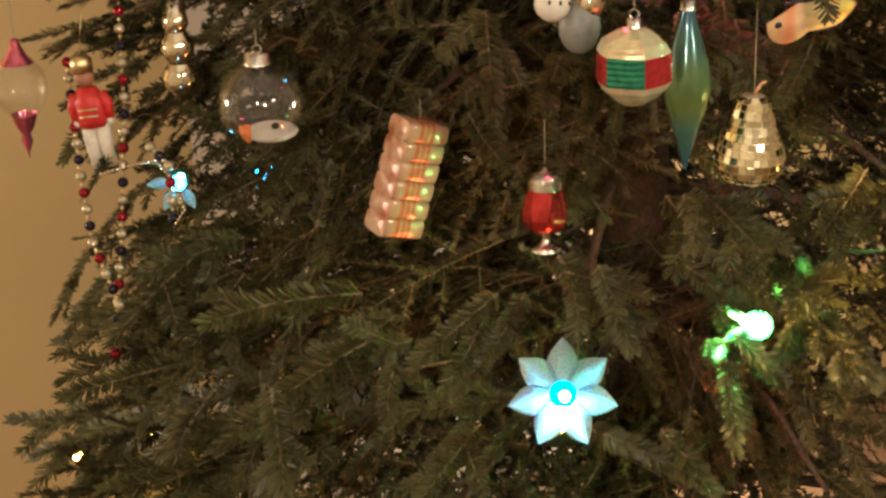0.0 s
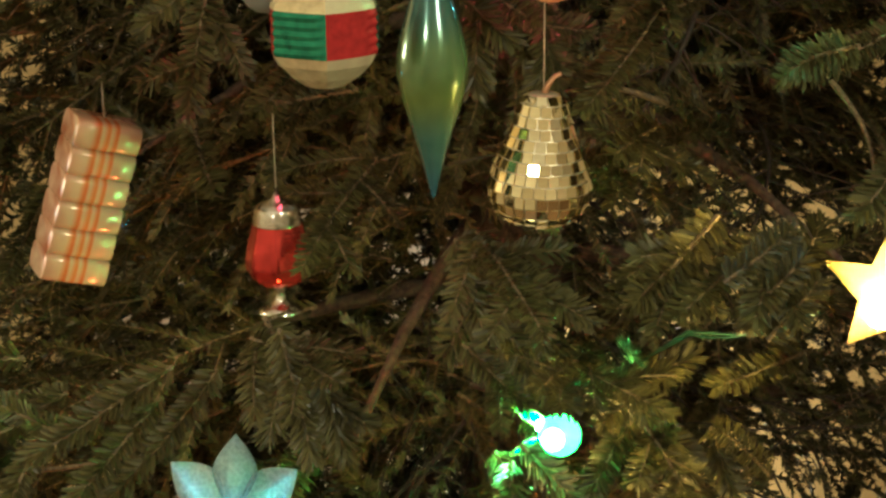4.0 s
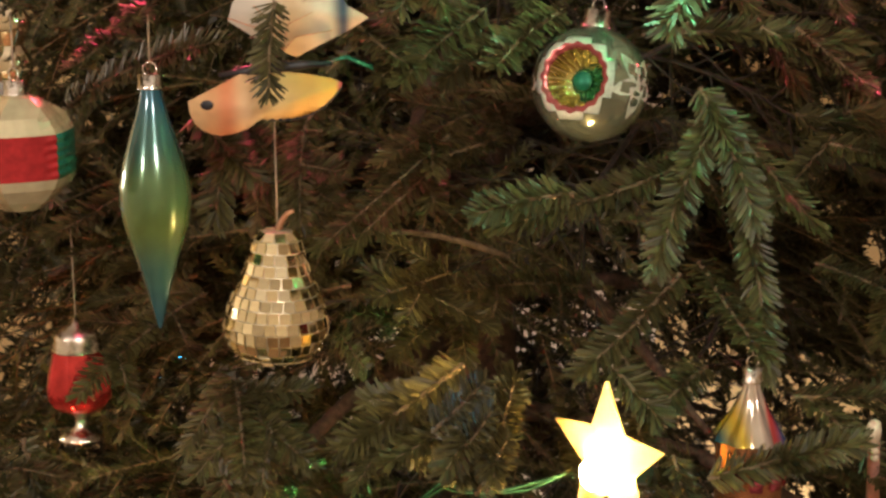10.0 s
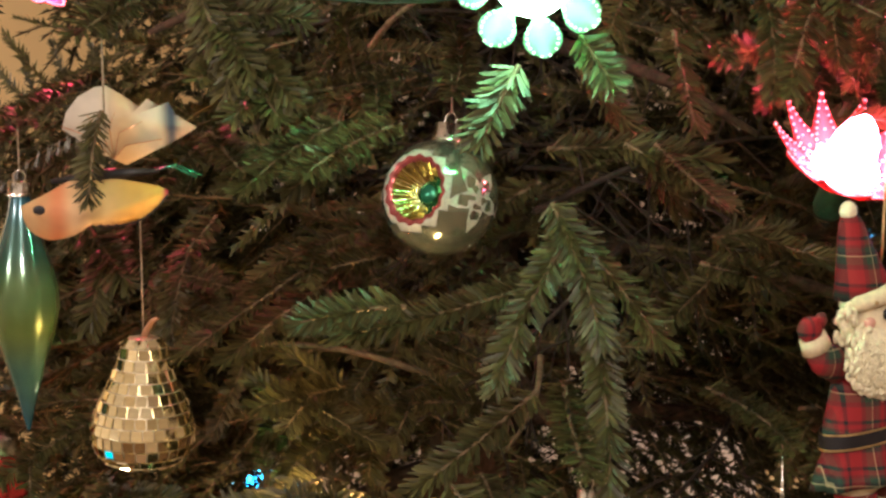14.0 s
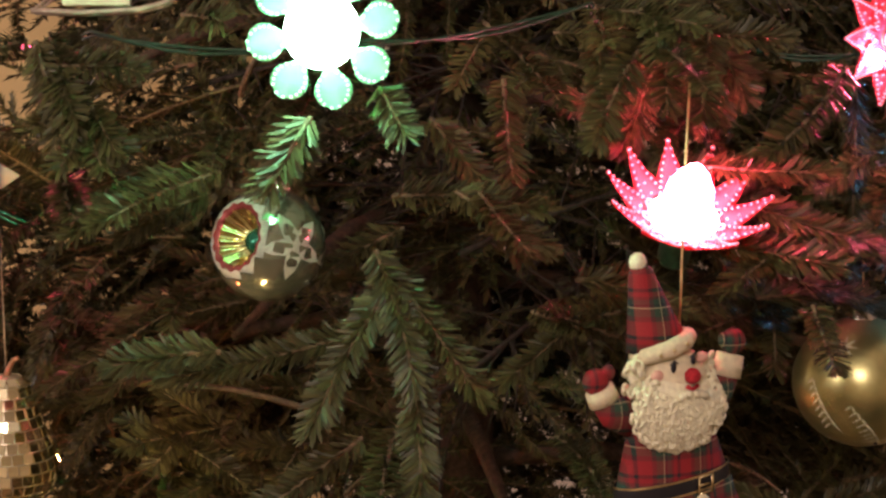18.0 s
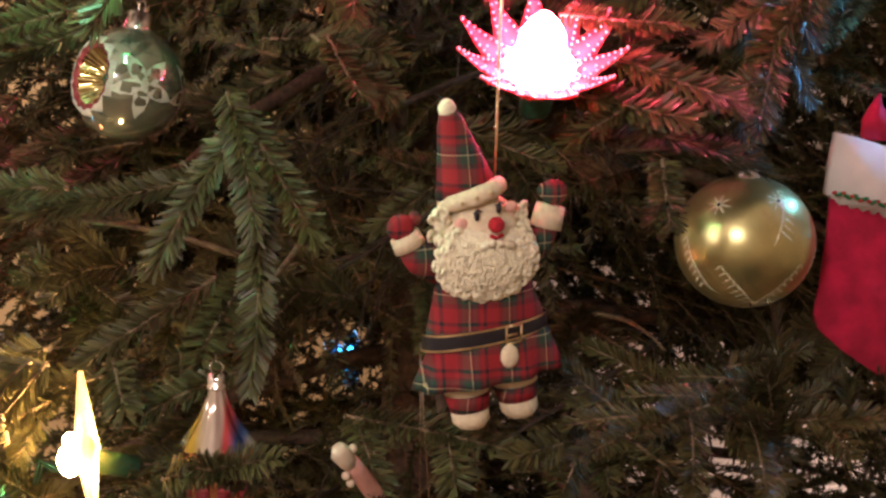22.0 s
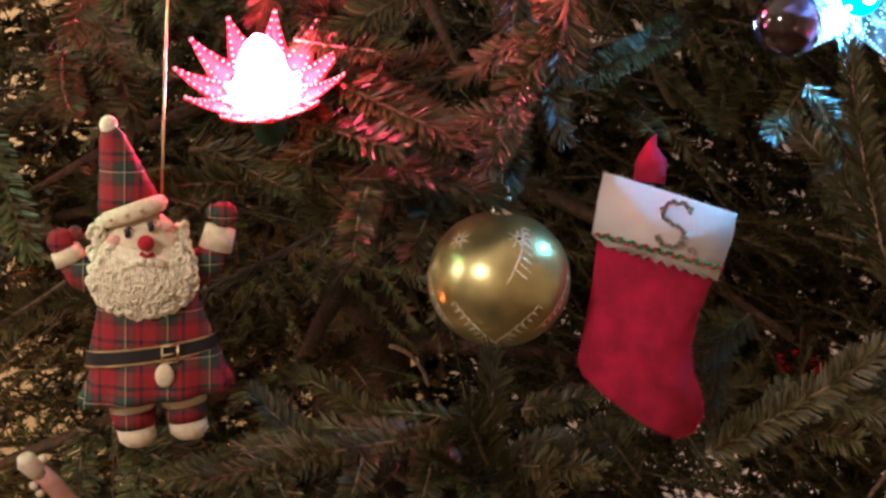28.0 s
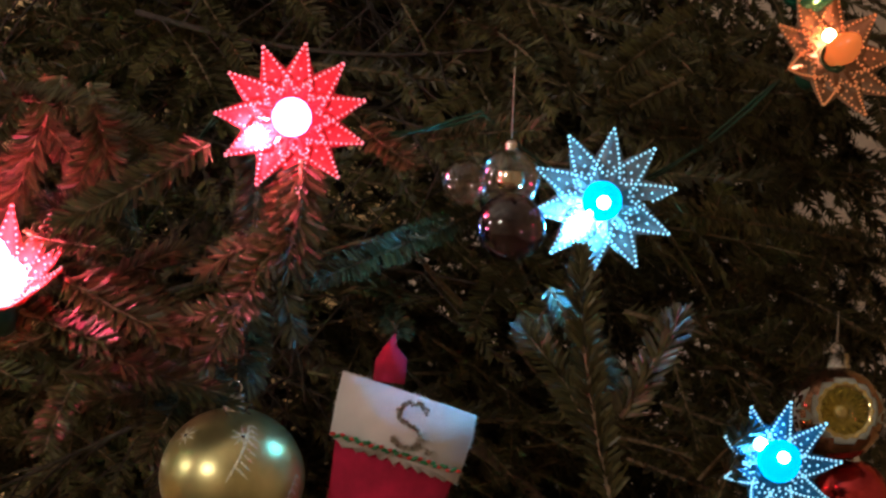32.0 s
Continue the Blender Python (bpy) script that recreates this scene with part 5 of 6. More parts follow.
tower((0.483, 0.487, 1.006), -24, "silvered glass tower bauble with red and pale lobes", (SILV, SILV))
tower((0.245, 0.887, 0.887), -20, "tall silvered glass bauble with gold and red lobes", (SILV, SILV), 1.25)
PINKG = mat("pink_foil_glass", (0.6, 0.14, 0.2), 0.15, 0.8, 0.3, 120)
tear = thing("teardrop_bauble", "clear glass teardrop with pink top and tail", "bauble", facing((0.101, 0.968, 0.857), -20))
part("clear_bowl", lathe([(0.013, -0.032), (0.021, -0.024), (0.0265, -0.010), (0.0275, 0.002), (0.024, 0.014), (0.016, 0.024)], 32), CLEAR, tear, "clear glass bowl")
part("pink_top", lathe([(0.017, 0.023), (0.011, 0.030), (0.006, 0.040), (0.004, 0.048), (0, 0.049)], 24), PINKG, tear, "pink pointed top")
part("pink_tail", lathe([(0, -0.080), (0.0012, -0.072), (0.006, -0.060), (0.0045, -0.052), (0.0095, -0.044), (0.0135, -0.031)], 24), PINKG, tear, "pink turned tail")
hook_up(tear, 0.048, 0.05)
clear_of((0.101, 0.968, 0.857), 0.03)

# toy soldier, one plain figure
bm = bmesh.new()
tube([(0, 0, 0.018), (0, 0, 0.004), (0, 0, -0.012), (0, 0, -0.022)], [0.010, 0.0165, 0.0165, 0.0155], 16, bm, 0, 0.75)
for x, y, z0, z1 in ((-0.0165, -0.002, 0.012, -0.014), (0.0175, -0.002, 0.012, -0.014)):
    tube([(x * 0.8, y, z0), (x * 1.05, y, 0), (x, y, z1)], [0.0055, 0.006, 0.005], 10, bm, 0)
    ball(0.0045, 8, 1, bm, 1, (x, y, z1 - 0.004))
for x in (-0.0065, 0.0075):
    tube([(x, 0, -0.02), (x, 0, -0.045), (x + 0.002, 0, -0.066)], [0.0085, 0.0075, 0.0065], 12, bm, 1)
    ball(0.007, 10, 0.6, bm, 2, (x + 0.002, -0.003, -0.069))
ball(0.0105, 16, 1, bm, 3, (0, 0, 0.030))
tube([(0, 0, 0.034), (0, 0, 0.046), (0, 0, 0.052)], [0.0105, 0.0115, 0.006], 14, bm, 4)
for z in (-0.002, -0.009):
    tube([(-0.010, -0.0125, z), (0.010, -0.0125, z)], 0.0012, 5, bm, 4)
tube([(0, 0, 0.052), (0.006, 0, 0.075), (0.014, 0, 0.1)], 0.0007, 5, bm, 4)
sold = new("toy_soldier", mesh_of("toy_soldier", bm, [mat("scarlet_paint", (0.55, 0.025, 0.02), 0.45, 0, 0.15, 120), mat("white_paint", (0.74, 0.68, 0.55), 0.45, 0, 0.1, 120), BLACK, mat("dull_brown_paint", (0.36, 0.17, 0.10), 0.5, 0, 0.2, 120), GOLD_CAP]))
sold.matrix_basis = facing((0.156, 0.910, 0.842), -30, 0, -6)
tagged(sold, "painted wooden toy soldier in red coat and white trousers", "ornament")
e2 = sold.matrix_basis @ Vector((0.014, 0, 0.1))
fir_twig(e2 + Vector((0.09, 0.03, 0.01)), e2 + Vector((-0.02, 0, 0)))
clear_of((0.156, 0.910, 0.842), 0.03)

# bead garland
BEADS = [mat("red_glass_bead", (0.30, 0.012, 0.025), 0.12, 0.7, 0.2, 120), mat("dark_glass_bead", (0.02, 0.015, 0.03), 0.1, 0.5, 0.2, 120), mat("pearl_bead", (0.50, 0.43, 0.28), 0.25, 0.6, 0.2, 120)]
bead_meshes = [mesh_of("bead", ball(0.0056, 14, 0.95), m) for m in BEADS]
small = mesh_of("link_bead", ball(0.0023, 8), GOLD_CAP)


def garland(points, first):
    pts = [Vector(p) for p in points]
    ob = thing("bead_garland", "hanging garland of red, dark and pearl glass beads", "garland", Matrix.Translation(pts[0]), "bead garlands")
    part("string", tube([v - pts[0] for v in pts], 0.0006, 5), THREAD, ob)
    left, n = 0.0, first
    for a, b in zip(pts, pts[1:]):
        d, s = (b - a).length, left
        while s < d:
            part("bead", bead_meshes[(2, 0, 2, 1)[n % 4]], None, ob, "", Matrix.Translation(a.lerp(b, s / d) - pts[0]))
            part("link_bead", small, None, ob, "", Matrix.Translation(a.lerp(b, min(1, (s + 0.0085) / d)) - pts[0]))
            s += 0.0172
            n += 1
        left = s - d


garland([(0.202, 0.933, 0.944), (0.187, 0.896, 0.844), (0.161, 0.857, 0.728), (0.125, 0.800, 0.617)], 0)
garland([(0.148, 0.954, 0.877), (0.134, 0.894, 0.782), (0.129, 0.855, 0.717), (0.139, 0.813, 0.660)], 1)
garland([(0.191, 0.832, 0.813), (0.199, 0.799, 0.801), (0.192, 0.780, 0.753)], 2)
chain_pts = [Vector(p) for p in ((0.143, 0.845, 0.790), (0.170, 0.825, 0.800), (0.188, 0.807, 0.806), (0.199, 0.794, 0.789), (0.201, 0.769, 0.765), (0.191, 0.778, 0.747))]
chain = thing("bead_chain", "thin chain of tiny silver beads draped over needles", "garland", Matrix.Translation(chain_pts[0]))
part("string", tube([v - chain_pts[0] for v in chain_pts], 0.0005, 5), THREAD, chain)
tiny = mesh_of("silver_bead", ball(0.0019, 8), SILV)
for a, b in zip(chain_pts, chain_pts[1:]):
    count = int((b - a).length / 0.0042)
    for k in range(count):
        part("silver_bead", tiny, None, chain, "", Matrix.Translation(a.lerp(b, k / count) - chain_pts[0]))

# guitar neck ornament
PINKW = mat("pink_painted_wood", (0.66, 0.34, 0.26), 0.45, 0, 0.15, 120)
CREAMW = mat("cream_painted_wood", (0.74, 0.64, 0.46), 0.5, 0, 0.15, 120)
guitar = thing("toy_guitar", "pink toy guitar neck with cream head and round pegs", "ornament", facing((0.9603, 0.3265, 0.785), 62, 0, -37))
part("head", tube([(0, 0, 0.004), (-0.001, 0, 0.0), (0, 0, -0.008), (0.001, 0, -0.014)], [0.004, 0.0062, 0.0058, 0.0045], 12, None, 0, 0.7), CREAMW, guitar, "rounded cream head")
part("neck", tube([(0.001, 0, -0.010), (0.002, 0, -0.024), (0.003, 0, -0.06), (0.003, 0, -0.085)], [0.0052, 0.0058, 0.0062, 0.007], 12, None, 0, 0.6), PINKW, guitar, "pink neck")
for x, z in ((0.0068, -0.006), (-0.0066, -0.014), (-0.0068, -0.0205)):
    part("peg", ball(0.0026, 10, 1, None, 0, (x, -0.001, z)), CREAMW, guitar, "round cream peg")
inv = guitar.matrix_basis.inverted()
for dx in (0.0, 0.006):
    part("thread", tube([inv @ Vector(v) for v in ((1.000, 0.352, 0.842), (1.000 + 0.3 * dx, 0.352, 0.80), (1.000 + dx, 0.350, 0.742))], 0.00035, 5), SILVER, guitar, "silver thread")
fir_twig((0.98, 0.46, 0.85), (1.000, 0.345, 0.843))
fir_twig((0.95, 0.42, 0.74), (0.985, 0.32, 0.748))
clear_of((0.965, 0.327, 0.775), 0.02)

# coloured glass house
ROOF = bands("painted_glass_roof", 0, [(0.0, (0.05, 0.16, 0.2)), (0.22, (0.66, 0.46, 0.05)), (0.42, (0.72, 0.64, 0.5)), (0.58, (0.72, 0.6, 0.5)), (0.66, (0.6, 0.08, 0.08)), (0.82, (0.06, 0.12, 0.3)), (1.0, (0.6, 0.55, 0.4))], 0.1, 0.6, 0.045)
house = thing("glass_house_bauble", "painted glass house bauble with striped pointed roof", "bauble", facing((0.888, 0.333, 0.782), 6) @ Matrix.Scale(0.95, 4))
part("roof", lathe([(0.0215, 0.0), (0.0200, 0.003), (0.0160, 0.009), (0.0115, 0.016), (0.0078, 0.024), (0.0052, 0.031), (0.0042, 0.036)], 40, None, 0, 0.08, 8), ROOF, house, "fluted striped roof")
part("house_wall", lathe([(0.0, -0.046), (0.017, -0.044), (0.021, -0.034), (0.0205, -0.015), (0.021, 0.0)], 32, None, 0, 0.05, 6), mat("amber_silvered", (0.62, 0.32, 0.16), 0.12, 0.85, 0.4, 60), house, "amber silvered wall")
for a in (-50, -15, 20, 55):
    part("window", box((0.008, 0.0016, 0.011), (0, 0, 0), None, 0, 0.0005), PINKG, house, "", pose(0, 0, 0, 0, 0, a) @ Matrix.Translation((0, -0.0215, -0.022)))
hook_up(house, cap(house, 0.035, 0.0056, 0.009), 0.012)
clear_of((0.888, 0.333, 0.79), 0.024)

# cluster of blown glass balls
TINTS = [glass("pale_pink_glass", (0.96, 0.86, 0.84)), CLEAR, glass("plum_glass", (0.42, 0.24, 0.32))]
clus = thing("glass_ball_cluster", "cluster of clear, pink and plum blown glass balls", "bauble", facing((1.328, 0.545, 1.05), 18))
for c, r, m, l in (((-0.026, 0, 0.008), 0.0135, TINTS[0], "pale pink glass ball"), ((0.0, 0, 0.012), 0.0175, TINTS[1], "clear glass ball"), ((0.002, -0.006, -0.016), 0.0198, TINTS[2], "plum glass ball")):
    part("glass_ball", ball(r, 32, 1, None, 0, c), m, clus, l)
part("cap", lathe([(0.0035, 0.028), (0.0038, 0.032), (0.002, 0.034), (0, 0.034)], 16), SILVER, clus, "small silver cap")
part("ring", lathe([(0.006, 0.006), (0.009, 0.010), (0.007, 0.016)], 20), SILV, clus, "silvered joint")
hook_up(clus, 0.035, 0.05)
clear_of((1.322, 0.545, 1.05), 0.036)

sball = thing("clear_bauble", "small clear glass ball near the top branch", "bauble", facing((1.297, 0.548, 1.178), 0))
part("glass_ball", ball(0.0145, 28), CLEAR, sball, "clear thin glass")
hook_up(sball, cap(sball, 0.014, 0.004, 0.006), 0.02)
tball = thing("green_bauble", "shiny dark green glass ball with red reflections", "bauble", facing((1.458, 0.73, 1.195), 0))
part("ball", ball(0.021, 28), GREENL, tball)
hook_up(tball, cap(tball, 0.0205, 0.005, 0.007), 0.02)
berry = thing("berry_ornament", "cluster of shiny small red berries", "ornament", facing((1.304, 0.90, 0.745), 0))
bj = random.Random(4)
berry_mesh = mesh_of("berry", ball(0.004, 10), BEADS[0])
for k in range(26):
    v = Vector((bj.gauss(0, 1), bj.gauss(0, 1), bj.gauss(0, 1))).normalized() * 0.0125
    part("berry", berry_mesh, None, berry, "", Matrix.Translation((v.x * 1.5, v.y, v.z)))
part("stalk", tube([(0, 0, 0), (0, 0, 0.04)], 0.0015, 6), BARK, berry)
fir_twig((1.27, 0.98, 0.80), (1.304, 0.885, 0.786))

# ---- limbs and the mass of branches ----
grow = random.Random(21)
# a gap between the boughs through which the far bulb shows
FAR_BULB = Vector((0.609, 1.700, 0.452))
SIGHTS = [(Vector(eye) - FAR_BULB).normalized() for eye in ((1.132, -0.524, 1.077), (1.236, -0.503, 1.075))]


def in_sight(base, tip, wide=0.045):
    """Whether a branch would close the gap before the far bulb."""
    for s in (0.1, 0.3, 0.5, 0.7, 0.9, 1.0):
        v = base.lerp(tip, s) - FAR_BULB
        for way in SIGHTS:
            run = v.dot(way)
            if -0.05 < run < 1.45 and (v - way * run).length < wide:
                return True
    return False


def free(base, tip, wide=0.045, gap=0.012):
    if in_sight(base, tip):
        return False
    for p, r in KEEP:
        n = outward(p)
        for s in (0.0, 0.25, 0.5, 0.7, 0.85, 1.0, 1.06):
            v = base.lerp(tip, s) - p
            ahead = v.dot(n)
            if ahead > -0.6 * r - 0.02 and (v - n * ahead).length < r + wide * min(1, s + 0.2) + gap:
                return False
    return True


def loose(kind, base, tip):
    """Moves a branch that would cover an ornament back into the tree."""
    base, tip = Vector(base), Vector(tip)
    for k in range(5):
        if free(base, tip, 0.02 if kind is fir_spray else 0.006, 0.0):
            return kind(base, tip)
        back = -outward(tip) * 0.028
        base, tip = base + back, tip + back
    return None


loose(fir_spray, (0.489, 0.531, 0.744), (0.316, 0.593, 0.750))
loose(fir_twig, (0.457, 0.430, 0.773), (0.459, 0.381, 0.711))
loose(fir_spray, (0.458, 0.504, 0.735), (0.327, 0.517, 0.678))
loose(fir_twig, (0.446, 0.540, 0.708), (0.356, 0.516, 0.643))
loose(fir_spray, (0.329, 0.761, 0.683), (0.187, 0.735, 0.476))
loose(fir_spray, (0.367, 0.657, 0.658), (0.227, 0.655, 0.598))
loose(fir_spray, (0.327, 0.935, 0.587), (0.134, 1.165, 0.491))
loose(fir_spray, (0.321, 0.990, 0.511), (0.147, 1.167, 0.389))
loose(fir_spray, (0.298, 0.839, 0.523), (0.082, 1.154, 0.350))
loose(fir_spray, (0.272, 0.974, 0.413), (0.068, 1.151, 0.402))
loose(fir_spray, (0.294, 0.698, 0.561), (0.208, 0.607, 0.529))
loose(fir_twig, (0.322, 1.182, 0.565), (0.183, 1.173, 0.501))
loose(fir_bare, (0.324, 0.649, 0.611), (0.383, 0.546, 0.638))
loose(fir_twig, (0.481, 0.487, 0.582), (0.534, 0.361, 0.563))
loose(fir_spray, (0.403, 0.554, 0.578), (0.312, 0.504, 0.551))
loose(fir_twig, (0.530, 0.431, 0.589), (0.535, 0.383, 0.576))
loose(fir_spray, (0.635, 0.523, 0.704), (0.680, 0.388, 0.728))
loose(fir_twig, (0.622, 0.474, 0.640), (0.586, 0.402, 0.570))
loose(fir_twig, (0.637, 0.467, 0.634), (0.648, 0.377, 0.602))
loose(fir_spray, (0.703, 0.444, 0.662), (0.704, 0.371, 0.645))
loose(fir_twig, (0.725, 0.417, 0.621), (0.673, 0.369, 0.608))
loose(fir_twig, (0.748, 0.484, 0.772), (0.675, 0.432, 0.758))
loose(fir_twig, (0.659, 0.512, 0.717), (0.643, 0.465, 0.748))
loose(fir_twig, (0.329, 1.182, 0.858), (0.153, 1.169, 0.869))
loose(fir_spray, (0.373, 1.078, 0.833), (0.250, 1.028, 0.888))
loose(fir_twig, (0.390, 0.819, 0.762), (0.319, 0.736, 0.694))
loose(fir_spray, (0.415, 0.814, 0.898), (0.340, 0.739, 0.897))
loose(fir_spray, (0.492, 0.692, 0.935), (0.449, 0.592, 0.878))
loose(fir_twig, (0.479, 0.708, 0.831), (0.466, 0.604, 0.812))
loose(fir_twig, (0.573, 0.618, 0.856), (0.512, 0.538, 0.860))
loose(fir_spray, (0.389, 0.885, 0.800), (0.293, 0.793, 0.764))
loose(fir_twig, (0.347, 0.618, 0.625), (0.312, 0.597, 0.601))
fir_twig((0.880, 0.420, 0.926), (0.751, 0.376, 0.913))
loose(fir_twig, (0.874, 0.400, 0.974), (0.826, 0.361, 0.949))
fir_twig((0.886, 0.400, 0.955), (0.842, 0.361, 0.875))
fir_twig((0.890, 0.400, 0.952), (0.898, 0.341, 0.813))
fir_twig((0.881, 0.400, 0.966), (0.938, 0.364, 0.893))
fir_twig((0.750, 0.514, 0.932), (0.652, 0.450, 0.888))
loose(fir_twig, (0.783, 0.528, 0.926), (0.696, 0.488, 0.920))
loose(fir_twig, (0.755, 0.431, 1.018), (0.701, 0.387, 0.983))
loose(fir_twig, (0.679, 0.451, 1.013), (0.704, 0.392, 0.995))
fir_twig((0.628, 0.363, 1.029), (0.620, 0.345, 0.984))
loose(fir_twig, (0.649, 0.506, 0.949), (0.624, 0.451, 0.904))
loose(fir_twig, (0.620, 0.541, 0.949), (0.637, 0.467, 0.931))
loose(fir_spray, (0.781, 0.427, 0.789), (0.686, 0.376, 0.771))
loose(fir_twig, (0.762, 0.410, 0.781), (0.726, 0.355, 0.763))
loose(fir_twig, (0.834, 0.361, 0.810), (0.840, 0.341, 0.801))
loose(fir_twig, (0.845, 0.360, 0.770), (0.849, 0.320, 0.747))
loose(fir_spray, (0.597, 0.508, 0.785), (0.631, 0.405, 0.766))
loose(fir_spray, (0.470, 0.546, 0.764), (0.472, 0.444, 0.734))
loose(fir_spray, (0.683, 0.471, 0.711), (0.617, 0.410, 0.733))
loose(fir_twig, (0.453, 0.617, 0.799), (0.446, 0.541, 0.771))
loose(fir_twig, (0.509, 0.605, 0.944), (0.592, 0.466, 1.000))
loose(fir_twig, (0.851, 0.470, 0.943), (0.861, 0.420, 0.957))
loose(fir_bare, (0.819, 0.623, 0.824), (0.680, 0.558, 0.862))
loose(fir_spray, (0.791, 0.628, 0.799), (0.725, 0.521, 0.807))
loose(fir_spray, (0.870, 0.570, 0.792), (0.764, 0.470, 0.832))
loose(fir_spray, (0.693, 0.639, 0.777), (0.722, 0.542, 0.832))
fir_twig((0.789, 0.385, 1.020), (0.739, 0.317, 0.999))
loose(fir_twig, (0.705, 0.422, 1.038), (0.768, 0.338, 1.000))
loose(fir_spray, (0.794, 0.475, 1.041), (0.727, 0.417, 1.040))
loose(fir_spray, (0.683, 0.450, 1.104), (0.718, 0.367, 1.041))
fir_twig((0.850, 0.330, 1.053), (0.829, 0.316, 1.015))
fir_twig((0.885, 0.350, 1.068), (0.899, 0.331, 1.044))
loose(fir_twig, (0.774, 0.367, 1.108), (0.800, 0.344, 1.103))
loose(fir_twig, (1.039, 0.423, 1.105), (1.004, 0.353, 1.038))
loose(fir_spray, (1.003, 0.435, 1.111), (1.058, 0.387, 1.103))
loose(fir_twig, (1.069, 0.433, 1.095), (1.064, 0.389, 1.052))
loose(fir_twig, (1.120, 0.453, 1.071), (1.077, 0.383, 1.033))
loose(fir_twig, (0.880, 0.460, 0.999), (0.968, 0.398, 1.000))
loose(fir_twig, (0.952, 0.426, 0.998), (0.966, 0.387, 0.976))
loose(fir_twig, (1.056, 0.450, 1.011), (1.107, 0.426, 1.020))
loose(fir_spray, (1.079, 0.457, 0.965), (1.108, 0.404, 0.971))
loose(fir_twig, (1.032, 0.463, 0.930), (0.983, 0.390, 0.933))
loose(fir_spray, (0.822, 0.573, 0.947), (0.711, 0.483, 0.946))
loose(fir_spray, (0.602, 0.505, 0.912), (0.649, 0.430, 0.894))
loose(fir_bare, (0.907, 0.441, 1.137), (0.891, 0.380, 1.107))
loose(fir_spray, (0.635, 0.468, 0.998), (0.615, 0.390, 1.035))
loose(fir_bare, (0.774, 0.529, 1.060), (0.808, 0.423, 1.089))
loose(fir_spray, (0.934, 0.524, 1.105), (0.986, 0.431, 1.060))
loose(fir_spray, (1.031, 0.380, 0.948), (1.164, 0.463, 0.929))
fir_twig((1.098, 0.438, 0.940), (1.188, 0.482, 0.930))
fir_twig((1.126, 0.455, 0.947), (1.179, 0.483, 0.933))
loose(fir_twig, (1.127, 0.412, 0.939), (1.136, 0.372, 0.912))
fir_twig((1.071, 0.476, 0.989), (1.167, 0.430, 0.971))
loose(fir_twig, (1.064, 0.452, 0.961), (1.123, 0.410, 0.975))
loose(fir_spray, (1.191, 0.537, 1.031), (1.181, 0.460, 0.953))
loose(fir_spray, (1.233, 0.469, 0.780), (1.099, 0.269, 0.820))
loose(fir_spray, (1.166, 0.475, 0.765), (1.245, 0.429, 0.798))
loose(fir_twig, (0.971, 0.388, 0.935), (1.001, 0.353, 0.931))
loose(fir_bare, (0.883, 0.520, 0.859), (0.852, 0.420, 0.836))
loose(fir_bare, (1.073, 0.585, 0.806), (1.115, 0.516, 0.806))
loose(fir_spray, (0.825, 0.422, 0.806), (0.899, 0.341, 0.785))
loose(fir_spray, (0.961, 0.508, 0.804), (0.961, 0.387, 0.801))
loose(fir_twig, (0.921, 0.422, 1.005), (0.975, 0.389, 0.978))
loose(fir_twig, (1.259, 0.705, 1.040), (1.217, 0.530, 1.007))
loose(fir_twig, (1.270, 0.720, 0.996), (1.286, 0.615, 0.967))
loose(fir_spray, (1.328, 0.664, 0.994), (1.381, 0.602, 0.922))
loose(fir_spray, (1.367, 0.649, 0.818), (1.290, 0.460, 0.774))
loose(fir_twig, (1.216, 0.530, 0.770), (1.265, 0.517, 0.791))
fir_twig((1.093, 0.463, 0.988), (1.168, 0.431, 0.971))
loose(fir_spray, (1.157, 0.516, 0.923), (1.086, 0.418, 0.917))
loose(fir_twig, (1.147, 0.465, 0.782), (1.201, 0.403, 0.777))
loose(fir_spray, (1.088, 0.482, 0.820), (1.084, 0.353, 0.824))
loose(fir_spray, (1.339, 0.614, 0.774), (1.394, 0.619, 0.824))
loose(fir_twig, (1.095, 0.518, 1.019), (1.074, 0.456, 1.034))
loose(fir_twig, (1.333, 0.705, 1.104), (1.387, 0.643, 1.092))
loose(fir_twig, (1.364, 0.757, 1.126), (1.402, 0.701, 1.096))
loose(fir_spray, (1.257, 0.703, 1.121), (1.317, 0.619, 1.089))
loose(fir_twig, (0.978, 0.532, 1.098), (1.115, 0.494, 1.077))
loose(fir_bare, (1.177, 0.600, 1.003), (1.246, 0.605, 1.026))
loose(fir_spray, (1.113, 0.516, 0.974), (1.098, 0.443, 0.991))
loose(fir_spray, (1.043, 0.487, 0.932), (1.156, 0.470, 0.918))
loose(fir_twig, (1.207, 0.598, 1.097), (1.270, 0.546, 1.067))
loose(fir_spray, (1.430, 1.030, 0.978), (1.498, 0.896, 0.967))
loose(fir_spray, (1.369, 1.049, 1.069), (1.451, 0.872, 1.002))
loose(fir_spray, (1.158, 0.674, 0.973), (1.237, 0.610, 1.001))
loose(fir_bare, (1.224, 0.742, 0.965), (1.231, 0.605, 1.008))
loose(fir_spray, (1.089, 0.570, 1.143), (1.172, 0.501, 1.103))
loose(fir_spray, (1.278, 0.731, 1.165), (1.328, 0.633, 1.134))
loose(fir_twig, (1.332, 0.781, 1.162), (1.389, 0.719, 1.136))
loose(fir_spray, (1.350, 0.881, 1.187), (1.401, 0.786, 1.129))
fir_twig((0.601, 0.506, 0.714), (0.627, 0.461, 0.685))
fir_twig((0.726, 0.458, 0.693), (0.672, 0.443, 0.670))
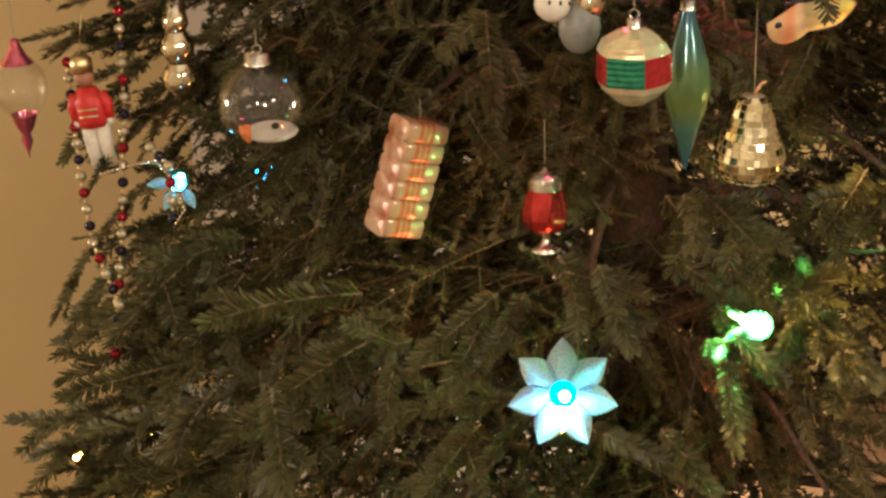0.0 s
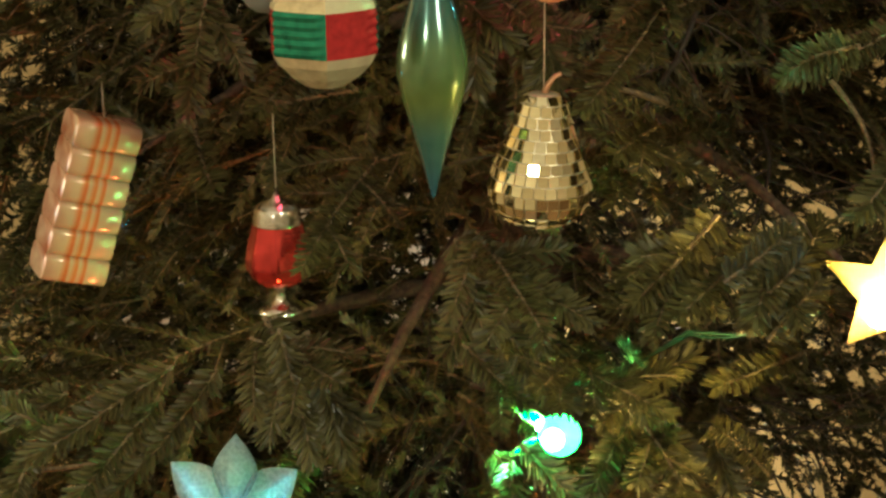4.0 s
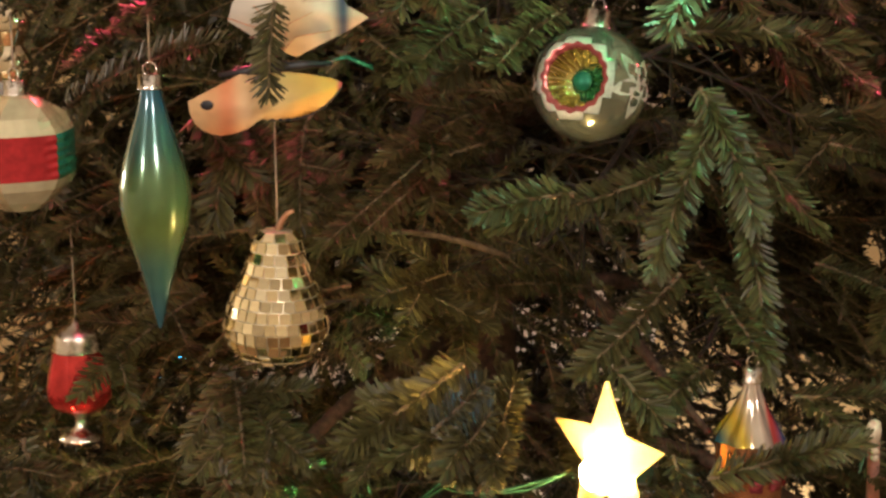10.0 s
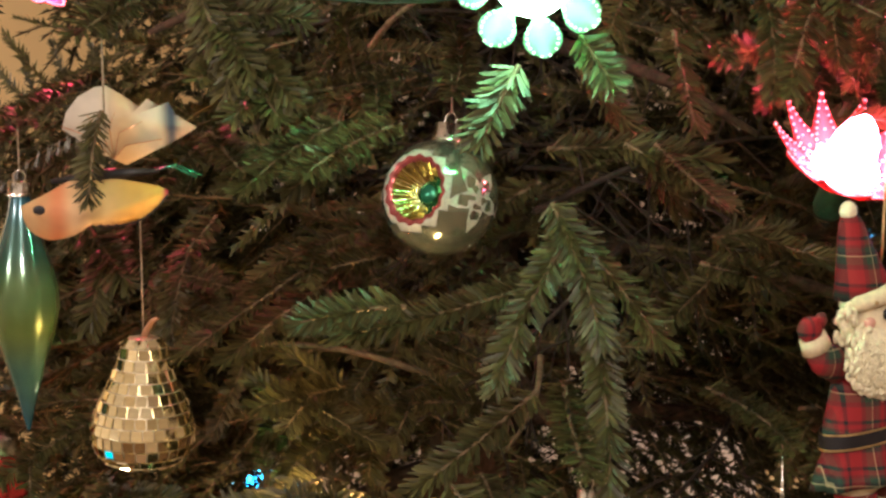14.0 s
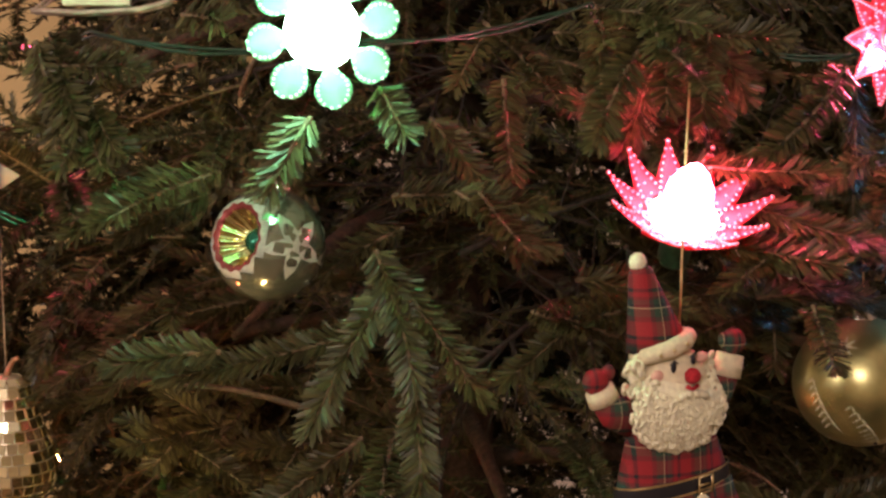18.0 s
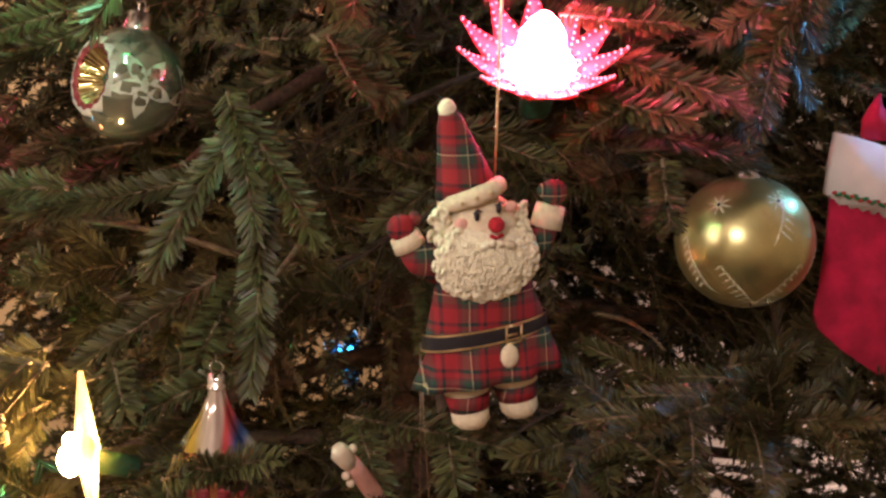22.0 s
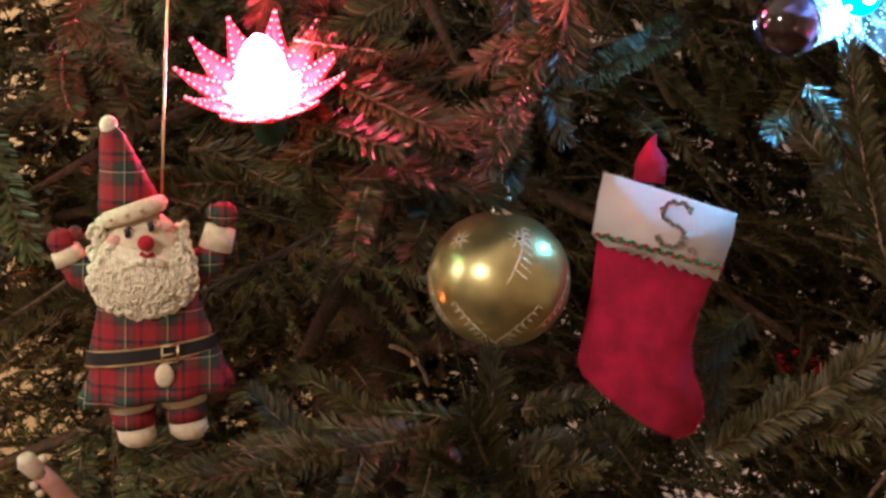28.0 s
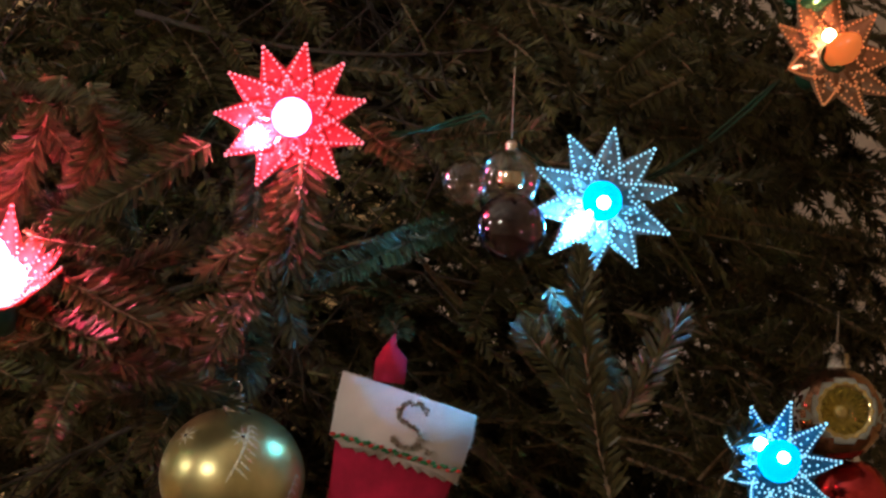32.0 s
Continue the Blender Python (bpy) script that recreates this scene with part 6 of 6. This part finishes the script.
fir_twig((0.721, 0.460, 0.580), (0.649, 0.452, 0.622))
fir_twig((0.620, 0.497, 0.583), (0.626, 0.461, 0.639))
fir_twig((0.694, 0.467, 0.614), (0.711, 0.421, 0.670))
fir_twig((0.859, 0.320, 0.764), (0.935, 0.288, 0.791))
fir_twig((0.915, 0.321, 0.762), (0.892, 0.285, 0.784))
loose(fir_spray, (0.311, 1.067, 0.852), (0.194, 0.995, 0.912))
loose(fir_spray, (0.263, 1.086, 0.842), (0.158, 1.004, 0.894))
loose(fir_spray, (0.320, 0.876, 0.784), (0.242, 0.866, 0.836))
loose(fir_spray, (0.363, 0.821, 0.815), (0.256, 0.797, 0.805))
loose(fir_spray, (0.299, 0.899, 0.731), (0.195, 0.887, 0.779))
loose(fir_spray, (0.270, 0.968, 0.773), (0.192, 0.919, 0.739))
loose(fir_spray, (0.396, 0.920, 0.884), (0.289, 0.876, 0.856))
loose(fir_spray, (0.402, 0.907, 0.861), (0.341, 0.873, 0.907))
loose(fir_spray, (0.245, 0.913, 0.705), (0.131, 0.864, 0.713))
loose(fir_spray, (0.279, 0.834, 0.699), (0.164, 0.815, 0.693))
loose(fir_spray, (0.267, 0.826, 0.667), (0.131, 0.793, 0.660))
loose(fir_spray, (0.327, 0.997, 0.794), (0.242, 0.958, 0.775))
loose(fir_spray, (0.201, 0.829, 0.604), (0.073, 0.804, 0.621))
fir_spray((0.177, 0.822, 0.509), (0.035, 0.808, 0.535))
fir_spray((0.205, 0.823, 0.541), (0.072, 0.792, 0.595))
fir_spray((0.228, 0.762, 0.484), (0.081, 0.731, 0.522))
fir_spray((0.145, 0.841, 0.435), (0.020, 0.818, 0.489))
fir_spray((0.183, 0.861, 0.441), (0.075, 0.845, 0.500))
fir_spray((0.258, 0.737, 0.514), (0.133, 0.712, 0.535))
loose(fir_spray, (1.457, 0.925, 1.115), (1.409, 0.799, 1.141))
loose(fir_spray, (1.487, 0.934, 1.061), (1.438, 0.807, 1.095))
loose(fir_spray, (1.495, 0.900, 1.004), (1.455, 0.777, 1.034))
loose(fir_spray, (1.499, 0.897, 0.941), (1.458, 0.775, 0.981))
loose(fir_spray, (1.452, 0.919, 1.060), (1.394, 0.822, 1.106))
loose(fir_spray, (1.474, 0.989, 1.153), (1.446, 0.866, 1.113))
loose(fir_spray, (1.467, 0.864, 0.967), (1.425, 0.762, 1.002))
loose(fir_spray, (1.440, 0.849, 0.908), (1.413, 0.755, 0.971))
loose(fir_spray, (1.480, 1.032, 0.963), (1.463, 0.921, 1.022))
loose(fir_spray, (1.452, 1.028, 1.072), (1.436, 0.918, 1.136))
fir_twig((1.242, 0.524, 0.786), (1.236, 0.447, 0.792))
fir_spray((1.196, 0.446, 0.801), (1.102, 0.275, 0.817))
fir_twig((1.189, 0.419, 0.777), (1.184, 0.350, 0.813))
fir_twig((0.876, 0.400, 0.973), (0.896, 0.361, 0.898))
fir_spray((0.454, 0.482, 0.749), (0.475, 0.383, 0.760))
fir_twig((0.417, 0.540, 0.714), (0.323, 0.521, 0.677))
fir_twig((0.409, 0.548, 0.691), (0.343, 0.501, 0.653))
fir_spray((0.368, 0.623, 0.647), (0.235, 0.659, 0.611))
fir_twig((0.264, 0.711, 0.575), (0.200, 0.682, 0.506))
fir_twig((0.336, 0.668, 0.661), (0.268, 0.626, 0.612))
fir_twig((0.760, 0.369, 0.814), (0.714, 0.338, 0.773))
fir_twig((0.749, 0.371, 0.809), (0.740, 0.332, 0.769))
fir_twig((0.852, 0.360, 0.764), (0.859, 0.320, 0.726))
fir_twig((0.866, 0.360, 0.745), (0.839, 0.331, 0.742))
fir_twig((0.815, 0.362, 0.819), (0.832, 0.331, 0.800))
fir_twig((0.791, 0.365, 0.920), (0.733, 0.344, 0.915))
fir_spray((0.732, 0.436, 0.791), (0.664, 0.372, 0.773))
fir_twig((0.566, 0.503, 1.016), (0.520, 0.449, 0.988))
fir_twig((0.738, 0.435, 1.010), (0.691, 0.406, 0.983))
fir_spray((0.660, 0.523, 0.938), (0.641, 0.466, 0.896))
fir_spray((0.609, 0.502, 0.790), (0.606, 0.393, 0.765))
loose(fir_spray, (0.755, 0.533, 0.838), (0.701, 0.486, 0.838))
fir_twig((1.097, 0.443, 0.993), (1.164, 0.429, 0.976))
fir_twig((1.073, 0.434, 0.973), (1.141, 0.418, 0.963))
fir_twig((1.063, 0.452, 1.017), (1.139, 0.417, 1.019))
fir_spray((1.156, 0.425, 0.784), (1.081, 0.300, 0.806))
fir_twig((1.184, 0.440, 0.804), (1.183, 0.372, 0.800))
loose(fir_bare, (1.416, 0.771, 0.790), (1.385, 0.607, 0.754))
fir_spray((0.943, 0.404, 0.780), (1.052, 0.344, 0.791))
fir_spray((1.073, 0.413, 0.768), (1.123, 0.367, 0.780))
fir_twig((1.189, 0.528, 1.055), (1.209, 0.510, 1.002))
fir_twig((1.403, 0.528, 0.885), (1.371, 0.573, 1.021))
fir_twig((1.386, 0.545, 0.919), (1.335, 0.555, 0.975))
fir_twig((1.397, 0.561, 0.927), (1.418, 0.590, 0.987))
fir_twig((1.505, 0.819, 1.021), (1.409, 0.608, 1.062))
fir_twig((1.412, 0.666, 1.094), (1.368, 0.605, 1.103))
fir_twig((1.024, 0.473, 1.100), (1.088, 0.563, 1.077))
fir_twig((1.227, 0.556, 1.088), (1.270, 0.540, 1.067))
loose(fir_spray, (1.241, 0.627, 1.081), (1.324, 0.597, 1.094))
fir_twig((1.068, 0.471, 0.995), (1.142, 0.477, 0.963))
fir_twig((1.292, 0.655, 1.177), (1.326, 0.623, 1.136))
loose(fir_twig, (1.381, 0.690, 1.156), (1.361, 0.636, 1.128))
loose(fir_spray, (1.371, 0.596, 0.832), (1.303, 0.526, 0.766))
fir_twig((1.002, 0.435, 1.102), (1.001, 0.399, 1.037))
fir_twig((1.048, 0.447, 1.105), (1.046, 0.410, 1.054))
fir_twig((1.048, 0.447, 1.096), (1.111, 0.427, 1.096))
fir_twig((1.158, 0.494, 1.074), (1.104, 0.424, 1.033))
fir_twig((1.089, 0.451, 1.015), (1.115, 0.434, 1.021))
fir_twig((1.097, 0.465, 0.997), (1.170, 0.455, 0.969))
fir_twig((1.134, 0.459, 0.984), (1.073, 0.403, 0.957))
fir_twig((1.018, 0.418, 0.918), (0.980, 0.369, 0.940))
fir_twig((0.936, 0.404, 1.006), (0.967, 0.367, 0.978))
fir_twig((0.949, 0.425, 1.070), (0.956, 0.386, 1.017))
fir_spray((0.694, 0.426, 1.063), (0.723, 0.377, 1.026))
fir_twig((0.758, 0.390, 0.998), (0.730, 0.355, 0.996))
fir_spray((0.680, 0.430, 1.100), (0.703, 0.371, 1.055))




fir_plume((1.170, 0.535, 1.069), (1.182, 0.530, 0.924))
fir_plume((1.201, 0.530, 1.066), (1.209, 0.510, 1.003))
loose(fir_plume, (1.086, 0.455, 0.992), (1.167, 0.425, 0.978))
loose(fir_twig, (1.083, 0.460, 1.021), (1.134, 0.430, 1.013))
loose(fir_plume, (1.196, 0.450, 0.756), (1.191, 0.410, 0.818))
loose(fir_twig, (1.272, 0.480, 0.771), (1.258, 0.450, 0.808))
loose(fir_plume, (1.292, 0.580, 0.762), (1.393, 0.580, 0.847))
loose(fir_twig, (1.280, 0.520, 0.756), (1.322, 0.500, 0.802))
loose(fir_plume, (1.337, 0.600, 0.995), (1.388, 0.580, 0.926))
loose(fir_twig, (0.774, 0.430, 1.004), (0.727, 0.400, 0.981))
loose(fir_plume, (0.762, 0.500, 0.929), (0.661, 0.440, 0.867))
loose(fir_plume, (1.051, 0.500, 1.111), (1.025, 0.475, 1.028))
loose(fir_plume, (1.069, 0.500, 1.107), (1.096, 0.480, 1.060))
loose(fir_twig, (0.677, 0.410, 1.095), (0.705, 0.385, 1.040))
loose(fir_twig, (0.644, 0.440, 1.119), (0.623, 0.420, 1.073))
loose(fir_twig, (1.006, 0.500, 0.926), (0.945, 0.470, 0.881))
loose(fir_twig, (0.903, 0.470, 1.046), (0.958, 0.440, 0.966))
loose(fir_plume, (0.341, 0.620, 0.679), (0.453, 0.530, 0.743))
loose(fir_plume, (0.742, 0.430, 0.805), (0.663, 0.390, 0.775))
loose(fir_twig, (0.766, 0.380, 0.810), (0.726, 0.360, 0.761))
loose(fir_plume, (0.476, 0.530, 0.742), (0.476, 0.470, 0.717))
loose(fir_twig, (0.606, 0.500, 0.905), (0.647, 0.460, 0.886))
loose(fir_plume, (0.627, 0.580, 0.756), (0.632, 0.520, 0.720))
loose(fir_plume, (0.591, 0.520, 0.952), (0.622, 0.480, 0.918))
loose(fir_twig, (0.726, 0.520, 0.834), (0.777, 0.500, 0.812))
loose(fir_plume, (0.501, 0.520, 0.756), (0.289, 0.530, 0.776))
loose(fir_plume, (0.482, 0.460, 0.757), (0.491, 0.435, 0.681))
loose(fir_plume, (0.405, 0.480, 0.750), (0.301, 0.465, 0.706))
loose(fir_twig, (0.385, 0.470, 0.732), (0.326, 0.455, 0.669))
loose(fir_plume, (0.335, 0.640, 0.648), (0.152, 0.560, 0.646))
loose(fir_plume, (0.342, 0.680, 0.679), (0.178, 0.640, 0.709))
loose(fir_plume, (0.208, 0.580, 0.653), (0.179, 0.500, 0.598))
loose(fir_plume, (0.174, 0.640, 0.635), (0.115, 0.600, 0.612))
loose(fir_twig, (0.330, 0.580, 0.651), (0.304, 0.540, 0.617))
loose(fir_plume, (0.199, 0.780, 0.600), (0.060, 0.760, 0.606))
loose(fir_twig, (0.463, 0.430, 0.609), (0.561, 0.400, 0.537))
loose(fir_twig, (0.324, 0.740, 0.733), (0.331, 0.720, 0.797))
loose(fir_twig, (0.621, 0.500, 0.636), (0.635, 0.460, 0.553))
loose(fir_twig, (0.551, 0.470, 0.571), (0.569, 0.440, 0.538))
fir_twig((1.412, 0.700, 0.869), (1.453, 0.665, 0.913))
fir_twig((1.425, 0.690, 0.853), (1.446, 0.660, 0.892))
fir_twig((1.397, 0.660, 1.126), (1.368, 0.600, 1.097))
fir_twig((1.409, 0.680, 1.089), (1.396, 0.620, 1.092))
fir_twig((0.834, 0.460, 0.688), (0.744, 0.430, 0.689))
fir_twig((0.739, 0.500, 0.654), (0.685, 0.440, 0.723))
fir_twig((0.806, 0.450, 0.603), (0.751, 0.430, 0.656))
fir_spray((0.60, 0.66, 0.80), (0.52, 0.55, 0.785))
fir_spray((0.63, 1.05, 0.71), (0.53, 0.90, 0.68))
flank_r = random.Random(77)
for k in range(30):
    b = Vector((flank_r.uniform(0.22, 0.40), flank_r.uniform(0.80, 1.05), flank_r.uniform(0.36, 0.72)))
    loose(fir_plume if k % 3 else fir_spray, b, b + Vector((-flank_r.uniform(0.10, 0.17), -flank_r.uniform(0.0, 0.08), -flank_r.uniform(-0.01, 0.10))))
for k in range(26):
    b = Vector((flank_r.uniform(0.24, 0.42), flank_r.uniform(0.94, 1.12), flank_r.uniform(0.72, 1.04)))
    loose(fir_spray, b, b + Vector((-flank_r.uniform(0.08, 0.15), -flank_r.uniform(0.0, 0.08), -flank_r.uniform(-0.02, 0.09))))


def envelope(z, a=0.0):
    """The tree's reach at a height; it is bushier on its east side."""
    return 0.66 * (2.6 - z) / 1.7 * (1 + 0.34 * max(0.0, math.cos(a - radians(8))) ** 3)


for k in range(64):
    z = 0.02 + 2.3 * (k / 64) ** 1.1
    a = 2.4 * k
    reach = envelope(z, a) * 0.6
    d = Vector((math.cos(a), math.sin(a), 0))
    pts = [d * reach * s + Vector((0, 0, z + 0.10 * reach * s - 0.28 * reach * s * s)) for s in (0, 0.25, 0.5, 0.75, 1)]
    part("limb", tube(pts, [0.011, 0.009, 0.007, 0.005, 0.0025], 7), BARK, tree)


made = 0
for k in range(2600):
    if made >= 64:
        break
    front = k % 7 != 0
    a = radians(grow.uniform(165, 400) if front else grow.uniform(30, 170))
    z = grow.uniform(0.2, 1.42) if front else grow.uniform(0.1, 2.2)
    reach = envelope(z, a) * grow.uniform(0.46, 0.80)
    length = min(reach * 0.9, 0.36 * grow.uniform(0.75, 1.15))
    d = Vector((math.cos(a), math.sin(a), 0))
    tip = Vector((AXIS.x, AXIS.y, z - 0.02)) + d * reach
    swing = Vector((-d.y, d.x, 0)) * grow.gauss(0, 0.30)
    base = tip - (d + swing).normalized() * length + Vector((0, 0, grow.uniform(-0.02, 0.10)))
    thin = 195 < math.degrees(a) % 360 < 350 and 0.5 < z < 1.25
    if not free(base, tip) or (thin and grow.random() < 0.8):
        continue
    lay("branch", FRONDS[k % 4], 0.36, base, tip, grow.uniform(-28, 28))
    made += 1
for k in range(770):
    flank = k >= 280
    a = radians(grow.uniform(165, 400))
    if k % 5:
        a = radians(grow.uniform(5, 175))
    if flank:
        a = radians(grow.uniform(150, 225) if k % 2 else grow.uniform(-45, 40))
    if k >= 440:
        a = radians(grow.uniform(-25, 65))
    z = grow.uniform(0.2, 1.5) if k < 440 else grow.uniform(0.65, 1.5)
    if k >= 560:
        a, z = radians(grow.uniform(190, 310)), grow.uniform(0.1, 0.62)
    if k >= 670:
        a, z, flank = radians(grow.uniform(168, 218) if k % 2 else grow.uniform(-35, 40)), grow.uniform(0.75, 1.4), True
    elif k >= 620:
        a, z, flank = radians(grow.uniform(210, 320)), grow.uniform(0.4, 1.25), False
    reach = envelope(z, a) * (grow.uniform(0.25, 0.55) if 560 <= k < 620 else grow.uniform(0.45, 0.9) if flank else grow.uniform(0.30, 0.85) if k % 5 else grow.uniform(0.25, 0.5))
    d = Vector((math.cos(a), math.sin(a), 0))
    tip = Vector((AXIS.x, AXIS.y, z - 0.02)) + d * reach
    base = tip - (d + Vector((-d.y, d.x, 0)) * grow.gauss(0, 0.6)).normalized() * 0.3 + Vector((0, 0, grow.uniform(-0.05, 0.12)))
    if 205 < math.degrees(a) % 360 < 345 and z > 0.42:
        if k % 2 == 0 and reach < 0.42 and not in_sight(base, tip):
            lay("bare_branch", WOOD[k % 4], 0.36, base, tip, grow.uniform(-60, 60))
    elif free(base, tip, 0.03, 0.0):
        lay("inner_branch", INNER[k % 2], 0.36, base, tip, grow.uniform(-60, 60))
back_r = random.Random(9)
for k in range(400):
    a, z = radians(back_r.uniform(20, 160)), back_r.uniform(0.15, 1.35)
    if k >= 150:
        a, z = radians(back_r.uniform(-10, 190)), back_r.uniform(0.05, 0.8)
    if k >= 370:
        a, z = radians(back_r.uniform(215, 330)), back_r.uniform(0.5, 1.3)
    reach = envelope(z, a) * (back_r.uniform(0.2, 0.38) if k >= 370 else back_r.uniform(0.35, 0.85))
    d = Vector((math.cos(a), math.sin(a), 0))
    tip = Vector((AXIS.x, AXIS.y, z - 0.02)) + d * reach
    base = tip - (d + Vector((-d.y, d.x, 0)) * back_r.gauss(0, 0.9)).normalized() * 0.3 + Vector((0, 0, back_r.uniform(-0.05, 0.12)))
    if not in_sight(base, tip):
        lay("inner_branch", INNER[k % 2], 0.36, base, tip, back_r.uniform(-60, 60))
for k in range(44):
    z = 1.42 + 0.95 * k / 44
    a = 2.4 * k
    reach = max(0.05, envelope(z) * (0.95 - 0.9 * max(0, z - 1.9)))
    d = Vector((math.cos(a), math.sin(a), 0))
    tip = Vector((AXIS.x, AXIS.y, z - 0.02)) + d * reach
    lay("top_branch", INNER[k % 2], 0.36, tip - d * min(reach, 0.3) + Vector((0, 0, 0.06)), tip, grow.uniform(-20, 20))

# shoots that catch the light of the green bulb and of the star
for base, tip in (((0.612, 0.475, 0.738), (0.647, 0.437, 0.690)), ((0.676, 0.475, 0.680), (0.740, 0.452, 0.705)), ((0.620, 0.455, 0.660), (0.660, 0.430, 0.613)),
                  ((0.706, 0.465, 0.672), (0.741, 0.440, 0.633)), ((0.702, 0.460, 0.660), (0.662, 0.432, 0.634)), ((0.768, 0.470, 0.640), (0.790, 0.440, 0.567)),
                  ((0.744, 0.365, 0.763), (0.751, 0.335, 0.826)), ((0.719, 0.36, 0.768), (0.735, 0.33, 0.81)), ((0.712, 0.37, 0.785), (0.735, 0.34, 0.823)), ((0.734, 0.355, 0.751), (0.745, 0.325, 0.796))):
    fir_twig(base, tip)
